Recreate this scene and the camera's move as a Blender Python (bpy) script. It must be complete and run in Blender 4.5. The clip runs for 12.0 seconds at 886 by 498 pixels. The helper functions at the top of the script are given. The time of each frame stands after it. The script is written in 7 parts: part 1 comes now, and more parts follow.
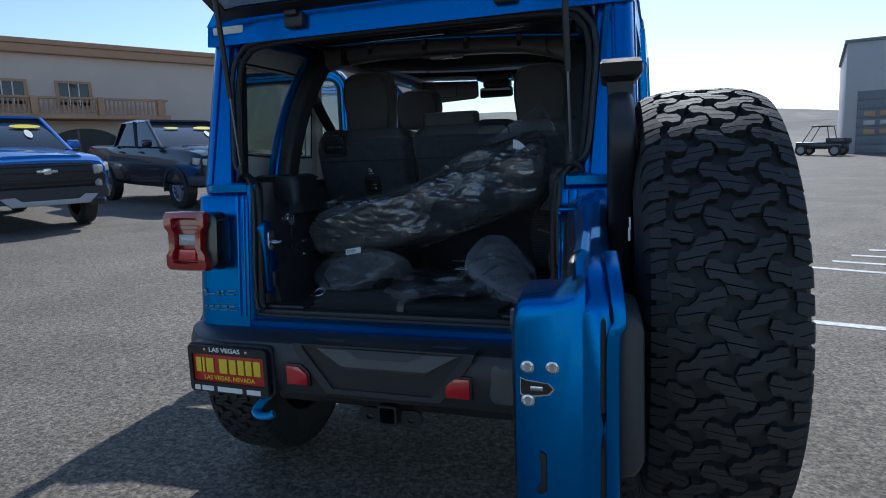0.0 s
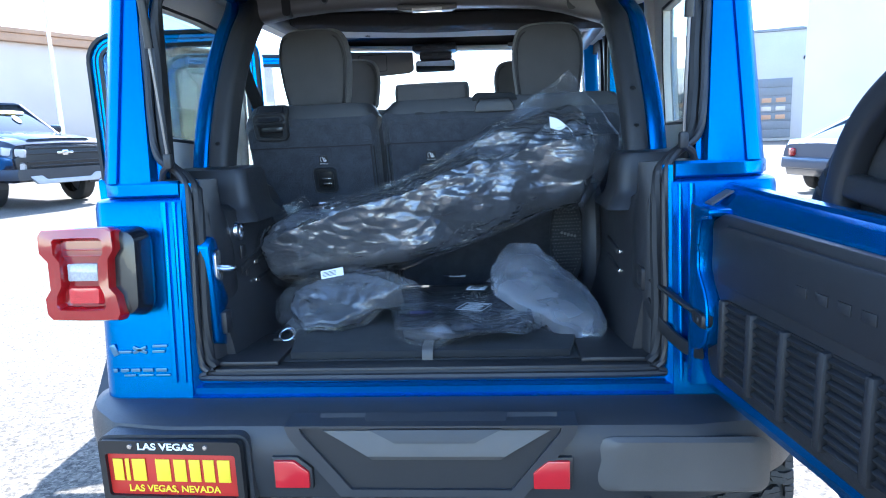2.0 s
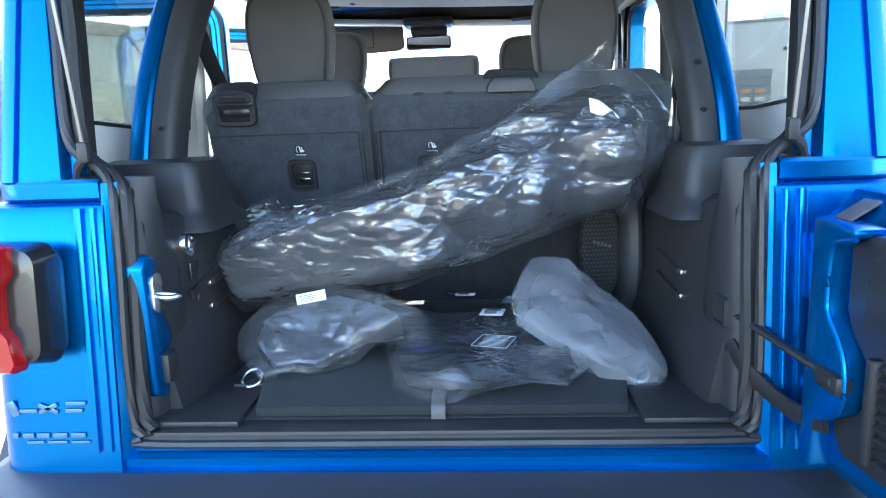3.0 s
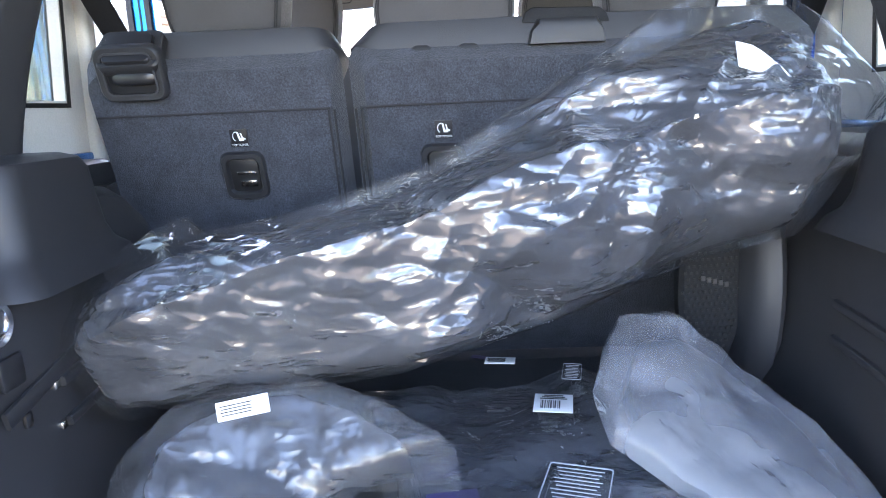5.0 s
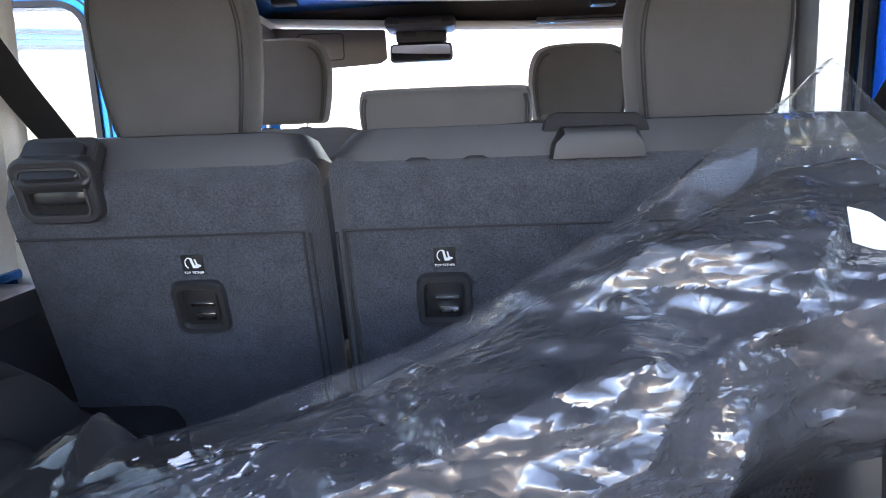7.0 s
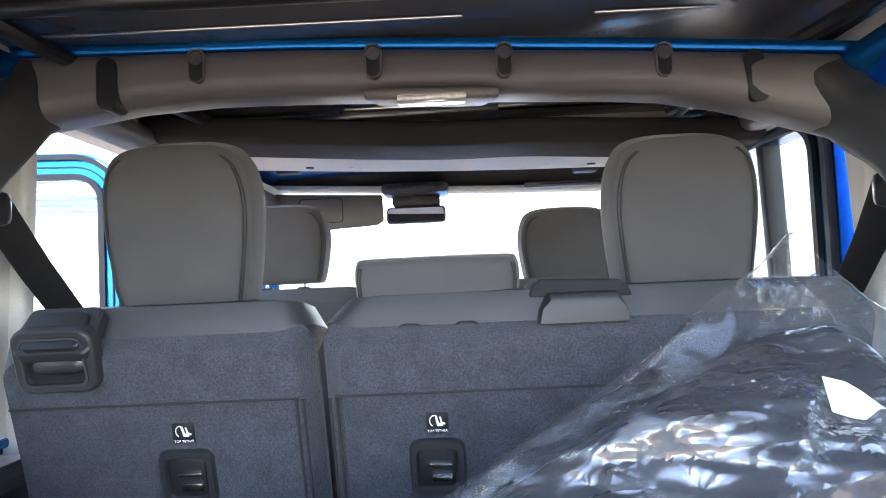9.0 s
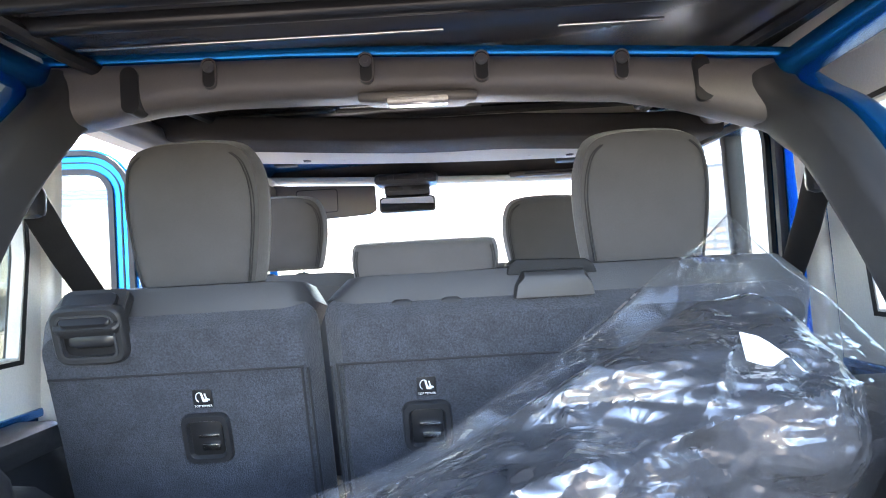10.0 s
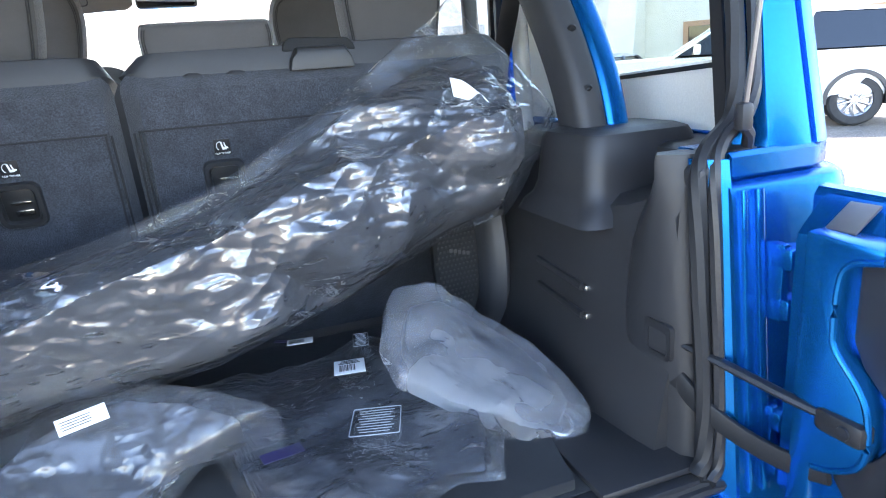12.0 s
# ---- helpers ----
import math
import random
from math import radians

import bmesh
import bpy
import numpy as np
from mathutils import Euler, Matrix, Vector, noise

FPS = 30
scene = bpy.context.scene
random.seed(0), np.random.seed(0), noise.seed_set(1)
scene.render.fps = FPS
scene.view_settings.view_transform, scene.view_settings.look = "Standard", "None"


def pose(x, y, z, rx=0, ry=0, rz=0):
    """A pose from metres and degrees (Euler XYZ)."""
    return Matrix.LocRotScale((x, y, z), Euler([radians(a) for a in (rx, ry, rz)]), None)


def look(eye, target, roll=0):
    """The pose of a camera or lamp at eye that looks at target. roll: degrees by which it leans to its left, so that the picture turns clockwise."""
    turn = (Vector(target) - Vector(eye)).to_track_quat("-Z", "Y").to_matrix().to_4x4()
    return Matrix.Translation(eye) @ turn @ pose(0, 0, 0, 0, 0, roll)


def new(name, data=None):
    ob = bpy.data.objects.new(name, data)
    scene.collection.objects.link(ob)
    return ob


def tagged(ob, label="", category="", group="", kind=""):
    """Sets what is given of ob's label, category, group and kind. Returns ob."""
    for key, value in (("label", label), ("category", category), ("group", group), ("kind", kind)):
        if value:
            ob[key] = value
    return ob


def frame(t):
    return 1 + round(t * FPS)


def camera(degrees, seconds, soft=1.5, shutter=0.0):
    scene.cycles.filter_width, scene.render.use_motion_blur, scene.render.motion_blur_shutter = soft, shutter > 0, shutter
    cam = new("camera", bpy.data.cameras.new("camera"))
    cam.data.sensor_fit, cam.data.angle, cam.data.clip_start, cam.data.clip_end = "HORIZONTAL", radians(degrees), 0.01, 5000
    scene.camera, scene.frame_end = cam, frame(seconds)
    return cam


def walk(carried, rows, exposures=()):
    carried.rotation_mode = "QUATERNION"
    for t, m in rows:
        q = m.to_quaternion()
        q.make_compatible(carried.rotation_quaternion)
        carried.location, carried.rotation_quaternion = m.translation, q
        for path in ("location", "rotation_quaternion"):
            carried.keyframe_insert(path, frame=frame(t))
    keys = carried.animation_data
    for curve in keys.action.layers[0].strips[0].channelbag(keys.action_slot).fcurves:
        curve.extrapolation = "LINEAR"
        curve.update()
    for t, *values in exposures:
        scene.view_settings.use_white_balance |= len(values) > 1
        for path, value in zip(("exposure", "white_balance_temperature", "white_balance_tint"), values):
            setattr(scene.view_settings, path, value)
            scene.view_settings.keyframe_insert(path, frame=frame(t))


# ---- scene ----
cam = camera(69.9, 12.0, soft=1.0)
PATH = [
    (0, (0.823, -1.85, 1.308), (0.177, 0.02, 1.019), -2.3),
    (0.5, (0.626, -1.79, 1.302), (0.107, 0.118, 1.0), -2.3),
    (1, (0.453, -1.637, 1.309), (0.04, 0.295, 0.996), -2.7),
    (1.5, (0.305, -1.498, 1.311), (0.001, 0.449, 0.968), -2.6),
    (2, (0.175, -1.359, 1.312), (0.0, 0.603, 0.969), -2.5),
    (2.5, (0.12, -1.191, 1.31), (-0.008, 0.772, 0.95), -2.7),
    (2.7, (0.102, -1.107, 1.314), (-0.013, 0.855, 0.944), -2.1),
    (4.3, (-0.007, -0.574, 1.277), (-0.089, 1.378, 0.849), -2.5),
    (4.5, (-0.018, -0.524, 1.278), (-0.076, 1.427, 0.841), -2.4),
    (5, (-0.015, -0.384, 1.297), (-0.074, 1.567, 0.858), -2.5),
    (5.5, (-0.004, -0.305, 1.315), (-0.087, 1.646, 0.883), -2.3),
    (6, (-0.011, -0.235, 1.35), (-0.075, 1.716, 0.918), -2.5),
    (6.5, (-0.013, -0.172, 1.394), (-0.082, 1.783, 0.945), -2.2),
    (7, (-0.016, -0.138, 1.438), (-0.071, 1.835, 1.062), -2.1),
    (7.5, (-0.02, -0.134, 1.461), (-0.056, 1.848, 1.193), -2.0),
    (7.7, (-0.016, -0.137, 1.464), (-0.058, 1.851, 1.274), -2.0),
    (9.3, (-0.006, -0.181, 1.462), (-0.029, 1.816, 1.56), -2.8),
    (9.5, (-0.004, -0.199, 1.46), (-0.026, 1.798, 1.557), -2.9),
    (10, (0.004, -0.283, 1.449), (-0.003, 1.716, 1.504), -3.3),
    (10.5, (-0.045, -0.368, 1.437), (0.14, 1.622, 1.363), -3.5),
    (10.8, (-0.083, -0.422, 1.419), (0.259, 1.538, 1.203), -4.1),
    (11, (-0.105, -0.462, 1.408), (0.34, 1.468, 1.131), -4.5),
    (11.5, (-0.113, -0.505, 1.388), (0.462, 1.357, 0.936), -3.9),
    (12, (-0.06, -0.58, 1.372), (0.573, 1.237, 0.828), -4.4),
]
EXPOSURE = [(0.0, 0.12, 5700, 8), (0.5, 1.10, 5450, 10), (1.0, 1.90, 5200, 10), (1.5, 2.37, 5250, 10), (2.0, 2.76, 5450, 9), (2.5, 3.12, 5850, 9), (4.5, 3.98, 6950, 19), (5.5, 3.88, 7000, 23),
            (6.5, 3.64, 7150, 25), (7.0, 3.45, 7250, 24), (7.7, 3.5, 7200, 22), (9.5, 4.03, 6950, 19), (10.0, 4.10, 6850, 18), (10.5, 4.1, 6900, 19), (11.0, 4.1, 6950, 21), (11.5, 3.88, 6900, 18), (12.0, 3.72, 6800, 16)]
walk(cam, [(t, look(eye, target, roll)) for t, eye, target, roll in PATH], EXPOSURE)


# ---- light ----
world = bpy.data.worlds.new("sky")
scene.world = world
world.use_nodes = True
wn = world.node_tree.nodes
wn.clear()
sky = wn.new("ShaderNodeTexSky")
sky.sky_type, sky.sun_disc = "NISHITA", False
SUN_TO = Vector((-0.05, 1.25, 1.0)).normalized()
sky.sun_elevation = math.asin(SUN_TO.z)
sky.sun_rotation = math.atan2(SUN_TO.x, SUN_TO.y)
sky.air_density, sky.dust_density, sky.ozone_density = 1.0, 0.35, 1.0
bg, wout = wn.new("ShaderNodeBackground"), wn.new("ShaderNodeOutputWorld")
bg.inputs["Strength"].default_value = 0.13
world.node_tree.links.new(sky.outputs[0], bg.inputs["Color"])
world.node_tree.links.new(bg.outputs[0], wout.inputs["Surface"])
sun = new("sun", bpy.data.lights.new("sun", "SUN"))
sun.data.energy, sun.data.angle, sun.data.color = 4.0, radians(0.53), (1.0, 0.95, 0.87)
sun.matrix_world = look((0, 0, 30), Vector((0, 0, 30)) - SUN_TO)


# ---- materials ----
def material(name, color, rough=0.5, metal=0.0, grain=0.0, scale=40.0, bump=0.0, blotch=0.0, bscale=3.0, coat=0.0,
             spec=0.5, bump_scale=None, stretch=None, trans=0.0, sheen=0.0, emit=None, flake=0.0, stones=0.0):
    """Colour with grain (fine) and blotches (large), roughness that varies with them, and a fine relief."""
    m = bpy.data.materials.new(name)
    m.use_nodes = True
    nt = m.node_tree
    b = nt.nodes["Principled BSDF"]
    b.inputs["Roughness"].default_value = rough
    b.inputs["Metallic"].default_value = metal
    b.inputs["Specular IOR Level"].default_value = spec
    b.inputs["Coat Weight"].default_value = coat
    b.inputs["Coat Roughness"].default_value = 0.04
    b.inputs["Transmission Weight"].default_value = trans
    b.inputs["Sheen Weight"].default_value = sheen
    b.inputs["Base Color"].default_value = (*color, 1)
    if emit:
        b.inputs["Emission Color"].default_value = (*color, 1)
        b.inputs["Emission Strength"].default_value = emit
    co = nt.nodes.new("ShaderNodeTexCoord")
    vec = co.outputs["Object"]
    if stretch:
        mp = nt.nodes.new("ShaderNodeMapping")
        mp.inputs["Scale"].default_value = stretch
        nt.links.new(vec, mp.inputs["Vector"])
        vec = mp.outputs["Vector"]

    def noise_tex(s, detail=4.0):
        t = nt.nodes.new("ShaderNodeTexNoise")
        t.inputs["Scale"].default_value, t.inputs["Detail"].default_value = s, detail
        nt.links.new(vec, t.inputs["Vector"])
        return t.outputs["Fac"]

    last = None
    for amount, s in ((grain, scale), (blotch, bscale)):
        if amount > 0:
            r = nt.nodes.new("ShaderNodeMapRange")
            r.inputs["From Min"].default_value, r.inputs["From Max"].default_value = 0.25, 0.75
            r.inputs["To Min"].default_value, r.inputs["To Max"].default_value = 1 - amount, 1 + amount
            nt.links.new(noise_tex(s), r.inputs["Value"])
            mix = nt.nodes.new("ShaderNodeVectorMath")
            mix.operation = "SCALE"
            if last is None:
                mix.inputs[0].default_value = color
            else:
                nt.links.new(last, mix.inputs[0])
            nt.links.new(r.outputs["Result"], mix.inputs["Scale"])
            last = mix.outputs[0]
    if stones > 0:
        v = nt.nodes.new("ShaderNodeTexVoronoi")
        v.inputs["Scale"].default_value = stones
        nt.links.new(vec, v.inputs["Vector"])
        sep, r = nt.nodes.new("ShaderNodeSeparateColor"), nt.nodes.new("ShaderNodeMapRange")
        nt.links.new(v.outputs["Color"], sep.inputs["Color"])
        nt.links.new(sep.outputs[0], r.inputs["Value"])
        r.inputs["To Min"].default_value, r.inputs["To Max"].default_value = 0.50, 1.50
        mix = nt.nodes.new("ShaderNodeVectorMath")
        mix.operation = "SCALE"
        nt.links.new(last, mix.inputs[0])
        nt.links.new(r.outputs["Result"], mix.inputs["Scale"])
        last = mix.outputs[0]
    if last is not None:
        nt.links.new(last, b.inputs["Base Color"])
    if blotch > 0 or grain > 0:
        r = nt.nodes.new("ShaderNodeMapRange")
        r.inputs["To Min"].default_value, r.inputs["To Max"].default_value = max(0.02, rough * 0.8), min(1, rough * 1.2)
        nt.links.new(noise_tex(bscale * 2.3), r.inputs["Value"])
        nt.links.new(r.outputs["Result"], b.inputs["Roughness"])
    if flake > 0:
        v = nt.nodes.new("ShaderNodeTexVoronoi")
        v.inputs["Scale"].default_value = 1400
        nt.links.new(vec, v.inputs["Vector"])
        bp = nt.nodes.new("ShaderNodeBump")
        bp.inputs["Strength"].default_value, bp.inputs["Distance"].default_value = flake, 0.0004
        nt.links.new(v.outputs["Distance"], bp.inputs["Height"])
        nt.links.new(bp.outputs["Normal"], b.inputs["Normal"])
    elif bump > 0:
        bp = nt.nodes.new("ShaderNodeBump")
        bp.inputs["Strength"].default_value, bp.inputs["Distance"].default_value = 0.6, bump
        nt.links.new(noise_tex(bump_scale or scale, 6.0), bp.inputs["Height"])
        nt.links.new(bp.outputs["Normal"], b.inputs["Normal"])
    return m


def film_material(name, tint, gloss, rough, milk=0.0, haze=(0.8, 0.8, 0.8), floor=0.045, wrinkle=0.0, wscale=60.0, power=4.0):
    """Thin plastic film: it lets light straight through, mirrors by its angle and carries a little white haze; fine wrinkles run in patches."""
    m = bpy.data.materials.new(name)
    m.use_nodes = True
    nt = m.node_tree
    nt.nodes.clear()
    nn, ln = nt.nodes.new, nt.links.new
    out = nn("ShaderNodeOutputMaterial")
    clear, shine, mix = nn("ShaderNodeBsdfTransparent"), nn("ShaderNodeBsdfGlossy"), nn("ShaderNodeMixShader")
    clear.inputs["Color"].default_value = (*tint, 1)
    shine.inputs["Color"].default_value = (1, 1, 1, 1)
    shine.inputs["Roughness"].default_value = rough
    body = clear.outputs[0]
    co = nn("ShaderNodeTexCoord")

    def noise_node(scale, detail=2.0):
        t = nn("ShaderNodeTexNoise")
        t.inputs["Scale"].default_value, t.inputs["Detail"].default_value = scale, detail
        ln(co.outputs["Object"], t.inputs["Vector"])
        return t

    def ranged(value, a, b, c, d):
        r = nn("ShaderNodeMapRange")
        for k, v in zip(("From Min", "From Max", "To Min", "To Max"), (a, b, c, d)):
            r.inputs[k].default_value = v
        ln(value, r.inputs["Value"])
        return r.outputs["Result"]

    if milk > 0:
        back, front, half, veil = nn("ShaderNodeBsdfTranslucent"), nn("ShaderNodeBsdfDiffuse"), nn("ShaderNodeMixShader"), nn("ShaderNodeMixShader")
        back.inputs["Color"].default_value = (*haze, 1)
        front.inputs["Color"].default_value = (*haze, 1)
        half.inputs[0].default_value = 0.6
        ln(back.outputs[0], half.inputs[1])
        ln(front.outputs[0], half.inputs[2])
        ln(ranged(noise_node(7.0).outputs["Fac"], 0.35, 0.65, milk * 0.6, milk * 1.4), veil.inputs[0])
        ln(body, veil.inputs[1])
        ln(half.outputs[0], veil.inputs[2])
        body = veil.outputs[0]
    fr, pw, base, gain = nn("ShaderNodeLayerWeight"), nn("ShaderNodeMath"), nn("ShaderNodeMath"), nn("ShaderNodeMath")
    fr.inputs["Blend"].default_value = 0.5
    pw.operation, pw.inputs[1].default_value = "POWER", power
    base.operation, base.inputs[1].default_value, base.inputs[2].default_value = "MULTIPLY_ADD", 0.95, floor
    gain.operation, gain.use_clamp = "MULTIPLY", True
    gain.inputs[1].default_value = gloss
    if wrinkle > 0:
        # ridged folds, warped and confined to patches
        warp, add = noise_node(11.0), nn("ShaderNodeVectorMath")
        add.operation, add.inputs[1].default_value = "MULTIPLY_ADD", (0.05, 0.05, 0.05)
        ln(warp.outputs["Color"], add.inputs[0])
        ln(co.outputs["Object"], add.inputs[2])
        vo = nn("ShaderNodeTexVoronoi")
        vo.distance = "MANHATTAN"
        vo.inputs["Scale"].default_value = wscale
        ln(add.outputs[0], vo.inputs["Vector"])
        mul = nn("ShaderNodeMath")
        mul.operation = "MULTIPLY"
        ln(vo.outputs["Distance"], mul.inputs[0])
        ln(ranged(noise_node(9.0).outputs["Fac"], 0.50, 0.62, 0.0, 1.0), mul.inputs[1])
        bp = nn("ShaderNodeBump")
        bp.inputs["Strength"].default_value, bp.inputs["Distance"].default_value = 1.0, wrinkle
        ln(mul.outputs[0], bp.inputs["Height"])
        ln(bp.outputs["Normal"], shine.inputs["Normal"])
        ln(bp.outputs["Normal"], fr.inputs["Normal"])
    ln(fr.outputs["Facing"], pw.inputs[0])
    ln(pw.outputs[0], base.inputs[0])
    ln(base.outputs[0], gain.inputs[0])
    ln(gain.outputs[0], mix.inputs[0])
    ln(body, mix.inputs[1])
    ln(shine.outputs[0], mix.inputs[2])
    ln(mix.outputs[0], out.inputs["Surface"])
    return m


PAINT = material("blue_paint", (0.0, 0.145, 0.45), 0.22, 0.80, coat=0.15, spec=0.15, flake=0.2)
PAINT_IN = material("blue_paint_inner", (0.0, 0.150, 0.46), 0.33, 0.7, coat=0.2, grain=0.05, scale=60)
BUMPER = material("dark_grey_plastic", (0.036, 0.037, 0.041), 0.45, grain=0.12, scale=900, bump=0.0006, bump_scale=1100, blotch=0.12, bscale=5)
BUMPER_STEP = material("grey_step_plastic", (0.085, 0.081, 0.078), 0.45, grain=0.12, scale=800, bump=0.0006, blotch=0.15, bscale=6)
TRIM = material("black_trim_plastic", (0.022, 0.022, 0.024), 0.45, grain=0.15, scale=1200, bump=0.0005, bump_scale=1500, blotch=0.10, bscale=5)
TRIM_GLOSS = material("smooth_black_plastic", (0.018, 0.018, 0.02), 0.28)
PAD = material("black_pad_vinyl", (0.115, 0.106, 0.101), 0.40, grain=0.15, scale=700, bump=0.0006, bump_scale=900, blotch=0.08, bscale=6)
SEAL = material("black_rubber", (0.012, 0.012, 0.013), 0.6, grain=0.2, scale=300, blotch=0.2, bscale=9)
CARPET = material("dark_carpet", (0.013, 0.0145, 0.017), 0.95, grain=0.5, scale=700, bump=0.002, bump_scale=900, blotch=0.2, bscale=7, sheen=0.06)
SEATBACK = material("charcoal_seat_carpet", (0.038, 0.042, 0.053), 0.95, grain=0.6, scale=330, bump=0.005, bump_scale=380, blotch=0.28, bscale=26, sheen=0.15)
SEATCLOTH = material("grey_seat_cloth", (0.057, 0.055, 0.0565), 0.85, grain=0.22, scale=900, bump=0.0008, bump_scale=1200, blotch=0.06, bscale=8, sheen=0.2)
SEATTOP = material("dark_seat_vinyl", (0.032, 0.033, 0.037), 0.55, grain=0.12, scale=700, bump=0.0008, bump_scale=900, blotch=0.08, bscale=7)
LEGPAD = material("dark_bar_sleeve", (0.030, 0.030, 0.032), 0.55, grain=0.18, scale=700, bump=0.0006, bump_scale=900, blotch=0.1, bscale=6)
PADDARK = material("dark_roof_pad", (0.038, 0.035, 0.034), 0.8, spec=0.2, grain=0.15, scale=700, bump=0.0006, bump_scale=900, blotch=0.1, bscale=6)
ROOFBLACK = material("semi_gloss_black_lining", (0.085, 0.084, 0.088), 0.24, grain=0.1, scale=500, blotch=0.12, bscale=4)
STITCH = material("black_stitching", (0.02, 0.02, 0.022), 0.8)
CREAM = material("off_white_hardtop_lining", (0.74, 0.72, 0.67), 0.8, grain=0.06, scale=300, bump=0.0008, bump_scale=400, blotch=0.07, bscale=4)
LINER = material("grey_headliner", (0.70, 0.68, 0.62), 0.9, grain=0.15, scale=500, bump=0.0006, blotch=0.1, bscale=4)
METAL = material("steel", (0.6, 0.6, 0.6), 0.25, 1.0, blotch=0.1, bscale=20)
STRUT = material("dark_steel_rod", (0.22, 0.22, 0.23), 0.35, 0.9)
DARKMETAL = material("black_steel", (0.03, 0.03, 0.032), 0.4, 0.3, grain=0.2, scale=200, blotch=0.2, bscale=12)
CHROME = material("chrome", (0.8, 0.8, 0.82), 0.12, 1.0)
REDLENS = material("red_lamp_lens", (0.30, 0.004, 0.006), 0.12, coat=1.0, blotch=0.1, bscale=30)
REDDEEP = material("dark_red_lens", (0.22, 0.003, 0.006), 0.12, coat=1.0, blotch=0.1, bscale=30)
REFLECTOR = material("red_reflector", (0.55, 0.012, 0.02), 0.2, coat=1.0, grain=0.35, scale=500)
CLEARLENS = material("pale_lamp_lens", (0.42, 0.40, 0.39), 0.15, coat=1.0, grain=0.2, scale=200)
LAMPBLACK = material("lamp_housing", (0.012, 0.012, 0.014), 0.25, coat=0.4)
HOOK = material("electric_blue_hook_paint", (0.01, 0.28, 0.68), 0.35, coat=0.5, blotch=0.1, bscale=20)
RUBBER = material("tyre_rubber", (0.024, 0.024, 0.025), 0.72, grain=0.2, scale=120, bump=0.0008, bump_scale=200, blotch=0.25, bscale=8)
PLATERED = material("plate_red", (0.50, 0.03, 0.02), 0.4, blotch=0.06, bscale=10)
YELLOW = material("plate_yellow", (0.85, 0.62, 0.03), 0.4)
WHITE = material("white_print", (0.82, 0.82, 0.80), 0.5)
BLACK = material("black_print", (0.015, 0.015, 0.016), 0.4)
LABEL = material("white_paper_label", (0.80, 0.80, 0.79), 0.6, grain=0.04, scale=300)
VIOLET = material("violet_mark", (0.030, 0.024, 0.085), 0.6)
PRINTGREY = material("grey_white_print", (0.42, 0.43, 0.45), 0.6)
BADGE = material("grey_blue_badge", (0.10, 0.22, 0.36), 0.25, 0.6)
MATBLACK = material("black_floor_mat", (0.018, 0.019, 0.021), 0.8, spec=0.25, grain=0.3, scale=500, bump=0.001, blotch=0.2, bscale=9)
FILM = film_material("clear_plastic_film", (0.97, 0.975, 0.98), 1.0, 0.015, milk=0.022, haze=(0.75, 0.77, 0.80), floor=0.035, wrinkle=0.0030, wscale=60.0, power=3.0)
FILM_SOFT = film_material("hazy_plastic_film", (0.96, 0.965, 0.97), 1.0, 0.02, milk=0.055, haze=(0.75, 0.77, 0.80), floor=0.03, wrinkle=0.0030, wscale=55.0, power=3.0)
FILM_MILK = film_material("frosted_plastic_film", (0.92, 0.93, 0.94), 1.0, 0.05, milk=0.27, haze=(0.58, 0.60, 0.65), floor=0.022, wrinkle=0.0016, wscale=40.0, power=3.0)


def creases(m, scale, depth):
    """Sharp small folds on the clinging film, drawn out along x and gathered in patches."""
    nt = m.node_tree
    nn, ln = nt.nodes.new, nt.links.new
    b, co, mp = nt.nodes["Principled BSDF"], nn("ShaderNodeTexCoord"), nn("ShaderNodeMapping")
    mp.inputs["Scale"].default_value = (0.33, 1.0, 1.0)
    mp.inputs["Rotation"].default_value = (0.0, 0.35, 0.15)
    ln(co.outputs["Object"], mp.inputs["Vector"])
    warp, add = nn("ShaderNodeTexNoise"), nn("ShaderNodeVectorMath")
    warp.inputs["Scale"].default_value = 9.0
    add.operation, add.inputs[1].default_value = "MULTIPLY_ADD", (0.07, 0.07, 0.07)
    ln(mp.outputs["Vector"], warp.inputs["Vector"])
    ln(warp.outputs["Color"], add.inputs[0])
    ln(mp.outputs["Vector"], add.inputs[2])
    height = None
    for k, share in ((1.0, 1.0), (3.1, 0.45)):
        vo, patch, ran, mul = nn("ShaderNodeTexVoronoi"), nn("ShaderNodeTexNoise"), nn("ShaderNodeMapRange"), nn("ShaderNodeMath")
        vo.inputs["Scale"].default_value = scale * k
        patch.inputs["Scale"].default_value = 6.0 * k
        ran.inputs["From Min"].default_value, ran.inputs["From Max"].default_value = 0.44, 0.58
        ran.inputs["To Min"].default_value, ran.inputs["To Max"].default_value = 0.03 * share, share
        mul.operation = "MULTIPLY"
        ln(add.outputs[0], vo.inputs["Vector"])
        ln(co.outputs["Object"], patch.inputs["Vector"])
        ln(patch.outputs["Fac"], ran.inputs["Value"])
        ln(vo.outputs["Distance"], mul.inputs[0])
        ln(ran.outputs["Result"], mul.inputs[1])
        if height is None:
            height = mul.outputs[0]
        else:
            both = nn("ShaderNodeMath")
            ln(height, both.inputs[0])
            ln(mul.outputs[0], both.inputs[1])
            height = both.outputs[0]
    bp = nn("ShaderNodeBump")
    bp.inputs["Strength"].default_value, bp.inputs["Distance"].default_value = 1.0, depth
    ln(height, bp.inputs["Height"])
    ln(bp.outputs["Normal"], b.inputs["Coat Normal"])


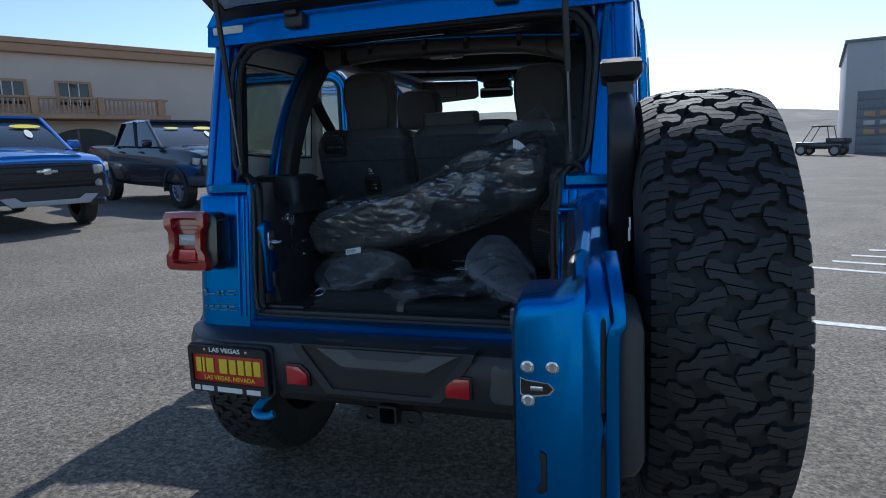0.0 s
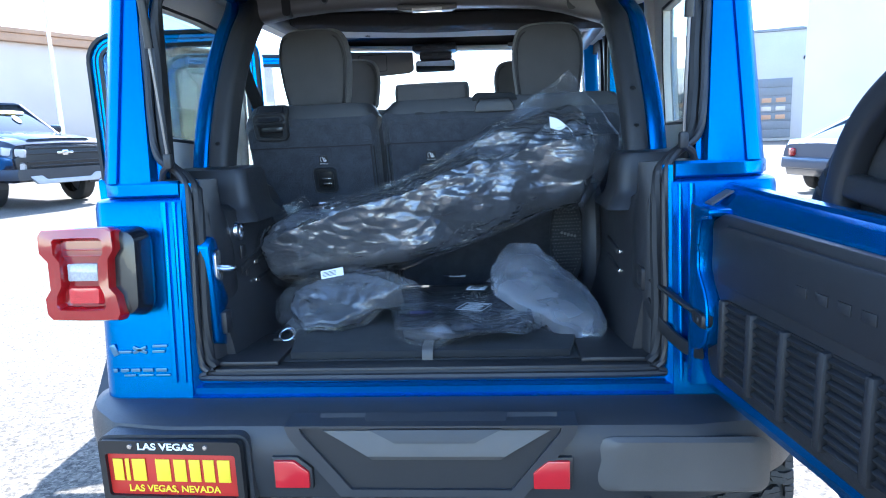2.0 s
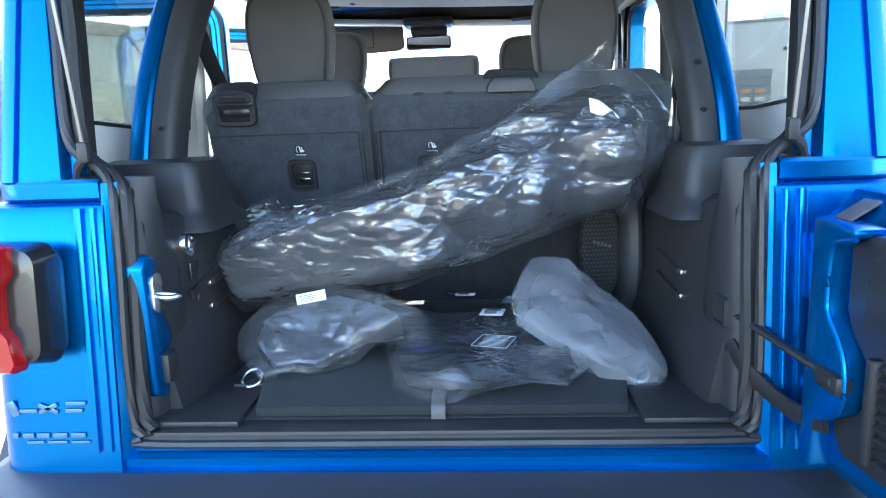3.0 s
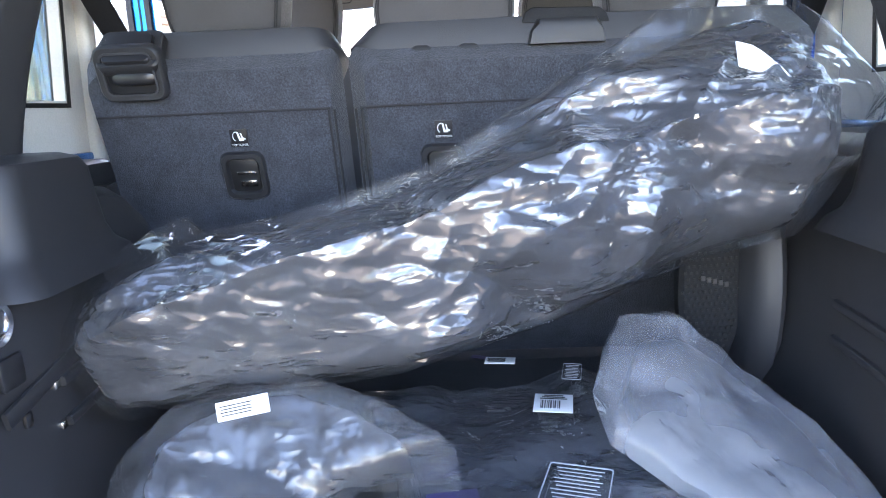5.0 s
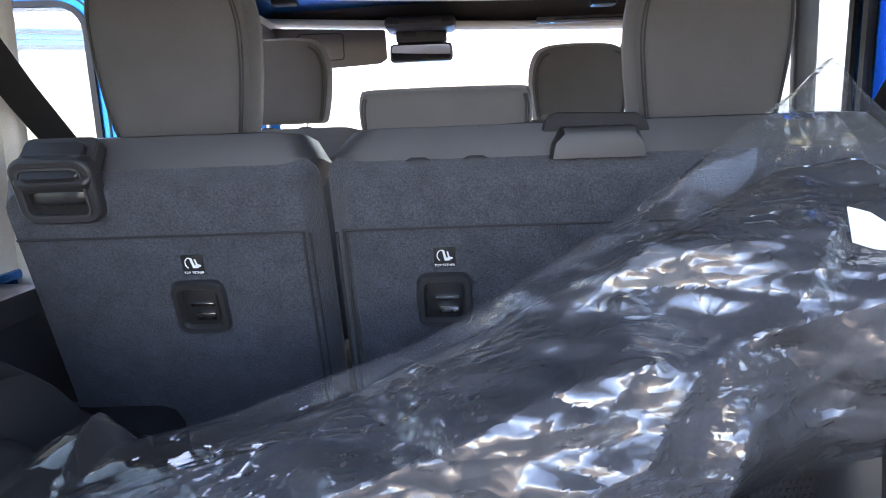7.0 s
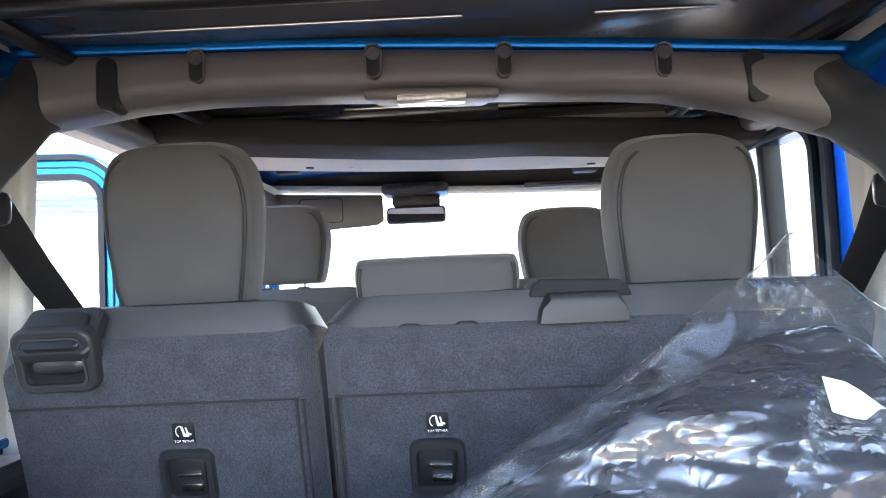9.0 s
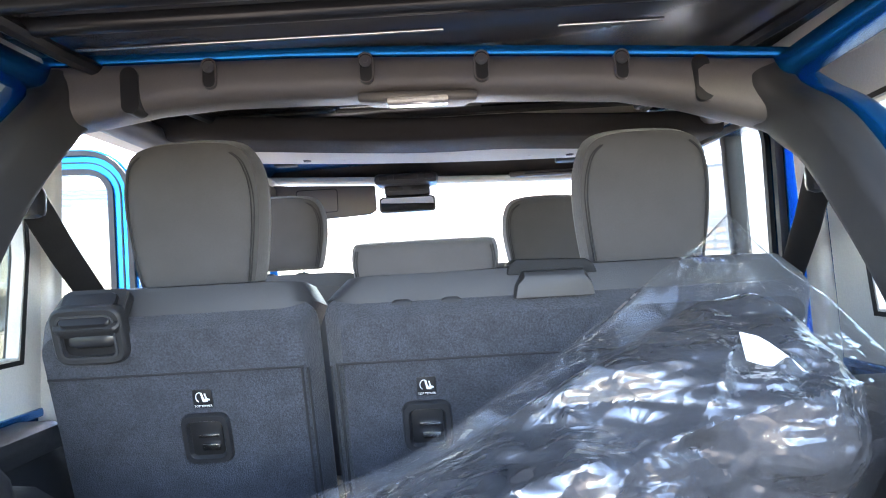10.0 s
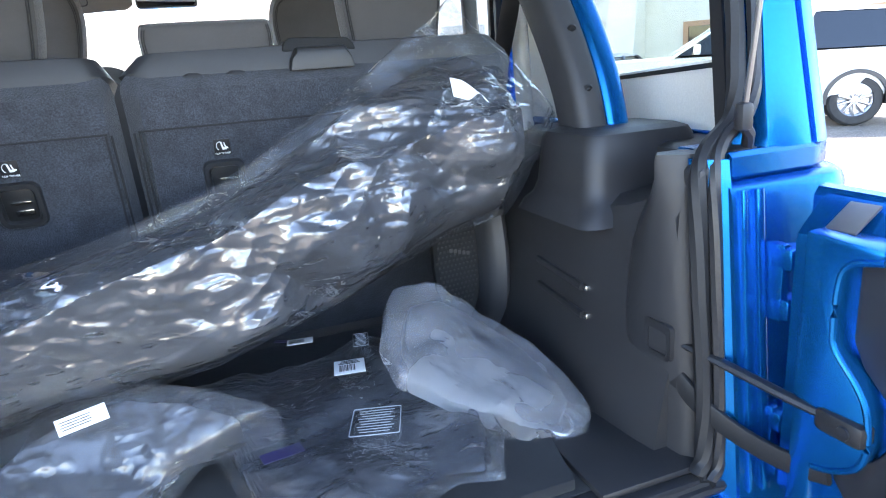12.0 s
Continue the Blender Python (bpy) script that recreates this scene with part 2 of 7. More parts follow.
CLINGFILM = material("dark_panel_under_clinging_film", (0.054, 0.056, 0.062), 0.65, grain=0.15, scale=400, blotch=0.12, bscale=5, coat=1.0, spec=0.2)
CLINGFILM_DARK = material("black_mat_under_clinging_film", (0.045, 0.048, 0.056), 0.7, grain=0.25, scale=500, blotch=0.15, bscale=7, coat=1.0, spec=0.2)
for m, ior in ((CLINGFILM, 1.95), (CLINGFILM_DARK, 1.65)):
    m.node_tree.nodes["Principled BSDF"].inputs["Coat IOR"].default_value = ior
    m.node_tree.nodes["Principled BSDF"].inputs["Coat Roughness"].default_value = 0.02
    creases(m, 24.0, 0.010)
MIRRORGLASS = material("mirror_glass", (0.85, 0.87, 0.9), 0.02, 1.0)


def glass_material(name, tint, gloss=1.0):
    return film_material(name, tint, gloss, 0.0)


GLASS = glass_material("clear_glass", (0.90, 0.94, 0.93))
GLASS_TINT = glass_material("privacy_glass", (0.24, 0.25, 0.26))
GLASS_SMOKE = glass_material("green_tinted_glass", (0.70, 0.73, 0.69))
GLASS_HALF = glass_material("grey_tinted_glass", (0.50, 0.53, 0.50))
GLASS_DARK = material("dark_car_glass", (0.010, 0.014, 0.018), 0.05, coat=0.6)
ASPHALT = material("asphalt", (0.148, 0.125, 0.098), 0.92, grain=0.6, scale=38, stones=85, bump=0.009, bump_scale=90, blotch=0.22, bscale=0.9)
LINEPAINT = material("worn_white_line_paint", (0.62, 0.61, 0.57), 0.8, grain=0.3, scale=30, blotch=0.2, bscale=3)
STUCCO = material("beige_stucco", (0.58, 0.48, 0.41), 0.9, grain=0.08, scale=30, bump=0.004, bump_scale=60, blotch=0.06, bscale=0.4)
STUCCO_TAN = material("tan_trim_stucco", (0.45, 0.27, 0.17), 0.9, grain=0.1, scale=20, blotch=0.1, bscale=0.6)
STUCCO_WHITE = material("white_stucco", (0.74, 0.72, 0.66), 0.9, grain=0.06, scale=25, bump=0.004, bump_scale=50, blotch=0.06, bscale=0.4)
GREYWALL = material("grey_block_wall", (0.42, 0.42, 0.44), 0.85, grain=0.06, scale=12, blotch=0.06, bscale=0.5)
GARAGE = material("grey_blue_garage_door", (0.16, 0.18, 0.21), 0.6, grain=0.08, scale=10, blotch=0.08, bscale=0.7)
HILL = material("dry_hill", (0.16, 0.14, 0.12), 1.0, grain=0.3, scale=0.05, blotch=0.2, bscale=0.01)
CAR_BLUE = material("bright_blue_car_paint", (0.004, 0.14, 0.50), 0.3, 0.3, coat=1.0)
CAR_BLACK = material("black_blue_car_paint", (0.005, 0.008, 0.018), 0.25, 0.0, coat=0.7)
CAR_GREY = material("slate_car_paint", (0.075, 0.095, 0.135), 0.3, 0.5, coat=1.0)
CAR_WHITE = material("white_car_paint", (0.78, 0.78, 0.76), 0.3, coat=1.0)
ALLOY = material("alloy_rim", (0.42, 0.42, 0.44), 0.3, 0.9)
STICKER = material("yellow_sticker", (0.90, 0.72, 0.02), 0.5)


# ---- mesh helpers ----
def mb():
    return bmesh.new()


def part(name, bm, mat, parent=None, label="", smooth=38, kind="", category="", group=""):
    bmesh.ops.remove_doubles(bm, verts=bm.verts, dist=1e-5)
    bmesh.ops.recalc_face_normals(bm, faces=bm.faces)
    me = bpy.data.meshes.new(name)
    bm.to_mesh(me)
    bm.free()
    me.shade_smooth()
    me.set_sharp_from_angle(angle=radians(smooth))
    me.materials.append(mat)
    ob = new(name, me)
    ob.parent = parent
    return tagged(ob, label, category, group, kind)


def empty(name, label, category, group="", at=(0, 0, 0)):
    ob = new(name)
    ob.location = at
    return tagged(ob, label, category, group)


def add_mesh(bm, verts, faces, m=None):
    vs = [bm.verts.new(m @ Vector(v) if m else v) for v in verts]
    for f in faces:
        try:
            bm.faces.new([vs[i] for i in f])
        except ValueError:
            pass
    return vs


def box(bm, c, s, bev=0.0, m=None, seg=2):
    """A box about c of full size s with rounded edges."""
    t = mb()
    bmesh.ops.create_cube(t, size=1.0)
    bmesh.ops.scale(t, vec=s, verts=t.verts)
    if bev > 0:
        bmesh.ops.bevel(t, geom=list(t.edges), offset=min(bev, 0.49 * min(s)), segments=seg, affect="EDGES", profile=0.5)
    mm = (m or Matrix()) @ Matrix.Translation(c)
    merge(bm, t, mm)
    return bm


def merge(bm, t, m=None):
    if m:
        bmesh.ops.transform(t, matrix=m, verts=t.verts)
    me = bpy.data.meshes.new("tmp")
    t.to_mesh(me)
    t.free()
    bm.from_mesh(me)
    bpy.data.meshes.remove(me)


def to3(p, plane, d):
    a, b = p
    return {"xz": (a, d, b), "xy": (a, b, d), "yz": (d, a, b)}[plane]


def prism(bm, pts, plane, d0, d1, bev=0.0, m=None, seg=2):
    t = mb()
    n = len(pts)
    a = [t.verts.new(to3(p, plane, d0)) for p in pts]
    b = [t.verts.new(to3(p, plane, d1)) for p in pts]
    t.faces.new(a)
    t.faces.new(b[::-1])
    for i in range(n):
        t.faces.new((a[i], b[i], b[(i + 1) % n], a[(i + 1) % n]))
    bmesh.ops.recalc_face_normals(t, faces=t.faces)
    if bev > 0:
        bmesh.ops.bevel(t, geom=list(t.edges), offset=bev, segments=seg, affect="EDGES", profile=0.5)
    merge(bm, t, m)
    return bm


def ring_prism(bm, outer, inner, plane, d0, d1, m=None):
    """A slab with a hole: both outlines with the same number of points."""
    n = len(outer)
    vs = [to3(p, plane, d) for d in (d0, d1) for p in (*outer, *inner)]
    fs = []
    for i in range(n):
        j = (i + 1) % n
        fs += [(i, j, n + j, n + i), (2 * n + i, 3 * n + i, 3 * n + j, 2 * n + j), (i, 2 * n + i, 2 * n + j, j), (n + i, n + j, 3 * n + j, 3 * n + i)]
    add_mesh(bm, vs, fs, m)
    return bm


def rrect(w, h, r, n=6, cx=0.0, cz=0.0):
    """A rounded rectangle's outline."""
    out = []
    for sx, sz, a0 in ((1, 1, 0), (-1, 1, 90), (-1, -1, 180), (1, -1, 270)):
        for k in range(n):
            a = radians(a0 + 90 * k / (n - 1))
            out.append((cx + sx * (w / 2 - r) + r * math.cos(a), cz + sz * (h / 2 - r) + r * math.sin(a)))
    return out


def spline(pts, n=8, closed=False):
    """A smooth line through the points."""
    pts = [Vector(p) for p in pts]
    k = len(pts)
    out = []
    for i in range(k if closed else k - 1):
        g = lambda j: pts[j % k] if closed else pts[min(max(j, 0), k - 1)]
        a, b, c, d = g(i - 1), g(i), g(i + 1), g(i + 2)
        for s in range(n):
            u = s / n
            out.append(0.5 * ((2 * b) + (c - a) * u + (2 * a - 5 * b + 4 * c - d) * u * u + (3 * b - a - 3 * c + d) * u ** 3))
    if not closed:
        out.append(pts[-1])
    return out


def sweep(bm, path, profile, up=(0, 0, 1), closed=False, scales=None, caps=True):
    """Carries a closed profile (side, up) along a path."""
    path = [Vector(p) for p in path]
    k, n = len(path), len(profile)
    rows = []
    for i, p in enumerate(path):
        a = path[(i - 1) % k] if closed or i > 0 else path[i]
        b = path[(i + 1) % k] if closed or i < k - 1 else path[i]
        t = (b - a).normalized()
        s = t.cross(Vector(up))
        if s.length < 1e-4:
            s = t.cross(Vector((0, 1, 0)))
        s.normalize()
        u = s.cross(t)
        f = scales[i] if scales else 1.0
        rows.append([bm.verts.new(p + s * (x * f) + u * (z * f)) for x, z in profile])
    for i in range(k if closed else k - 1):
        a, b = rows[i], rows[(i + 1) % k]
        for j in range(n):
            bm.faces.new((a[j], a[(j + 1) % n], b[(j + 1) % n], b[j]))
    if caps and not closed:
        bm.faces.new(rows[0][::-1])
        bm.faces.new(rows[-1])
    return bm


def circle(r, n=12, rz=None):
    return [(r * math.cos(2 * math.pi * i / n), (rz or r) * math.sin(2 * math.pi * i / n)) for i in range(n)]


def tube(bm, path, r, n=10, closed=False, rz=None, up=(0, 0, 1), scales=None):
    return sweep(bm, path, circle(r, n, rz), up, closed, scales)


def loft(bm, rows, closed=True, caps=True):
    vs = [[bm.verts.new(p) for p in r] for r in rows]
    n = len(vs[0])
    for a, b in zip(vs, vs[1:]):
        for j in range(n if closed else n - 1):
            bm.faces.new((a[j], a[(j + 1) % n], b[(j + 1) % n], b[j]))
    if caps and closed:
        bm.faces.new(vs[0][::-1])
        bm.faces.new(vs[-1])
    return bm


def lathe(bm, profile, n=48, m=None):
    """Turns (radius, along) round the local x axis."""
    rows = []
    for i in range(n):
        a = 2 * math.pi * i / n
        rows.append([(x, r * math.cos(a), r * math.sin(a)) for r, x in profile])
    vs = [[bm.verts.new(m @ Vector(p) if m else p) for p in r] for r in rows]
    k = len(profile)
    for i in range(n):
        a, b = vs[i], vs[(i + 1) % n]
        for j in range(k - 1):
            bm.faces.new((a[j], a[j + 1], b[j + 1], b[j]))
    return bm


def pillow(bm, outline, front, back, m=None, p=4.0, rings=7, rough=0.0, rscale=6.0, seed=0.0):
    """A padded form on an outline in its own x-z plane: it swells to y = -front and y = back."""
    n = len(outline)
    cx, cz = sum(q[0] for q in outline) / n, sum(q[1] for q in outline) / n
    t = mb()

    def layer(side, depth):
        rows = []
        for k in range(1, rings + 1):
            s = (k / rings) ** 0.6
            d = depth * max(0.0, 1 - s ** p) ** (1 / p)
            row = []
            for x, z in outline:
                q = Vector((cx + (x - cx) * s, side * d, cz + (z - cz) * s))
                if rough and k < rings:
                    q.y += side * rough * noise.noise(Vector((q.x * rscale + seed, q.z * rscale, side)))
                row.append(t.verts.new(q))
            rows.append(row)
        mid = t.verts.new((cx, side * depth, cz))
        for j in range(n):
            t.faces.new((mid, rows[0][j], rows[0][(j + 1) % n]))
        for a, b in zip(rows, rows[1:]):
            for j in range(n):
                t.faces.new((a[j], b[j], b[(j + 1) % n], a[(j + 1) % n]))

    layer(-1, front)
    layer(1, back)
    bmesh.ops.remove_doubles(t, verts=t.verts, dist=1e-5)
    merge(bm, t, m)
    return bm


def text_mesh(words, size, m, name, mat, parent, bold=0.0, width=None, label=""):
    cu = bpy.data.curves.new("words", "FONT")
    cu.body, cu.size, cu.align_x, cu.align_y, cu.extrude, cu.offset = words, size, "CENTER", "CENTER", 0.0004, bold
    ob = bpy.data.objects.new("words", cu)
    me = bpy.data.meshes.new_from_object(ob)
    bpy.data.objects.remove(ob)
    xs = [v.co.x for v in me.vertices]
    k = width / (max(xs) - min(xs)) if width and xs else 1.0
    for v in me.vertices:
        v.co = m @ Vector((v.co.x * k, v.co.y, v.co.z))
    me.materials.clear()
    me.materials.append(mat)
    me.name = name
    o = new(name, me)
    o.parent = parent
    return tagged(o, label)


# ---- ground slope ----
def gz(x, y):
    """The lot falls to one side and swells a little towards the row of parked cars."""
    k = min(1.0, max(0.0, (x - 3.5) / 4.0)) * min(1.0, max(0.0, (12.0 - y) / 4.0))
    return 0.05 - 0.0327 * (x + 0.8) + 0.0171 * (y - 0.45) + 0.325 * k * k * (3 - 2 * k)


SLOPE = Vector((0, 0, 1)).rotation_difference(Vector((0.0327, -0.0171, 0.9993))).to_matrix().to_4x4()


def on_ground(x, y, yaw=0.0, lift=0.0):
    return Matrix.Translation((x, y, gz(x, y) + lift)) @ SLOPE @ pose(0, 0, 0, 0, 0, yaw)


# ---- ground and distance ----
def ground_sheet():
    bm = mb()
    xs = [-900, -300, -120, -60, -30, -15, -8, -4, -2, 0, 2, 3.5, 4.2, 5, 5.7, 6.5, 7.5, 8, 9, 10, 11, 12, 15, 30, 60, 120, 300, 900]
    rows = [[bm.verts.new((x, y, gz(x, y))) for x in xs] for y in xs]
    for a, b in zip(rows, rows[1:]):
        for i in range(len(xs) - 1):
            bm.faces.new((a[i], a[i + 1], b[i + 1], b[i]))
    return part("ground", bm, ASPHALT, None, "sun-bleached grey asphalt of a sloping car lot", kind="structure", category="ground")


ground_sheet()


def line_mark(x0, y0, x1, y1, w=0.10):
    a, b = Vector((x0, y0)), Vector((x1, y1))
    d = (b - a).normalized()
    s = Vector((-d.y, d.x)) * w / 2
    bm = mb()
    pts = [a + s, b + s, b - s, a - s]
    add_mesh(bm, [(p.x, p.y, gz(p.x, p.y) + 0.004) for p in pts] + [(p.x, p.y, gz(p.x, p.y) - 0.01) for p in pts],
             [(0, 1, 2, 3), (0, 4, 5, 1), (1, 5, 6, 2), (2, 6, 7, 3), (3, 7, 4, 0)])
    return part("parking_line", bm, LINEPAINT, None, "worn white painted line on the asphalt", kind="structure", category="line", group="parking lines")


line_mark(1.89, 3.24, 3.5, 3.05)
for i in range(6):
    line_mark(2.3 + 0.28 * i, 5.4 + 0.42 * i, 3.2 + 0.33 * i, 5.2 + 0.45 * i, 0.09)


def hills():
    bm = mb()
    rows = []
    for r, h in ((420, 0.0), (520, 14.0), (640, 30.0), (900, 20.0)):
        row = []
        for k in range(97):
            a = radians(-100 + 200 * k / 96)
            x, y = r * math.sin(a), r * math.cos(a)
            z = gz(x, y) - 2 + h * (0.75 + 0.5 * noise.noise(Vector((k * 0.13, r * 0.01, 0))))
            row.append(bm.verts.new((x, y, z)))
        rows.append(row)
    for a, b in zip(rows, rows[1:]):
        for i in range(96):
            bm.faces.new((a[i], a[i + 1], b[i + 1], b[i]))
    return part("hills_backdrop", bm, HILL, None, "low dry brown hills far behind the lot", kind="structure", category="backdrop")


hills()


# ---- buildings ----
def wall_frame(a, b, z0):
    """Pose whose x runs from a to b along a facade, y away from the viewer."""
    a, b = Vector((*a, z0)), Vector((*b, z0))
    x = (b - a).normalized()
    z = Vector((0, 0, 1))
    y = z.cross(x)
    m = Matrix((x, y, z)).transposed().to_4x4()
    return Matrix.Translation(a) @ m, (b - a).length


def showroom():
    m, _ = wall_frame((-34.7, 25.0), (-29.05, 35.75), 1.55)
    root = empty("showroom_building", "beige stucco showroom with tan cornice and balcony", "building", at=m.translation)
    root.matrix_world = m
    bm = mb()
    box(bm, (4, 4.5, 3.6), (60, 8, 7.2), 0.03)
    part("wall", bm, STUCCO, root)
    for k, (z, d, h) in enumerate(((7.35, 0.22, 0.32), (6.95, 0.12, 0.5))):
        bm = mb()
        box(bm, (4, 4.3, z), (60.4 + d, 8.2 + 2 * d, h), 0.06)
        part("cornice", bm, STUCCO_TAN, root)
    for x in (-3.0, 0.5, 3.95):
        bm = mb()
        ring_prism(bm, [(x - 1.0, 3.6), (x + 1.0, 3.6), (x + 1.0, 5.2), (x - 1.0, 5.2)], [(x - .82, 3.75), (x + .82, 3.75), (x + .82, 5.05), (x - .82, 5.05)], "xz", 0.40, 0.56)
        w = part("window", bm, STUCCO_TAN, root)
        bm = mb()
        box(bm, (x, 0.48, 4.4), (1.7, 0.03, 1.34))
        part("pane", bm, GLASS_DARK, w)
        bm = mb()
        for dx in (-0.27, 0.27):
            box(bm, (x + dx, 0.44, 4.4), (0.06, 0.06, 1.34))
        part("mullion", bm, STUCCO_WHITE, w)
    # balcony with balusters
    bm = mb()
    box(bm, (-1.9, -0.4, 2.95), (21.8, 1.9, 0.28), 0.04)
    part("balcony_slab", bm, STUCCO_TAN, root)
    bm = mb()
    box(bm, (-1.9, -1.25, 4.02), (21.6, 0.2, 0.14), 0.03)
    part("handrail", bm, STUCCO_TAN, root)
    bal = mb()
    lathe(bal, [(0.0, 0.0), (0.07, 0.0), (0.045, 0.08), (0.085, 0.3), (0.04, 0.62), (0.07, 0.8), (0.0, 0.8)], 8, pose(0, 0, 0, 0, -90, 0))
    first = None
    for k in range(86):
        x = -12.6 + 0.25 * k
        if k % 14 == 0:
            bm = mb()
            box(bm, (x, -1.25, 3.55), (0.36, 0.34, 1.1), 0.02)
            part("pier", bm, STUCCO_TAN, root)
            continue
        if first is None:
            first = part("baluster", bal, STUCCO_TAN, root)
            first.location = (x, -1.25, 3.12)
        else:
            o = new("baluster", first.data)
            o.parent = root
            o.location = (x, -1.25, 3.12)
    # arched ground floor
    for k in range(4):
        bm = mb()
        x = -9.5 + 4.6 * k
        arc = [(x - 1.9, 0.0)] + [(x + 1.9 * math.cos(a), 1.5 + 0.85 * math.sin(a)) for a in [math.pi - i * math.pi / 12 for i in range(13)]] + [(x + 1.9, 0.0)]
        prism(bm, arc, "xz", 0.36, 0.47)
        part("arch", bm, GLASS_DARK, root)
    return root


showroom()


def service_building():
    m, _ = wall_frame((12.4, 47.6), (20.7, 45.9), gz(14, 46) - 0.2)
    root = empty("service_building", "grey block service building with dark garage doors", "building")
    root.matrix_world = m
    bm = mb()
    box(bm, (16, 8, 3.75), (32, 16, 7.5), 0.03)
    part("wall", bm, GREYWALL, root)
    bm = mb()
    box(bm, (16, 8, 7.55), (32.3, 16.3, 0.2), 0.03)
    part("parapet", bm, GARAGE, root)
    for x in (2.3, 7.0, 11.7, 16.4, 21.0):
        bm = mb()
        box(bm, (x, -0.03, 2.25), (3.2, 0.06, 4.1), 0.01)
        d = part("garage_door", bm, GARAGE, root)
        for i in range(7):
            bm = mb()
            box(bm, (x, -0.075, 0.5 + 0.58 * i), (3.16, 0.07, 0.56), 0.02)
            part("panel", bm, GARAGE, d)
        for i in (2, 3, 4):
            for dx in (-0.9, 0.0, 0.9):
                bm = mb()
                box(bm, (x + dx, -0.125, 0.5 + 0.58 * i), (0.62, 0.03, 0.3), 0.01)
                part("pane", bm, CLEARLENS if (i + int(dx)) % 2 else STUCCO_TAN, d)
        bm = mb()
        box(bm, (x + 2.35, -0.15, 5.6), (0.28, 0.25, 0.2), 0.02)
        part("wall_lamp", bm, TRIM, root)
    bm = mb()
    box(bm, (9.0, 3, 8.2), (1.4, 1.2, 1.1), 0.03)
    part("roof_unit", bm, STUCCO_WHITE, root)
    return root


service_building()


def white_building():
    m, _ = wall_frame((14.5, 27.0), (33.0, 4.0), gz(20, 16) - 0.3)
    root = empty("white_building", "white stucco building with sloped buttress piers", "building")
    root.matrix_world = m
    bm = mb()
    box(bm, (15, 6, 4.5), (34, 10, 9), 0.03)
    part("wall", bm, STUCCO_WHITE, root)
    for x in (4.5, 11.0, 17.5, 24.0):
        bm = mb()
        prism(bm, [(-1.6, 0.0), (1.0, 0.0), (1.0, 6.5), (0.2, 6.5)], "yz", x - 0.6, x + 0.6, 0.03)
        part("buttress", bm, STUCCO_WHITE, root)
        bm = mb()
        ring_prism(bm, [(x + 2.2, 0), (x + 4.2, 0), (x + 4.2, 3.2), (x + 2.2, 3.2)], [(x + 2.4, 0.02), (x + 4.0, 0.02), (x + 4.0, 3.0), (x + 2.4, 3.0)], "xz", 0.8, 1.06)
        w = part("window", bm, STUCCO_TAN, root)
        bm = mb()
        box(bm, (x + 3.2, 0.95, 1.5), (1.6, 0.05, 3.0))
        part("pane", bm, GLASS_DARK, w)
    return root


white_building()


def lamp_pole(x, y):
    root = empty("street_lamp", "tall white steel lot lamp with a flat head", "lamp", at=(x, y, gz(x, y)))
    bm = mb()
    tube(bm, [(0, 0, 0), (0, 0, 7.2)], 0.10, 12, scales=[1.0, 0.65])
    part("pole", bm, STUCCO_WHITE, root)
    bm = mb()
    box(bm, (0, 0, 0.3), (0.5, 0.5, 0.6), 0.05)
    part("base", bm, GREYWALL, root)
    bm = mb()
    box(bm, (0.5, 0, 7.25), (1.7, 0.35, 0.14), 0.04)
    part("lamp_head", bm, GREYWALL, root)
    return root


lamp_pole(-18.4, 25.0)


# ---- the open sport utility vehicle ----
suv = empty("suv", "bright blue boxy off-road SUV with open tailgate and raised rear glass", "vehicle")


def rear_y(z):
    """How far forward the leaning rear face stands at height z."""
    return 0.1 * (z - 0.79) if z < 1.21 else 0.042 + 0.20 * (z - 1.21)


def side_x(z):
    """Half the body's width at height z."""
    return 0.785 if z < 1.2 else 0.770 - 0.02 * (z - 1.2) / 0.5


def corner_panel(s):
    """Rear corner and side of the tub, with a rolled top edge."""
    rows = []
    for z, inset in ((0.70, 0.012), (0.715, 0.0), (0.80, 0.0), (1.00, 0.0), (1.185, 0.0), (1.198, 0.004), (1.204, 0.014)):
        y0 = rear_y(z)
        i = inset
        sec = [(0.550, y0 + i), (0.70, y0 + i)]
        for k in range(7):
            a = radians(90 * k / 6)
            sec.append((0.725 + (0.06 - i) * math.sin(a), y0 + 0.06 - (0.06 - i) * math.cos(a)))
        sec += [(0.785 - i, 0.35), (0.785 - i, 2.9), (0.755, 2.9), (0.755, 0.35), (0.735, y0 + 0.11), (0.70, y0 + 0.07), (0.550, y0 + 0.07)]
        rows.append([(s * x, y, z) for x, y in sec])
    bm = mb()
    loft(bm, rows)
    return part("corner_panel", bm, PAINT, suv)


def belt_cap(s):
    """Blue ledge on top of the tub under the hardtop."""
    rows = []
    for z, i in ((1.206, 0.006), (1.211, 0.0), (1.236, 0.0), (1.242, 0.006)):
        y0 = rear_y(1.21) + 0.012
        sec = [(0.560, y0 + i), (0.70, y0 + i), (0.745, y0 + 0.018 + i), (0.772 - i, y0 + 0.06), (0.772 - i, 2.9), (0.745, 2.9), (0.745, 0.3), (0.70, y0 + 0.1), (0.560, y0 + 0.1)]
        rows.append([(s * x, y, z) for x, y in sec])
    bm = mb()
    loft(bm, rows)
    return part("belt_ledge", bm, PAINT, suv)


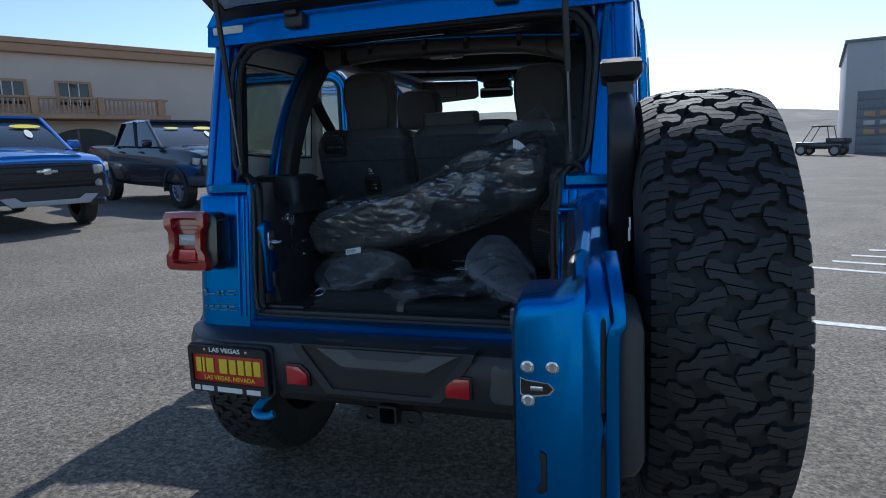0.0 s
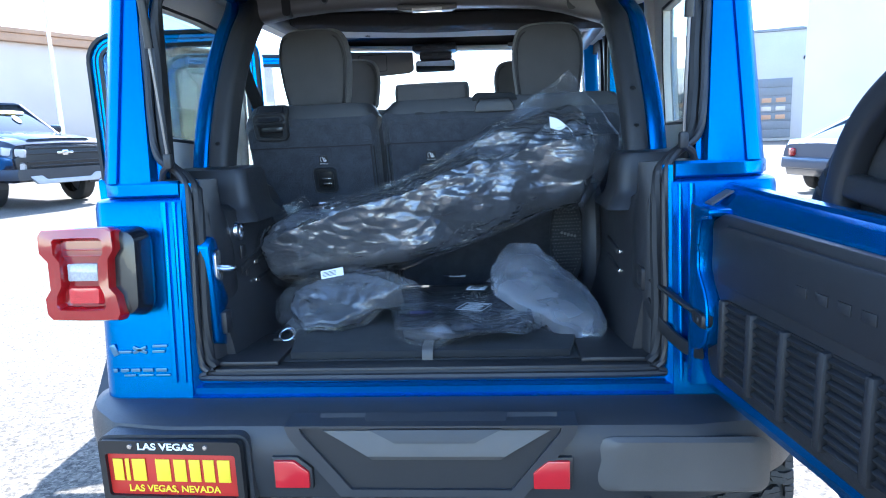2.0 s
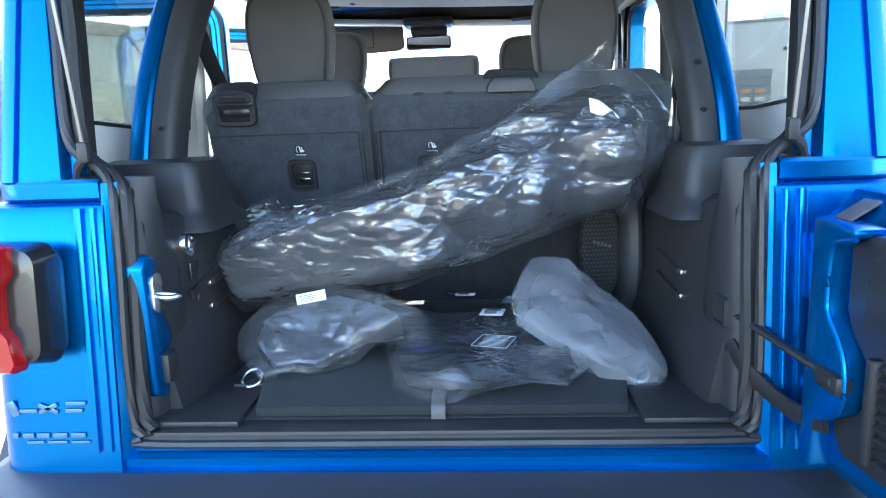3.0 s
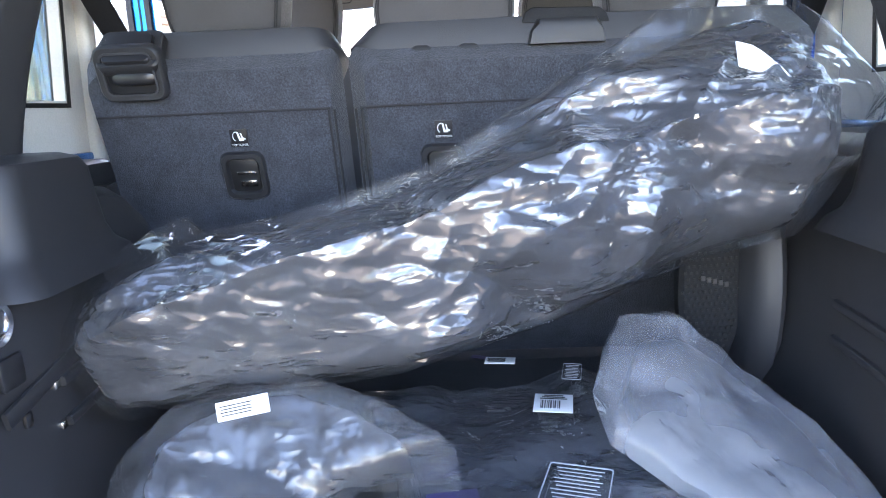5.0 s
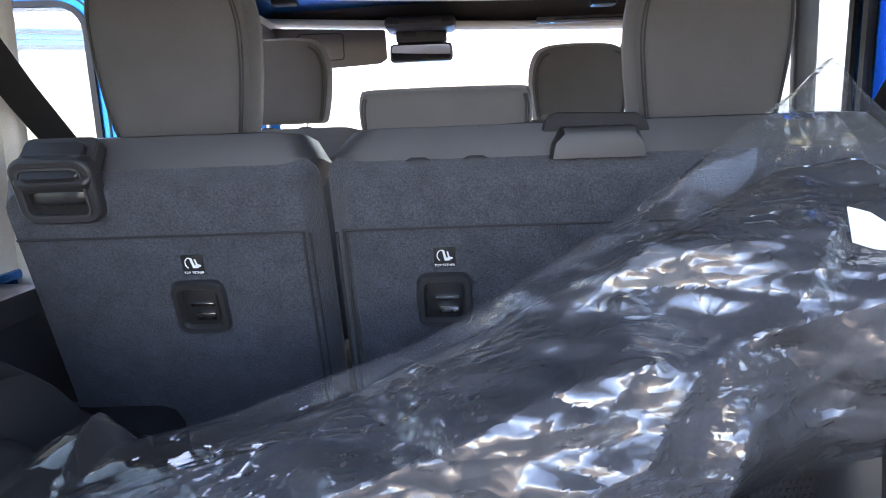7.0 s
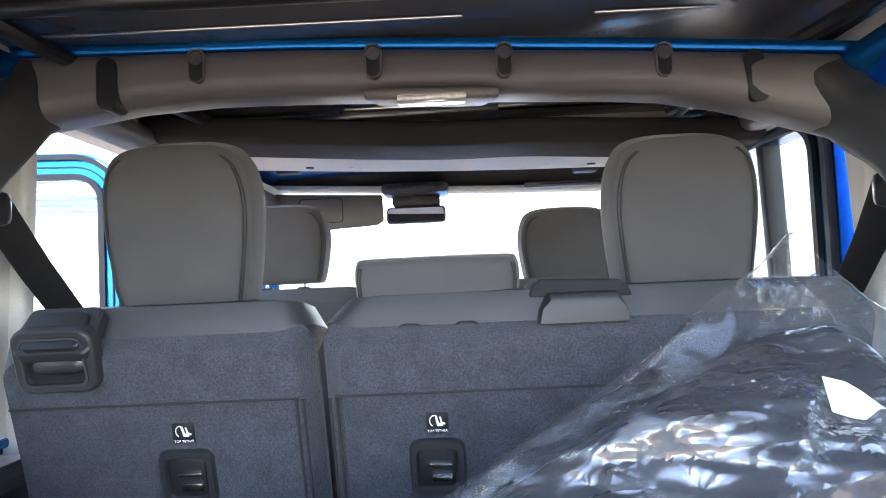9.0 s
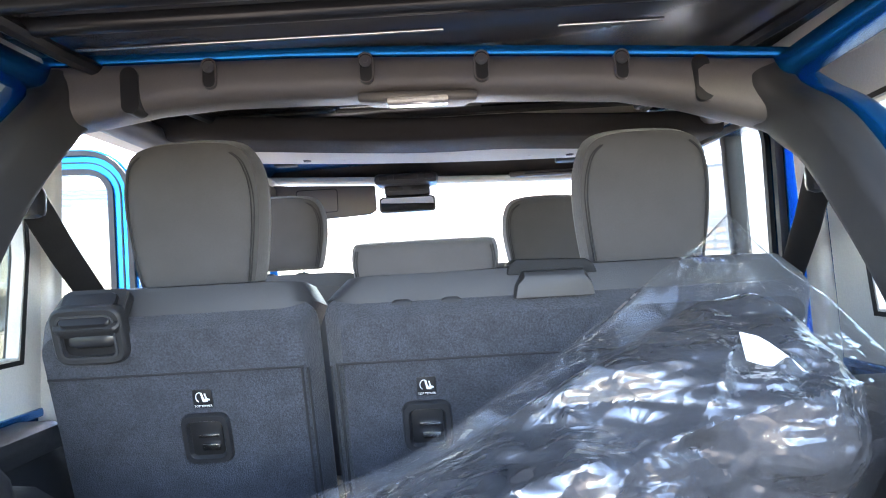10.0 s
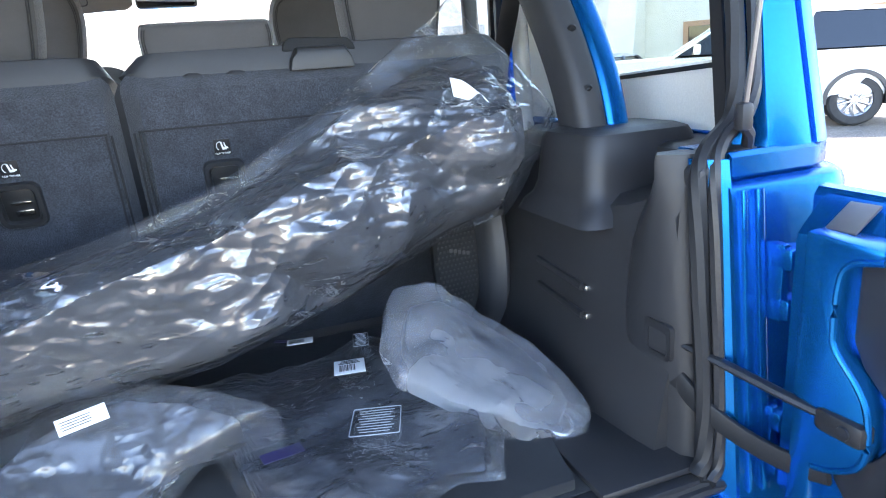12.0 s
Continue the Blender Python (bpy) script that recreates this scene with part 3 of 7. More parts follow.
def pillar(s):
    """Rear pillar of the hardtop with its groove."""
    rows = []
    for z in (1.240, 1.30, 1.42, 1.55, 1.68, 1.80):
        y0, xo = rear_y(z) + 0.01, side_x(z) - 0.008
        xi = 0.618 + 0.07 * (z - 1.24)
        g = xo - 0.055
        sec = [(xi, y0 + 0.03), (xi + 0.012, y0 + 0.006), (xi + 0.03, y0), (g - 0.006, y0), (g - 0.003, y0 + 0.010), (g + 0.003, y0 + 0.010), (g + 0.006, y0 + 0.001),
               (xo - 0.028, y0 + 0.004), (xo - 0.008, y0 + 0.020), (xo, y0 + 0.05), (xo, y0 + 0.14), (xo - 0.02, y0 + 0.14), (xi + 0.05, y0 + 0.10), (xi, y0 + 0.08)]
        rows.append([(s * x, y, z) for x, y in sec])
    bm = mb()
    loft(bm, rows)
    return part("rear_pillar", bm, PAINT, suv)


def top_side(s):
    """Hardtop side wall with the quarter window: blue skin outside, pale lining inside."""
    tilt = math.degrees(math.atan2(0.02, 0.5))
    m = Matrix.Translation((s * 0.765, 0, 1.24)) @ pose(0, 0, 0, 0, -s * tilt, 0)
    outer = [(0.17, 0.0), (0.56, 0.0), (0.90, 0.0), (0.90, 0.28), (0.90, 0.56), (0.60, 0.56), (0.285, 0.56), (0.21, 0.28)]
    inner = [(0.255, 0.105), (0.56, 0.085), (0.80, 0.085), (0.815, 0.28), (0.80, 0.45), (0.60, 0.46), (0.315, 0.46), (0.265, 0.28)]
    bm = mb()
    ring_prism(bm, outer, inner, "yz", s * 0.0, s * -0.012, m)
    part("hardtop_side", bm, PAINT, suv)
    bm = mb()
    inner2 = [(y + (0.012 if y < 0.5 else -0.012), z + (0.012 if z < 0.28 else -0.012)) for y, z in inner]
    ring_prism(bm, outer, inner2, "yz", s * -0.013, s * -0.035, m)
    part("hardtop_lining", bm, CREAM, suv, "off-white textured lining")
    bm = mb()
    ring_prism(bm, inner, [(y + (0.008 if y < 0.5 else -0.008), z + (0.008 if z < 0.28 else -0.008)) for y, z in inner], "yz", s * -0.006, s * -0.037, m)
    part("window_seal", bm, SEAL, suv)
    bm = mb()
    add_mesh(bm, [m @ Vector((s * -0.010, y, z)) for y, z in inner], [tuple(range(8))])
    add_mesh(bm, [m @ Vector((s * -0.014, y, z)) for y, z in inner], [tuple(range(8))])
    g = part("quarter_window", bm, GLASS_HALF if s < 0 else GLASS_SMOKE, suv, "lightly tinted quarter glass")
    g.visible_shadow = False


def pillar_jamb(s):
    """Darker set-back flange between the pillar and the rubber."""
    rows = []
    for z in (1.235, 1.30, 1.42, 1.55, 1.68, 1.76):
        y0 = rear_y(z) + 0.035
        xi, xo = 0.600 + 0.07 * (z - 1.24), 0.640 + 0.07 * (z - 1.24)
        rows.append([(s * xi, y0 + 0.012, z), (s * (xi + 0.01), y0, z), (s * xo, y0, z), (s * xo, y0 + 0.016, z), (s * xi, y0 + 0.016, z)])
    bm = mb()
    loft(bm, rows)
    part("pillar_flange", bm, PAINT, suv)
    rows = []
    for z in (1.245, 1.30, 1.42, 1.55, 1.68, 1.76):
        y0 = rear_y(z) + 0.052
        xi = 0.597 + 0.07 * (z - 1.24)
        rows.append([(s * xi, y0, z), (s * (xi + 0.03), y0, z), (s * (xi + 0.075), y0 + 0.055, z), (s * (xi + 0.07), y0 + 0.075, z), (s * (xi + 0.012), y0 + 0.035, z), (s * xi, y0 + 0.022, z)])
    bm = mb()
    loft(bm, rows)
    part("pillar_rubber", bm, SEAL, suv)


for s in (-1, 1):
    pillar_jamb(s)
    corner_panel(s)
    belt_cap(s)
    pillar(s)
    top_side(s)


def sill():
    """Blue sill under the opening, the step of its jamb and the black scuff strip."""
    bm = mb()
    prism(bm, [(-0.012, 0.690), (-0.012, 0.735), (0.004, 0.742), (0.004, 0.757), (0.020, 0.764), (0.020, 0.775), (0.12, 0.780), (0.12, 0.690)], "yz", -0.552, 0.552)
    part("sill", bm, PAINT, suv)
    bm = mb()
    box(bm, (0, 0.062, 0.788), (1.02, 0.075, 0.016), 0.006)
    part("scuff_strip", bm, TRIM, suv)
    for s in (-1, 1):
        rows = []
        for z in (0.755, 0.80, 0.95, 1.10, 1.20, 1.235):
            y0 = rear_y(z)
            rows.append([(s * 0.553, y0 + 0.004, z), (s * 0.553, y0 + 0.09, z), (s * 0.528, y0 + 0.09, z), (s * 0.528, y0 + 0.034, z), (s * 0.538, y0 + 0.018, z)])
        bm = mb()
        loft(bm, rows)
        part("door_jamb", bm, PAINT, suv)
        for dx, dy, w in ((0.566, 0.0, 0.010), (0.590, -0.002, 0.014)):
            bm = mb()
            sweep(bm, [(s * dx, rear_y(z) + dy, z) for z in (0.775, 0.85, 1.0, 1.12, 1.195)], rrect(w, 0.012, 0.004, 3), up=(0, 1, 0))
            part("jamb_ridge", bm, PAINT, suv)
    # rubber seal round the opening
    path = [(-0.44, 0.035, 0.782), (0.44, 0.035, 0.782), (0.505, 0.035, 0.80), (0.522, 0.04, 0.85), (0.522, 0.058, 1.05), (0.527, 0.075, 1.20)]
    path += [(0.548, 0.085, 1.245), (0.595, 0.092, 1.285), (0.608, 0.105, 1.36), (0.615, 0.125, 1.46), (0.622, 0.15, 1.60), (0.595, 0.168, 1.69), (0.49, 0.175, 1.728), (0.0, 0.178, 1.735)]
    path += [(-x, y, z) for x, y, z in path[::-1][1:]]
    bm = mb()
    tube(bm, spline(path, 6, True), 0.013, 8, True, rz=0.011)
    part("opening_seal", bm, SEAL, suv)
    bm = mb()
    tube(bm, spline([(p[0] * 1.03, p[1] - 0.012, p[2] - 0.008 if p[2] < 0.9 else p[2] + 0.012) for p in path], 6, True), 0.009, 8, True)
    part("seal_flange", bm, DARKMETAL, suv)


sill()


def header():
    """Blue header over the rear glass opening, with glass hinges and the wiring cover."""
    rows = []
    for x in (-0.745, -0.66, -0.45, -0.2, 0.2, 0.45, 0.66, 0.745):
        f = 1 - (abs(x) / 0.745) ** 4
        z = 1.805 + 0.035 * f
        rows.append([(x, 0.150, 1.735), (x, 0.160, z), (x, 0.19, z + 0.03), (x, 0.26, z + 0.035), (x, 0.26, 1.75), (x, 0.19, 1.74)])
    bm = mb()
    loft(bm, rows)
    part("roof_header", bm, PAINT, suv)
    for x in (-0.37, 0.37):
        bm = mb()
        box(bm, (x, 0.142, 1.79), (0.075, 0.03, 0.05), 0.008)
        box(bm, (x, 0.135, 1.812), (0.05, 0.05, 0.02), 0.006)
        part("glass_hinge", bm, DARKMETAL, suv)


header()


def roof():
    rows = []
    for y in (0.16, 0.30, 1.0, 1.8, 2.15):
        z = 1.868 - (0.03 if y > 2 else 0.0)
        rows.append([(-0.75, y, z - 0.06), (-0.71, y, z - 0.01), (-0.60, y, z), (0.60, y, z), (0.71, y, z - 0.01), (0.75, y, z - 0.06),
                     (0.72, y, z - 0.06), (0.60, y, z - 0.022), (-0.60, y, z - 0.022), (-0.72, y, z - 0.06)])
    bm = mb()
    loft(bm, rows)
    part("roof", bm, PAINT, suv)
    # black lining with cross ribs behind the sport bar
    bm = mb()
    box(bm, (0, 0.62, 1.812), (1.26, 0.92, 0.014), 0.004)
    part("roof_lining", bm, ROOFBLACK, suv)
    for y in (0.24, 0.36, 0.47, 0.545):
        bm = mb()
        tube(bm, [(-0.56, y, 1.797), (0.56, y, 1.797)], 0.014, 10)
        part("roof_rib", bm, TRIM_GLOSS, suv)
    # metal strips added to draw sky highlights on edges; the third is a silver line
    for x0, x1, y, z in ((-0.50, 0.02, 0.60, 1.783), (0.18, 0.33, 0.60, 1.779), (-0.46, 0.36, 1.00, 1.799), (-0.20, 0.10, 1.035, 1.796)):
        bm = mb()
        box(bm, ((x0 + x1) / 2, y, z), (x1 - x0, 0.006, 0.006 if y < 1.02 else 0.012), 0.002)
        part("edge_highlight", bm, METAL, suv, "metal strip added for an edge highlight of the folding roof")
    for s in (-1, 1):
        bm = mb()
        box(bm, (s * 0.655, 0.55, 1.787), (0.13, 0.80, 0.030), 0.008)
        part("roof_rail_lining", bm, CREAM, suv)
        bm = mb()
        tube(bm, [(s * 0.555, 0.2, 1.795), (s * 0.53, 0.62, 1.785), (s * 0.50, 0.86, 1.785), (s * 0.46, 1.15, 1.79)], 0.012, 8)
        part("slide_rail", bm, DARKMETAL, suv)
        bm = mb()
        box(bm, (s * 0.655, 1.55, 1.775), (0.11, 1.25, 0.05), 0.015)
        part("side_rail_lining", bm, LINER, suv)
        bm = mb()
        box(bm, (s * 0.50, 1.13, 1.785), (0.05, 0.09, 0.03), 0.008)
        part("rail_bracket", bm, METAL, suv)
    # front half: dark sliding panel, parted where a sky reflection is imitated, then a padded headliner edge
    bm = mb()
    box(bm, (-0.42, 1.10, 1.812), (0.40, 0.06, 0.012), 0.003)
    box(bm, (0.33, 1.12, 1.812), (0.46, 0.06, 0.012), 0.003)
    box(bm, (0, 1.22, 1.812), (1.26, 0.19, 0.012), 0.003)
    part("sliding_panel", bm, ROOFBLACK, suv)
    path = [(-0.60, 1.13, 1.778), (-0.40, 1.12, 1.764), (-0.17, 1.115, 1.747), (0, 1.12, 1.740), (0.16, 1.115, 1.738), (0.39, 1.12, 1.727), (0.60, 1.13, 1.725)]
    bm = mb()
    sweep(bm, spline(path, 6), rrect(0.17, 0.050, 0.016, 5))
    part("roof_pad", bm, PADDARK, suv, "black padded roll under the roof")
    rows = []
    for x in (-0.6, -0.4, -0.2, 0, 0.2, 0.4, 0.6):
        d = 0.012 * (1 - (x / 0.6) ** 2) + 0.010 + 0.033 * (x + 0.2)
        rows.append([(x, 1.22, 1.786 - d), (x, 1.30, 1.774 - d), (x, 1.50, 1.772 - d), (x, 1.54, 1.778 - d), (x, 1.555, 1.79), (x, 1.56, 1.815), (x, 1.22, 1.815)])
    bm = mb()
    loft(bm, rows)
    hl = part("headliner", bm, LINER, suv, "grey perforated headliner")
    for x in (-0.36, -0.25, -0.13, 0.13, 0.25, 0.36):
        bm = mb()
        lathe(bm, [(0.0, 0), (0.010, 0), (0.013, 0.006), (0.0, 0.010)], 10, Matrix.Translation((x, 1.45 if abs(x) > 0.2 else 1.49, 1.752 - 0.033 * (x + 0.2))) @ pose(0, 0, 0, 0, -90, 0))
        part("clip", bm, TRIM if abs(x) > 0.3 else CREAM, hl)
    drop = lambda x: 0.040 * (x + 0.2)
    bm = mb()
    rows = [[(x, 1.57, 1.838 - drop(x)), (x, 1.98, 1.838 - drop(x)), (x, 2.05, 1.800 - drop(x)), (x, 2.09, 1.790 - drop(x)), (x, 2.11, 1.85), (x, 1.57, 1.855)] for x in (-0.64, -0.3, 0, 0.3, 0.64)]
    loft(bm, rows)
    part("windshield_header", bm, PADDARK, suv)
    bm = mb()
    loft(bm, [[(x, y, z - drop(x)) for y, z in rrect(0.07, 0.022, 0.009, 4, 2.055, 1.783 - 0.006 * (1 - (x / 0.64) ** 2))] for x in (-0.64, -0.45, -0.25, 0, 0.2, 0.4, 0.62)])
    part("header_edge", bm, LINER, suv, "pale lower edge of the windshield frame")
    for s in (-1, 1):
        x = 0.44 if s > 0 else -0.53
        bm = mb()
        box(bm, (x, 1.90, 1.822 - drop(x)), (0.075, 0.05, 0.022), 0.006)
        part("roof_latch", bm, TRIM, suv)
        c = Matrix.Translation((s * 0.598, 1.12, 1.758)) @ pose(0, 0, 0, 0, s * 50, s * 90)
        bm = mb()
        prism(bm, rrect(0.045, 0.020, 0.005, 3), "xz", -0.002, 0.002, 0, c)
        t = part("airbag_tag", bm, CREAM, suv)
        text_mesh("AIRBAG", 0.009, c @ pose(0, -0.0026, -0.003, 90, 0, 0), "lettering", BLACK, t, 0.0, 0.036)


roof()


def raised_glass():
    """Rear glass hinged up over the opening, with struts."""
    m = Matrix.Translation((0, 0.135, 1.825)) @ pose(0, 0, 0, -24, 0, 0)
    bm = mb()
    for z in (0.0, 0.005):
        add_mesh(bm, [m @ Vector((x, y, z)) for x, y in ((-0.66, 0), (0.66, 0), (0.63, -0.46), (0.58, -0.50), (-0.58, -0.50), (-0.63, -0.46))], [(0, 1, 2, 3, 4, 5)])
    glass = part("rear_glass", bm, GLASS_TINT, suv, "raised tinted rear glass")
    bm = mb()
    o = [(-0.66, 0), (0.66, 0), (0.63, -0.46), (0.58, -0.50), (-0.58, -0.50), (-0.63, -0.46)]
    i = [(-0.61, -0.05), (0.61, -0.05), (0.585, -0.43), (0.545, -0.46), (-0.545, -0.46), (-0.585, -0.43)]
    ring_prism(bm, o, i, "xy", -0.004, -0.010, m)
    part("glass_border", bm, BLACK, glass)
    for s in (-1, 1):
        a = Vector((s * 0.575, 0.055, 1.275))
        b = m @ Vector((s * 0.568, -0.165, -0.012))
        d = (b - a).normalized()
        bm = mb()
        tube(bm, [a + d * 0.03, a + d * 0.34], 0.0038, 8)
        r = part("strut", bm, STRUT, suv)
        bm = mb()
        tube(bm, [a + d * 0.26, b - d * 0.03], 0.0095, 10)
        part("cylinder", bm, BLACK, r)
        bm = mb()
        box(bm, a + d * 0.012, (0.020, 0.018, 0.036), 0.006)
        part("ball_end", bm, TRIM, r)
        bm = mb()
        tube(bm, [a + Vector((0, 0, 0.004)), a + Vector((s * 0.022, 0.01, -0.012)), a + Vector((s * 0.03, 0.02, -0.03))], 0.008, 8)
        part("foot", bm, TRIM, r)


raised_glass()


# ---- bumper ----
def bumper():
    rows = []
    for x in [-0.815, -0.80, -0.76, -0.68, -0.55, -0.36, -0.31, -0.26, -0.17, -0.12, 0.12, 0.17, 0.26, 0.31, 0.36, 0.55, 0.68, 0.76, 0.80, 0.815]:
        ax = abs(x)
        back = 0.0 if ax < 0.6 else 0.16 * ((ax - 0.6) / 0.215) ** 2
        yb = -0.155 + back
        end = 0.012 if ax > 0.81 else 0.0
        bot = 0.548 + (0.055 * ((ax - 0.55) / 0.26) ** 2 if ax > 0.55 else 0)
        top = 0.736 - end
        rows.append([(x, 0.10 + back, top), (x, yb + 0.05, top + 0.002), (x, yb + 0.018, top - 0.008), (x, yb + 0.002, 0.700), (x, yb, 0.66), (x, yb + 0.006, 0.60 + end),
                     (x, yb + 0.025, bot + 0.012 + end), (x, yb + 0.05, bot + end), (x, 0.10 + back, bot + end)])
    bm = mb()
    loft(bm, rows)
    b = part("bumper", bm, BUMPER, suv, "dark grey moulded plastic bumper")
    # sunk centre: slanted cheeks, a sloping pale pad with its grip, a dark pocket under it
    cx = 0.022
    bm = mb()
    ring_prism(bm, [(cx - 0.300, 0.741), (cx + 0.300, 0.741), (cx + 0.292, 0.715), (cx + 0.190, 0.584), (cx - 0.190, 0.584), (cx - 0.292, 0.715)],
               [(cx - 0.268, 0.736), (cx + 0.268, 0.736), (cx + 0.264, 0.724), (cx + 0.166, 0.600), (cx - 0.166, 0.600), (cx - 0.264, 0.724)], "xz", -0.166, -0.10)
    part("step_rim", bm, BUMPER, b)
    bm = mb()
    prism(bm, [(cx - 0.272, 0.735), (cx + 0.272, 0.735), (cx + 0.170, 0.596), (cx - 0.170, 0.596)], "xz", -0.1575, -0.12)
    part("step_recess", bm, TRIM, b)
    rows = []
    for z, y, w in ((0.744, -0.108, 0.250), (0.738, -0.140, 0.246), (0.728, -0.160, 0.232), (0.690, -0.172, 0.160), (0.678, -0.174, 0.140), (0.668, -0.168, 0.132), (0.664, -0.150, 0.134)):
        rows.append([(cx + 0.014 + q * w, y, z) for q in (-1.0, -0.97, -0.5, 0.0, 0.5, 0.97, 1.0)])
    bm = mb()
    loft(bm, rows, False)
    bmesh.ops.solidify(bm, geom=list(bm.faces), thickness=0.006)
    part("step_pad", bm, BUMPER_STEP, b, "lighter grey step pad")
    rows = []
    for z, y, w in ((0.7475, -0.112, 0.150), (0.7415, -0.142, 0.146), (0.731, -0.1635, 0.135), (0.712, -0.171, 0.092), (0.706, -0.172, 0.082)):
        rows.append([(cx + 0.012 + q * w, y, z) for q in (-1.0, -0.9, 0.0, 0.9, 1.0)])
    bm = mb()
    loft(bm, rows, False)
    bmesh.ops.solidify(bm, geom=list(bm.faces), thickness=0.004)
    part("step_grip", bm, BUMPER, b)
    # sunk bay behind the plate
    bm = mb()
    ring_prism(bm, rrect(0.335, 0.172, 0.026, 5, -0.523, 0.636), rrect(0.318, 0.156, 0.016, 5, -0.523, 0.636), "xz", -0.163, -0.10)
    part("plate_bay", bm, BUMPER, b)
    bm = mb()
    pillow(bm, rrect(0.335, 0.118, 0.026, 5, 0.530, 0.650), 0.010, 0.02, Matrix.Translation((0, -0.152, 0)), 8, 5)
    part("bumper_pad", bm, BUMPER_STEP, b)
    for s in (-1, 1):
        pts = [(s * 0.305, 0.665), (s * 0.262, 0.665), (s * 0.232, 0.640), (s * 0.232, 0.605), (s * 0.305, 0.605)]
        bm = mb()
        prism(bm, [(x + (0.006 if x > s * 0.27 else -0.006), z + (0.006 if z > 0.63 else -0.006)) for x, z in pts], "xz", -0.163, -0.14, 0.002)
        f = part("reflector_frame", bm, TRIM, b)
        bm = mb()
        prism(bm, pts, "xz", -0.170, -0.15, 0.002)
        part("reflector", bm, REFLECTOR, f, "red reflector")
    bm = mb()
    lathe(bm, [(0.0, 0), (0.012, 0.0), (0.010, 0.006), (0.0, 0.008)], 12, Matrix.Translation((0.46, -0.16, 0.575)) @ pose(0, 0, 0, 0, 0, -90))
    part("parking_sensor", bm, TRIM, b)


bumper()


def number_plate():
    m = Matrix.Translation((-0.523, -0.172, 0.636)) @ pose(0, 0, 0, 0, 0, -2)
    bm = mb()
    ring_prism(bm, rrect(0.315, 0.160, 0.012, 4), rrect(0.288, 0.096, 0.006, 4, 0, 0.003), "xz", -0.010, 0.004, m)
    f = part("plate_frame", bm, BLACK, suv, "black dealer frame with white lettering")
    bm = mb()
    box(bm, (0, 0, 0.002), (0.30, 0.004, 0.125), 0.001, m)
    part("plate", bm, PLATERED, f, "red dealer plate with yellow print")
    up = m @ pose(0, -0.0115, 0, 90, 0, 0)
    text_mesh("LAS VEGAS", 0.021, up @ pose(-0.005, 0.068, 0), "lettering", WHITE, f, 0.0006, 0.125)
    up2 = m @ pose(0, -0.0035, 0, 90, 0, 0)
    text_mesh("LAS VEGAS, NEVADA", 0.021, up2 @ pose(0, -0.031, 0), "lettering", YELLOW, f, 0.0005, 0.205)
    for x, w in ((-0.121, 0.022), (-0.100, 0.009), (-0.074, 0.030), (-0.020, 0.032), (0.018, 0.027), (0.051, 0.024), (0.082, 0.024), (0.115, 0.027)):
        bm = mb()
        box(bm, (x, -0.004, 0.012), (w, 0.002, 0.050), 0.0005, m)
        part("yellow_bar", bm, YELLOW, f)
    for x, w in ((-0.128, 0.022), (-0.085, 0.048), (0.005, 0.10), (0.10, 0.055)):
        bm = mb()
        box(bm, (x, -0.011, -0.066), (w, 0.002, 0.017), 0.0005, m)
        part("white_bar", bm, WHITE, f)
    for x in (-0.085, 0.082):
        bm = mb()
        lathe(bm, [(0.0, 0), (0.006, 0.0), (0.005, 0.003), (0.0, 0.004)], 10, m @ Matrix.Translation((x, -0.010, 0.068)) @ pose(0, 0, 0, 0, 0, -90))
        part("screw", bm, METAL, f)


number_plate()


def tow_parts():
    bm = mb()
    ring_prism(bm, rrect(0.066, 0.066, 0.008, 4, 0.012, 0.502), rrect(0.050, 0.050, 0.005, 4, 0.012, 0.502), "xz", -0.11, 0.15)
    h = part("hitch_receiver", bm, DARKMETAL, suv)
    bm = mb()
    for x in (-0.058, 0.085):
        ring_prism(bm, rrect(0.07, 0.055, 0.02, 5, x, 0.49), rrect(0.024, 0.020, 0.0099, 5, x, 0.486), "xz", -0.09, -0.078)
    box(bm, (0.012, -0.03, 0.535), (0.22, 0.10, 0.012), 0.004)
    part("chain_plate", bm, DARKMETAL, h)
    bm = mb()
    tube(bm, spline([(-0.455, 0.02, 0.53), (-0.475, -0.08, 0.49), (-0.475, -0.11, 0.472), (-0.45, -0.125, 0.465), (-0.415, -0.125, 0.468), (-0.40, -0.12, 0.475)], 6), 0.017, 10, rz=0.013)
    part("tow_hook", bm, HOOK, suv, "bright blue steel tow hook")
    bm = mb()
    tube(bm, [(0.49, -0.06, 0.535), (0.49, 0.2, 0.53)], 0.03, 12)
    part("exhaust_pipe", bm, DARKMETAL, suv)
    bm = mb()
    box(bm, (0, 0.40, 0.45), (1.15, 0.5, 0.10), 0.03)
    box(bm, (0, 1.4, 0.52), (1.40, 2.2, 0.14), 0.03)
    tube(bm, [(-0.7, 0.47, 0.44), (0.7, 0.47, 0.43)], 0.05, 10)
    part("chassis", bm, DARKMETAL, suv)


tow_parts()


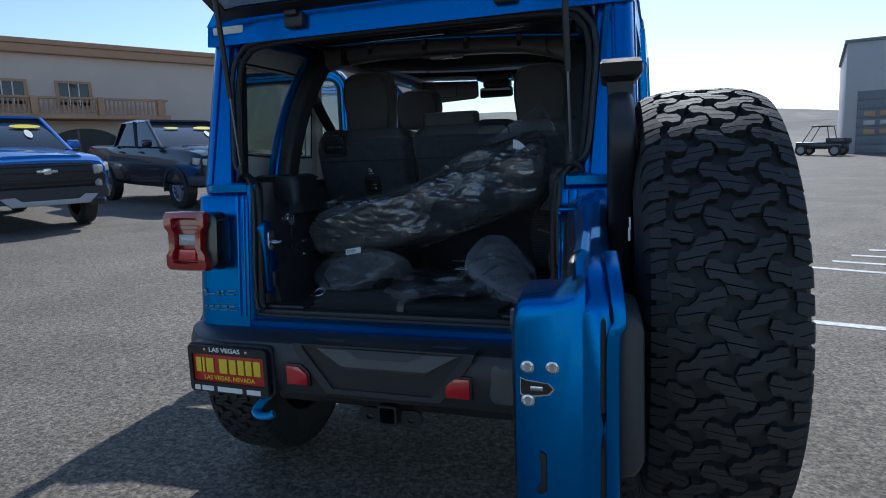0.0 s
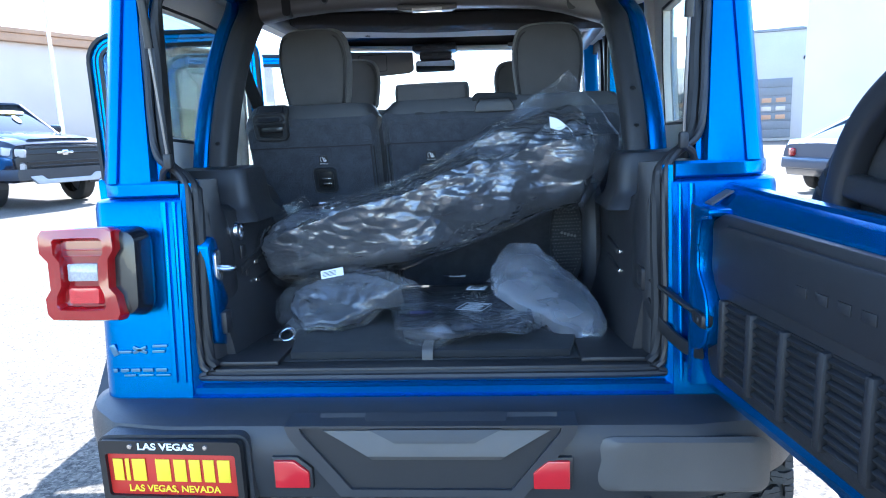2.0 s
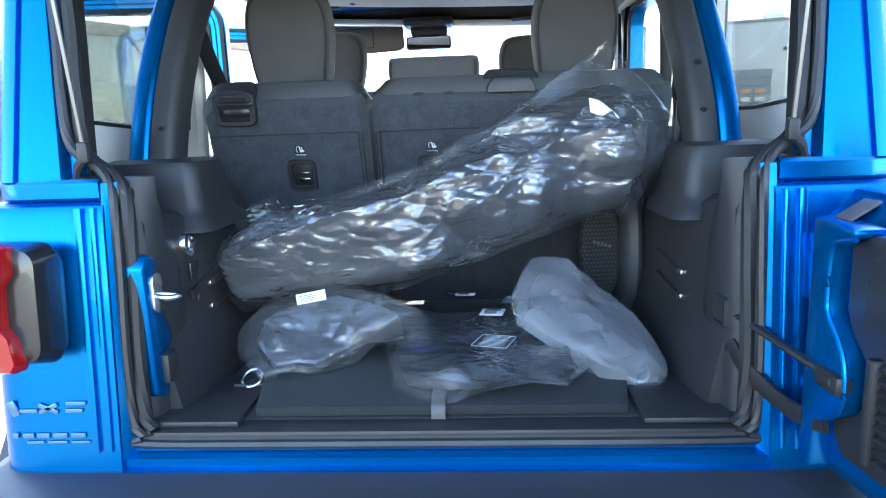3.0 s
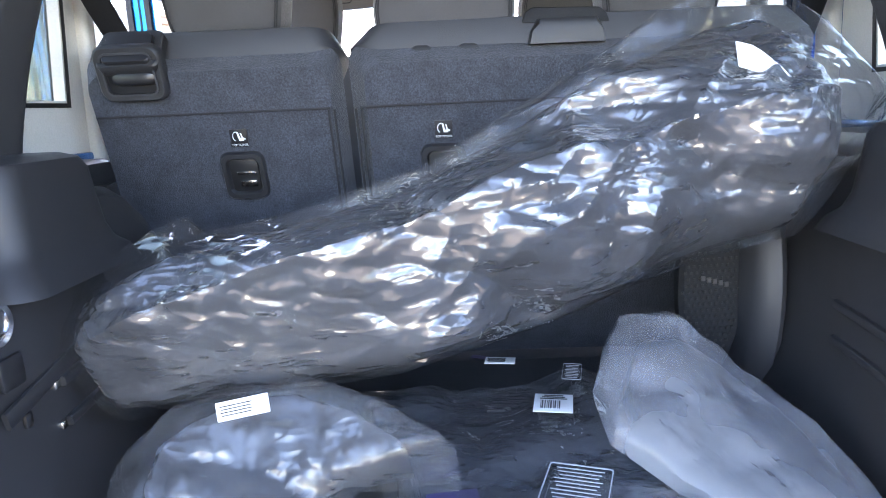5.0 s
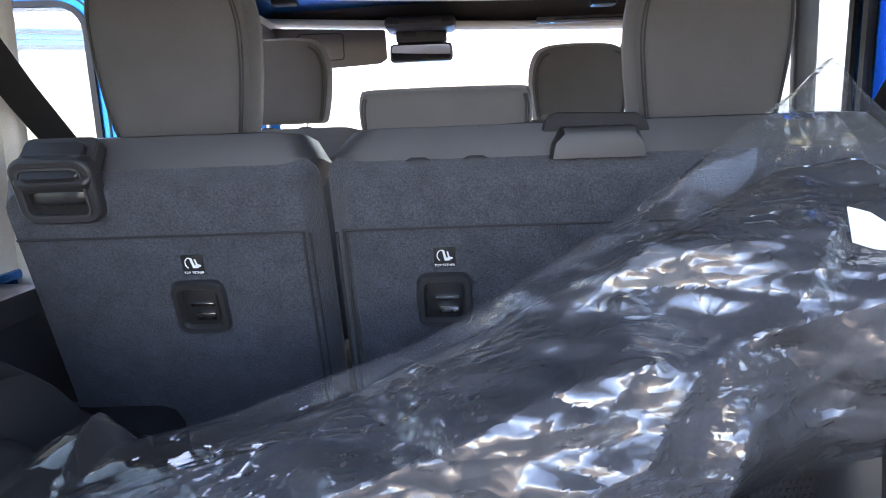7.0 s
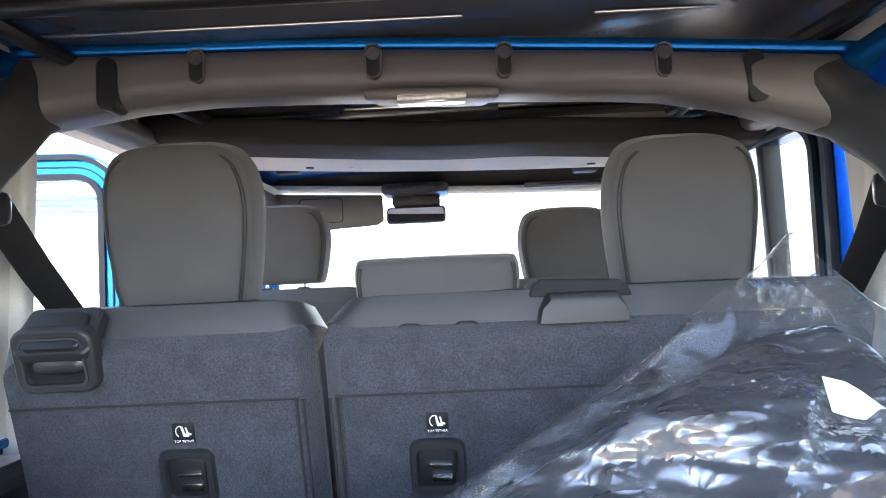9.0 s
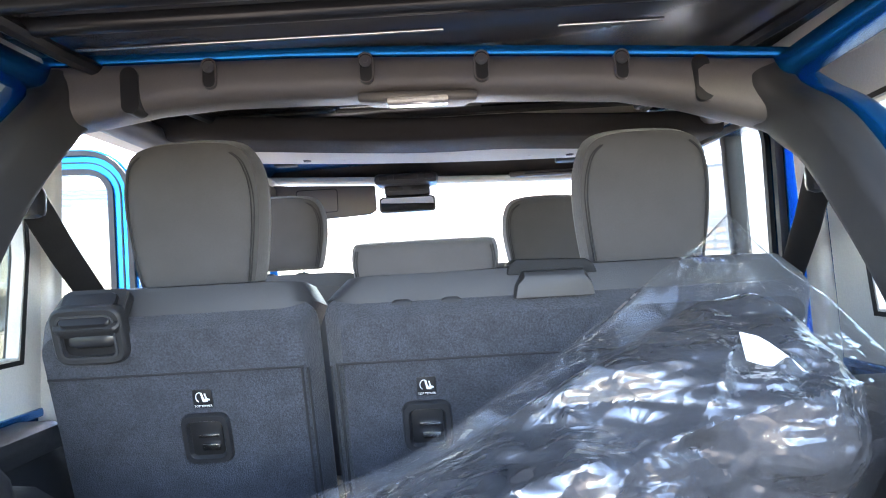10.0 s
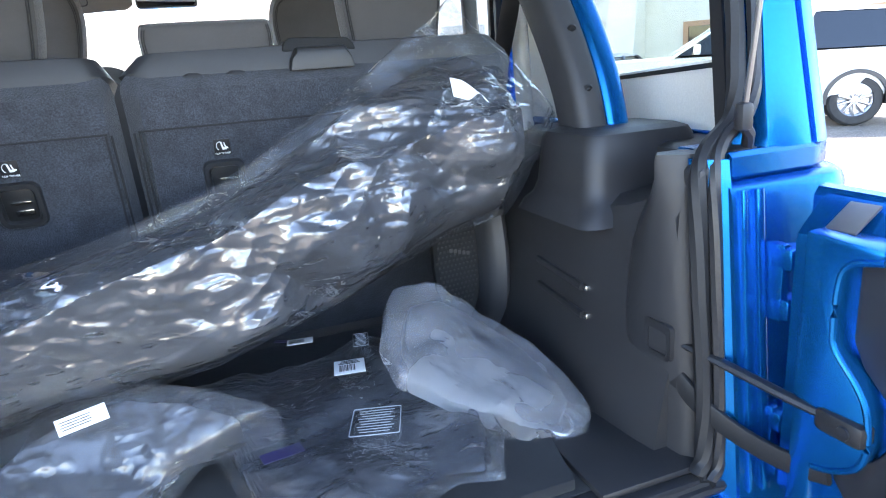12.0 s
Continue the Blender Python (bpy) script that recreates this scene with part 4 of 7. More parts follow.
def tail_lamp():
    """Square left tail lamp: waisted red frame round a sunk lens with the pale reversing lamp across it."""
    m = Matrix.Translation((-0.735, 0.0, 1.045)) @ pose(0, 0, 0, -5, 0, -3)
    bm = mb()
    pillow(bm, rrect(0.205, 0.205, 0.03, 6, 0.02, 0), 0.045, 0.03, m, 7, 6)
    b = part("tail_lamp", bm, LAMPBLACK, suv)
    out = [(-0.105, 0.090), (-0.095, 0.102), (-0.02, 0.104), (0.062, 0.104), (0.078, 0.096), (0.080, 0.055), (0.066, 0.035), (0.064, -0.03), (0.080, -0.048), (0.088, -0.09), (0.08, -0.103), (0.0, -0.105), (-0.082, -0.103), (-0.094, -0.09), (-0.096, -0.055), (-0.082, -0.035), (-0.084, 0.030), (-0.104, 0.05)]
    inn = [(-0.066, 0.072), (-0.060, 0.078), (-0.01, 0.079), (0.044, 0.078), (0.052, 0.072), (0.052, 0.045), (0.040, 0.030), (0.038, -0.02), (0.048, -0.040), (0.052, -0.068), (0.046, -0.076), (-0.005, -0.078), (-0.058, -0.076), (-0.064, -0.068), (-0.062, -0.045), (-0.050, -0.025), (-0.050, 0.026), (-0.064, 0.045)]
    c = (-0.008, 0.0)
    rows = []
    for line, k, y in ((out, 1.0, -0.036), (out, 1.0, -0.060), (out, 0.965, -0.067), (inn, 1.03, -0.069), (inn, 1.0, -0.066), (inn, 0.93, -0.045)):
        rows.append([m @ Vector((c[0] + (x - c[0]) * k, y, c[1] + (z - c[1]) * k)) for x, z in line])
    bm = mb()
    loft(bm, rows, True, False)
    part("lens", bm, REDLENS, b, "red lamp lens")
    bm = mb()
    prism(bm, [(x * 1.0, z) for x, z in inn], "xz", -0.047, -0.040, 0, m)
    part("inner_lens", bm, REDDEEP, b, "dark red inner lens")
    bm = mb()
    box(bm, (-0.006, -0.050, 0.004), (0.074, 0.016, 0.040), 0.004, m)
    part("reverse_lens", bm, CLEARLENS, b, "pale reversing lens")
    bm = mb()
    pillow(bm, rrect(0.085, 0.040, 0.006, 4, -0.006, -0.048), 0.010, 0.004, m @ Matrix.Translation((0, -0.048, 0)), 8, 4)
    part("lower_lens", bm, REFLECTOR, b)
    for z in (0.054, 0.040):
        bm = mb()
        box(bm, (-0.006, -0.048, z), (0.095, 0.006, 0.004), 0.001, m)
        part("lens_rib", bm, REDLENS, b)


tail_lamp()


def badges():
    """Chrome model badge as plain strokes, dealer mark as bars."""
    y = lambda z: rear_y(z) - 0.002
    bm = mb()
    for x, w, h, sh in ((-0.735, 0.014, 0.028, 0.5), (-0.708, 0.032, 0.007, 0), (-0.672, 0.036, 0.008, 0.6), (-0.672, 0.036, 0.008, -0.6), (-0.622, 0.036, 0.007, 0), (-0.626, 0.030, 0.007, 0.0)):
        z = 0.853 + (0.009 if (x, sh) == (-0.622, 0) else -0.004 if sh == 0 else 0)
        box(bm, (0, 0, 0), (w, 0.004, h), 0.001, Matrix.Translation((x, y(z), z)) @ pose(0, 0, 0, 0, -40 * sh, 0))
    part("badge", bm, BADGE, suv, "grey chrome badge strokes")
    bm = mb()
    for x, w in ((-0.735, 0.010), (-0.712, 0.02), (-0.685, 0.022), (-0.655, 0.026), (-0.622, 0.026)):
        box(bm, (x, y(0.805), 0.805), (w, 0.003, 0.009), 0.0005)
    for x, w in ((-0.70, 0.03), (-0.66, 0.035), (-0.618, 0.034)):
        box(bm, (x, y(0.793), 0.793), (w, 0.003, 0.005), 0.0005)
    part("dealer_mark", bm, BADGE, suv)


badges()


# ---- wheels ----
def tyre_tread(bm, r, w, m, seed=0, count=66):
    """Chunky interlocking all-terrain blocks with sipes, and shoulder lugs, round the tyre."""
    rnd = random.Random(seed)
    h = w / 2
    drop = lambda u: 0.016 * (abs(u) / h) ** 4
    da = 2 * math.pi / count

    def block(pts, lift=0.0):
        n = len(pts)
        top = [m @ Vector((u, (r + lift - drop(u)) * math.cos(a), (r + lift - drop(u)) * math.sin(a))) for u, a in pts]
        low = [m @ Vector((u, (r - 0.017 - drop(u)) * math.cos(a), (r - 0.017 - drop(u)) * math.sin(a))) for u, a in pts]
        add_mesh(bm, top + low, [tuple(range(n))] + [(q, n + q, n + (q + 1) % n, (q + 1) % n) for q in range(n)])

    # staggered bent blocks, each parted by a fine sipe; every second one is mirrored and tilted
    zed = [(-0.50, 0.02), (-0.40, -0.38), (-0.12, -0.46), (0.06, -0.30), (0.36, -0.36), (0.52, -0.04), (0.42, 0.34), (0.12, 0.44), (-0.06, 0.30), (-0.36, 0.38)]
    for c, (uc, wu, off) in enumerate(((-0.57 * h, 0.38 * h, 0.0), (-0.19 * h, 0.40 * h, 0.5), (0.19 * h, 0.40 * h, 0.05), (0.57 * h, 0.38 * h, 0.55))):
        for j in range(count):
            a0 = da * (j + off) + da * 0.07 * (rnd.random() - 0.5)
            u0 = uc + (0.07 if j % 2 else -0.07) * h + 0.03 * h * (rnd.random() - 0.5)
            f = -1 if (j + c) % 2 else 1
            tilt = 0.30 * f + 0.12 * (rnd.random() - 0.5)
            ks, kc = wu * (0.94 + 0.10 * rnd.random()), da * (0.84 + 0.06 * rnd.random())
            pt = [(u0 + ks * u, a0 + kc * (v * (1 if f > 0 else -1) * f + tilt * u)) if f > 0 else (u0 - ks * u, a0 + kc * (v + tilt * -u)) for u, v in zed]
            gap = 0.022 * da
            mid = lambda p, q, k: (p[0] + (q[0] - p[0]) * k, p[1] + (q[1] - p[1]) * k)
            ctr = (sum(p[0] for p in pt) / 10, sum(p[1] for p in pt) / 10)
            up = [(p[0], p[1] + gap) for p in (pt[5], pt[6], pt[7], pt[8], pt[9], pt[0])] + [(mid(pt[0], ctr, 0.6)[0], ctr[1] - 0.05 * da + gap), (mid(pt[5], ctr, 0.5)[0], ctr[1] + 0.05 * da + gap)]
            lo = [(p[0], p[1] - gap) for p in (pt[0], pt[1], pt[2], pt[3], pt[4], pt[5])] + [(mid(pt[5], ctr, 0.5)[0], ctr[1] + 0.05 * da - gap), (mid(pt[0], ctr, 0.6)[0], ctr[1] - 0.05 * da - gap)]
            block(up)
            block(lo)
    for s in (-1, 1):
        for j in range(count):
            a0 = da * (j + (0.2 if s > 0 else 0.7))
            inn = (0.73 if j % 2 else 0.78) * h
            k = 0.10 * da * (1 if j % 2 else -1)
            block([(s * inn, a0 + 0.05 * da + k), (s * 0.9 * h, a0 + 0.02 * da), (s * h, a0 + 0.04 * da), (s * h, a0 + 0.40 * da), (s * 0.86 * h, a0 + 0.40 * da + k), (s * inn, a0 + 0.40 * da + k)])
            block([(s * (inn + 0.02 * h), a0 + 0.44 * da + k), (s * 0.86 * h, a0 + 0.44 * da + k), (s * h, a0 + 0.44 * da), (s * h, a0 + 0.82 * da), (s * 0.9 * h, a0 + 0.84 * da), (s * inn, a0 + 0.78 * da + k)])
            # side lug
            d = 0.045 if j % 2 else 0.075
            vs = []
            for x, rr, f0, f1 in ((h, r - 0.016, 0.06, 0.82), (h + 0.006, r - 0.030, 0.08, 0.80), (h + 0.010, r - 0.03 - d, 0.18, 0.70), (h - 0.010, r - 0.036 - d, 0.18, 0.70)):
                for f in (f0, f1):
                    a = a0 + f * da
                    vs.append(m @ Vector((s * x, rr * math.cos(a), rr * math.sin(a))))
            add_mesh(bm, vs, [(0, 1, 3, 2), (2, 3, 5, 4), (4, 5, 7, 6), (0, 2, 4, 6), (1, 7, 5, 3)])


def off_road_wheel(name, m, parent, r=0.42, w=0.27, seed=0, label=""):
    bm = mb()
    h = w / 2
    lathe(bm, [(0.225, -h + 0.03), (0.235, -h + 0.005), (0.29, -h - 0.012), (0.35, -h - 0.008), (r - 0.045, -h), (r - 0.018, -h + 0.012), (r - 0.014, 0), (r - 0.018, h - 0.012),
               (r - 0.045, h), (0.35, h + 0.008), (0.29, h + 0.012), (0.235, h - 0.005), (0.225, h - 0.03)], 72, m)
    tyre = part(name, bm, RUBBER, parent, label)
    bm = mb()
    tyre_tread(bm, r, w * 0.96, m, seed)
    part("tread", bm, RUBBER, tyre, smooth=20)
    bm = mb()
    lathe(bm, [(0.0, h - 0.09), (0.06, h - 0.085), (0.075, h - 0.075), (0.16, h - 0.10), (0.205, h - 0.05), (0.225, h - 0.02), (0.232, h - 0.004), (0.226, -h + 0.01), (0.10, -h + 0.06), (0.0, -h + 0.06)], 40, m)
    part("rim", bm, DARKMETAL, tyre)
    return tyre


off_road_wheel("rear_wheel", Matrix.Translation((-0.765, 0.52, 0.46)), suv, 0.405, 0.235, seed=1)
off_road_wheel("rear_wheel", Matrix.Translation((0.765, 0.52, 0.41)), suv, 0.405, 0.235, seed=2)


def fender(s):
    rows = []
    for k in range(9):
        a = radians(20 + 140 * k / 8)
        y, z = 0.52 - 0.47 * math.cos(a), 0.52 + 0.40 * math.sin(a) ** 0.7
        n = Vector((0, -math.cos(a), math.sin(a)))
        rows.append([(s * 0.775, y, z), (s * 0.855, y, z - 0.02), (s * 0.865, y - n.y * 0.04, z - 0.02 - n.z * 0.04), (s * 0.80, y - n.y * 0.05, z - n.z * 0.05)])
    bm = mb()
    loft(bm, rows)
    part("fender_flare", bm, BUMPER, suv)


fender(-1)
fender(1)


# ---- open tailgate ----
GATE = Matrix(((0.085, 0.996, 0, 0.560), (-0.996, 0.085, 0, 0.0), (0, 0, 1, 0), (0, 0, 0, 1)))


def tailgate():
    """Side-hinged gate swung wide open: u runs from the hinge to the latch end, w through its thickness, z up."""
    bm = mb()
    rows = []
    for u, e, dz in ((0.008, 0.02, 0), (0.016, 0.004, 0), (0.05, 0.0, 0), (0.86, 0.0, 0), (0.94, 0.0, 0.004), (0.99, 0.002, 0.018), (1.020, 0.004, 0.045), (1.034, 0.010, 0.075)):
        top = 1.199 - 0.036 * u - dz * 0.8
        rows.append([(u, 0.080, 0.755 + e), (u, 0.080, top - 0.012), (u, 0.088, top - 0.002), (u, 0.102, top), (u, 0.114, top - 0.008),
                     (u, 0.119, top - 0.03), (u, 0.122, 1.0), (u, 0.121, 0.84), (u, 0.114, 0.765 + e), (u, 0.100, 0.755 + e)])
    loft(bm, [[GATE @ Vector(p) for p in r] for r in rows])
    g = part("tailgate", bm, PAINT, suv, "blue tailgate swung open")
    # folded lip of the outer sheet round the latch end
    bm = mb()
    sweep(bm, [GATE @ Vector(p) for p in spline([(0.955, 0.118, 1.163), (1.005, 0.121, 1.145), (1.028, 0.125, 1.118), (1.036, 0.128, 1.085), (1.037, 0.120, 1.06), (1.037, 0.119, 0.95), (1.037, 0.119, 0.77)], 6)], rrect(0.010, 0.018, 0.004, 3), up=(1, 0, 0))
    part("outer_lip", bm, PAINT, g)
    # inner sheet: a sloping band under the top edge, then the recess that takes the black panel
    rows = []
    for u in (0.030, 0.062, 0.30, 0.60, 0.89):
        wf, top = 0.022 + 0.05 * u, 1.190 - 0.036 * u
        rows.append([(u, 0.084, 0.77), (u, 0.084, top), (u, 0.074, top + 0.003), (u, 0.064, top - 0.003), (u, wf + 0.010, 1.160), (u, wf + 0.002, 1.150), (u, wf, 1.140), (u, wf, 0.80), (u, wf + 0.01, 0.78), (u, wf + 0.03, 0.77)])
    bm = mb()
    loft(bm, [[GATE @ Vector(p) for p in r] for r in rows])
    part("inner_shell", bm, PAINT, g, smooth=24)
    # latch pillar with a flat shelf on top
    rows = []
    for u, e in ((0.880, 0.008), (0.888, 0.001), (0.900, 0.0), (1.005, 0.0), (1.020, 0.003), (1.028, 0.009), (1.031, 0.018)):
        rows.append([(u, 0.084, 0.77), (u, 0.084, 1.140 - e), (u, 0.070, 1.122 - e), (u, 0.050, 1.115 - e), (u, 0.002, 1.112 - e), (u, -0.008 + e * 0.4, 1.107 - e), (u, -0.014 + e * 0.6, 1.094 - e),
                     (u, -0.016 + e * 0.6, 1.07 - e), (u, -0.016 + e * 0.6, 0.80), (u, -0.006 + e * 0.6, 0.78), (u, 0.02, 0.77)])
    bm = mb()
    loft(bm, [[GATE @ Vector(p) for p in r] for r in rows])
    part("latch_pillar", bm, PAINT, g, smooth=30)
    # hinge pillar, bulging round the check arm
    bm = mb()
    prism(bm, [(0.062, 0.79), (0.090, 0.79), (0.092, 0.872), (0.118, 0.880), (0.146, 0.898), (0.156, 0.928), (0.152, 0.972), (0.135, 1.003), (0.108, 1.033), (0.103, 1.06), (0.105, 1.118), (0.118, 1.140), (0.150, 1.148), (0.150, 1.160), (0.062, 1.166)], "xz", -0.007, 0.040, 0.005, GATE)
    part("hinge_pillar", bm, PAINT, g)
    bm = mb()
    tube(bm, [GATE @ Vector(p) for p in spline([(0.95, 0.106, 1.150), (0.99, 0.106, 1.138), (1.016, 0.107, 1.112), (1.031, 0.107, 1.085), (1.033, 0.107, 1.0), (1.033, 0.107, 0.78)], 5)], 0.0045, 8)
    part("gate_seal", bm, SEAL, g)
    FACE = GATE @ Matrix(((1.047, 0, 0, -0.004), (0.05, 1, 0, 0.022), (0, 0, 1, 0.012), (0, 0, 0, 1)))
    # black inner panel: upper plate, ribs and slatted vents
    bm = mb()
    pts = [(0.105, 0.845), (0.125, 0.815), (0.83, 0.805), (0.86, 0.82), (0.86, 1.085), (0.835, 1.125), (0.15, 1.140), (0.112, 1.122), (0.112, 1.03), (0.125, 1.0), (0.155, 0.965), (0.160, 0.915), (0.145, 0.890), (0.105, 0.88)]
    prism(bm, pts, "xz", -0.012, 0.006, 0.006, FACE)
    p = part("gate_panel", bm, TRIM, g, "black moulded panel with slatted vents")
    bm = mb()
    prism(bm, [(0.15, 1.010), (0.825, 0.995), (0.835, 1.095), (0.82, 1.108), (0.18, 1.122), (0.15, 1.108)], "xz", -0.020, -0.008, 0.005, FACE)
    part("upper_plate", bm, TRIM, p)
    for k in range(4):
        bm = mb()
        box(bm, (0.40 + 0.045 * k, -0.021, 1.055), (0.026, 0.003, 0.016), 0.001, FACE)
        part("embossed_bar", bm, TRIM, p)
    n = 7
    u0, span = 0.178, 0.645
    for k in range(n + 1):
        u = u0 + span * k / n
        bm = mb()
        box(bm, (u, -0.016, 0.908), (0.017, 0.020, 0.150), 0.005, FACE)
        part("rib", bm, TRIM, p)
    for k in range(n):
        ua, ub = u0 + span * k / n, u0 + span * (k + 1) / n
        bm = mb()
        box(bm, ((ua + ub) / 2, -0.0125, 0.91), (ub - ua - 0.02, 0.003, 0.145), 0.0, FACE)
        v = part("vent_backing", bm, BLACK, p)
        for i in range(9):
            bm = mb()
            box(bm, (0, 0, 0), (ub - ua - 0.022, 0.010, 0.0055), 0.001, FACE @ Matrix.Translation(((ua + ub) / 2, -0.0165, 0.845 + 0.0162 * i)) @ pose(0, 0, 0, 25, 0, 0))
            part("slat", bm, TRIM, v)
    # jack and info plate seen on the shell beside the panel
    bm = mb()
    prism(bm, [(0.905, 0.82), (0.962, 0.82), (0.962, 1.04), (0.948, 1.068), (0.905, 1.070)], "xz", -0.025, -0.012, 0.002, GATE)
    ins = part("plastic_insert", bm, TRIM_GLOSS, g, "dark moulded insert with pale line drawing")
    for z in (0.85, 0.875, 0.90, 0.93, 0.955, 0.98, 1.01, 1.035):
        bm = mb()
        box(bm, (0.934, -0.0255, z), (0.040 if z < 1.0 else 0.026, 0.0015, 0.0025), 0, GATE @ Matrix.Translation((0.934, 0, z)) @ pose(0, 0, 0, 0, -14, 0) @ Matrix.Translation((-0.934, 0, -z)))
        part("moulded_line", bm, BUMPER_STEP, ins)
    bm = mb()
    ring_prism(bm, rrect(0.028, 0.034, 0.012, 5, 0.977, 1.070), rrect(0.012, 0.016, 0.005, 5, 0.977, 1.070), "xz", -0.022, -0.008, GATE)
    part("bump_stop", bm, BUMPER_STEP, g)
    # latch end: bolts, latch slot, rubber stop
    for w, z in ((0.006, 1.019), (0.040, 1.019), (0.006, 0.971)):
        bm = mb()
        lathe(bm, [(0.0, 0.002), (0.0045, 0.002), (0.0065, 0.004), (0.0095, 0.003), (0.0105, -0.003)], 14, GATE @ Matrix.Translation((1.031, w, z)))
        part("bolt", bm, METAL, g)
    slot = [(-0.003, 1.003), (0.004, 1.000), (0.034, 0.996), (0.040, 0.989), (0.034, 0.982), (0.004, 0.978), (-0.003, 0.982)]
    bm = mb()
    ring_prism(bm, [(0.012 + (w - 0.012) * 1.09, 0.991 + (z - 0.991) * 1.2) for w, z in slot], slot, "yz", 1.026, 1.0335, GATE)
    part("latch_rim", bm, METAL, g)
    bm = mb()
    prism(bm, slot, "yz", 1.026, 1.0315, 0, GATE)
    k = part("latch_slot", bm, BLACK, g)
    bm = mb()
    box(bm, (1.0325, 0.018, 0.989), (0.004, 0.018, 0.008), 0.002, GATE)
    part("latch_claw", bm, METAL, k)
    bm = mb()
    prism(bm, [(0.020, 0.900), (0.030, 0.894), (0.030, 0.84), (0.020, 0.835), (0.014, 0.842), (0.022, 0.85), (0.022, 0.885)], "yz", 1.026, 1.036, 0.002, GATE)
    part("rubber_stop", bm, SEAL, g)
    # outer handle cover beyond the end, spare carrier side
    bm = mb()
    prism(bm, [(0.122, 0.855), (0.150, 0.862), (0.162, 0.885), (0.160, 1.075), (0.150, 1.088), (0.122, 1.088)], "yz", 0.86, 1.02, 0.008, GATE)
    part("handle_cover", bm, BUMPER, g)
    # hinges: knuckle, body leaf, gate leaf
    for z in (0.845, 1.075):
        bm = mb()
        box(bm, (0.6015, 0.0115, z), (0.013, 0.031, 0.106), 0.004)
        h = part("hinge", bm, PAINT, g)
        for dz in (-0.034, 0.034):
            bm = mb()
            tube(bm, [(0.632, -0.014, z + dz - 0.015), (0.632, -0.014, z + dz + 0.015)], 0.019, 12)
            box(bm, (0.614, 0.0, z + dz), (0.04, 0.034, 0.030), 0.006)
            part("knuckle", bm, PAINT, h)
        bm = mb()
        tube(bm, [(0.636, -0.012, z - 0.02), (0.636, -0.012, z + 0.02)], 0.015, 12)
        box(bm, (0.645, -0.04, z), (0.012, 0.06, 0.036), 0.004)
        part("gate_leaf", bm, PAINT, h)
        bm = mb()
        tube(bm, [(0.636, -0.012, z - 0.054), (0.636, -0.012, z + 0.054)], 0.006, 10)
        part("hinge_pin", bm, METAL, h)
    bm = mb()
    tube(bm, spline([(0.512, 0.118, 0.978), (0.525, 0.06, 0.972), (0.552, -0.05, 0.955), (0.566, -0.10, 0.948)], 5), 0.009, 8, rz=0.006)
    a = part("check_arm", bm, DARKMETAL, g)
    bm = mb()
    box(bm, (0.568, -0.125, 0.944), (0.026, 0.062, 0.030), 0.008)
    lathe(bm, [(0.0, -0.014), (0.008, -0.014), (0.010, 0.0), (0.010, 0.010)], 12, Matrix.Translation((0.566, -0.135, 0.944)))
    part("arm_bracket", bm, DARKMETAL, a)
    bm = mb()
    sweep(bm, spline([(0.510, 0.085, 0.925), (0.522, 0.05, 0.895), (0.545, 0.0, 0.868), (0.562, -0.06, 0.860), (0.572, -0.11, 0.870)], 6), rrect(0.010, 0.030, 0.004, 3), caps=True)
    part("wiring_boot", bm, SEAL, g)
    # sealer patch and drain under the gate's top edge
    bm = mb()
    box(bm, (0, 0, 0), (0.036, 0.004, 0.050), 0.001, GATE @ pose(0.085, 0.040, 1.176, -60, 0, 0))
    part("foam_patch", bm, BUMPER_STEP, g)
    # raised rim round the opening in the inner sheet
    bm = mb()
    tube(bm, [GATE @ Vector(p) for p in spline([(0.150, -0.004, 1.146), (0.118, -0.006, 1.138), (0.106, -0.006, 1.117), (0.104, -0.006, 1.06), (0.109, -0.006, 1.034), (0.136, -0.006, 1.002), (0.151, -0.006, 0.972), (0.155, -0.006, 0.928), (0.145, -0.006, 0.900), (0.118, -0.006, 0.882), (0.094, -0.006, 0.875)], 4)], 0.004, 8)
    part("panel_rim", bm, PAINT, g)
    return g


gate = tailgate()


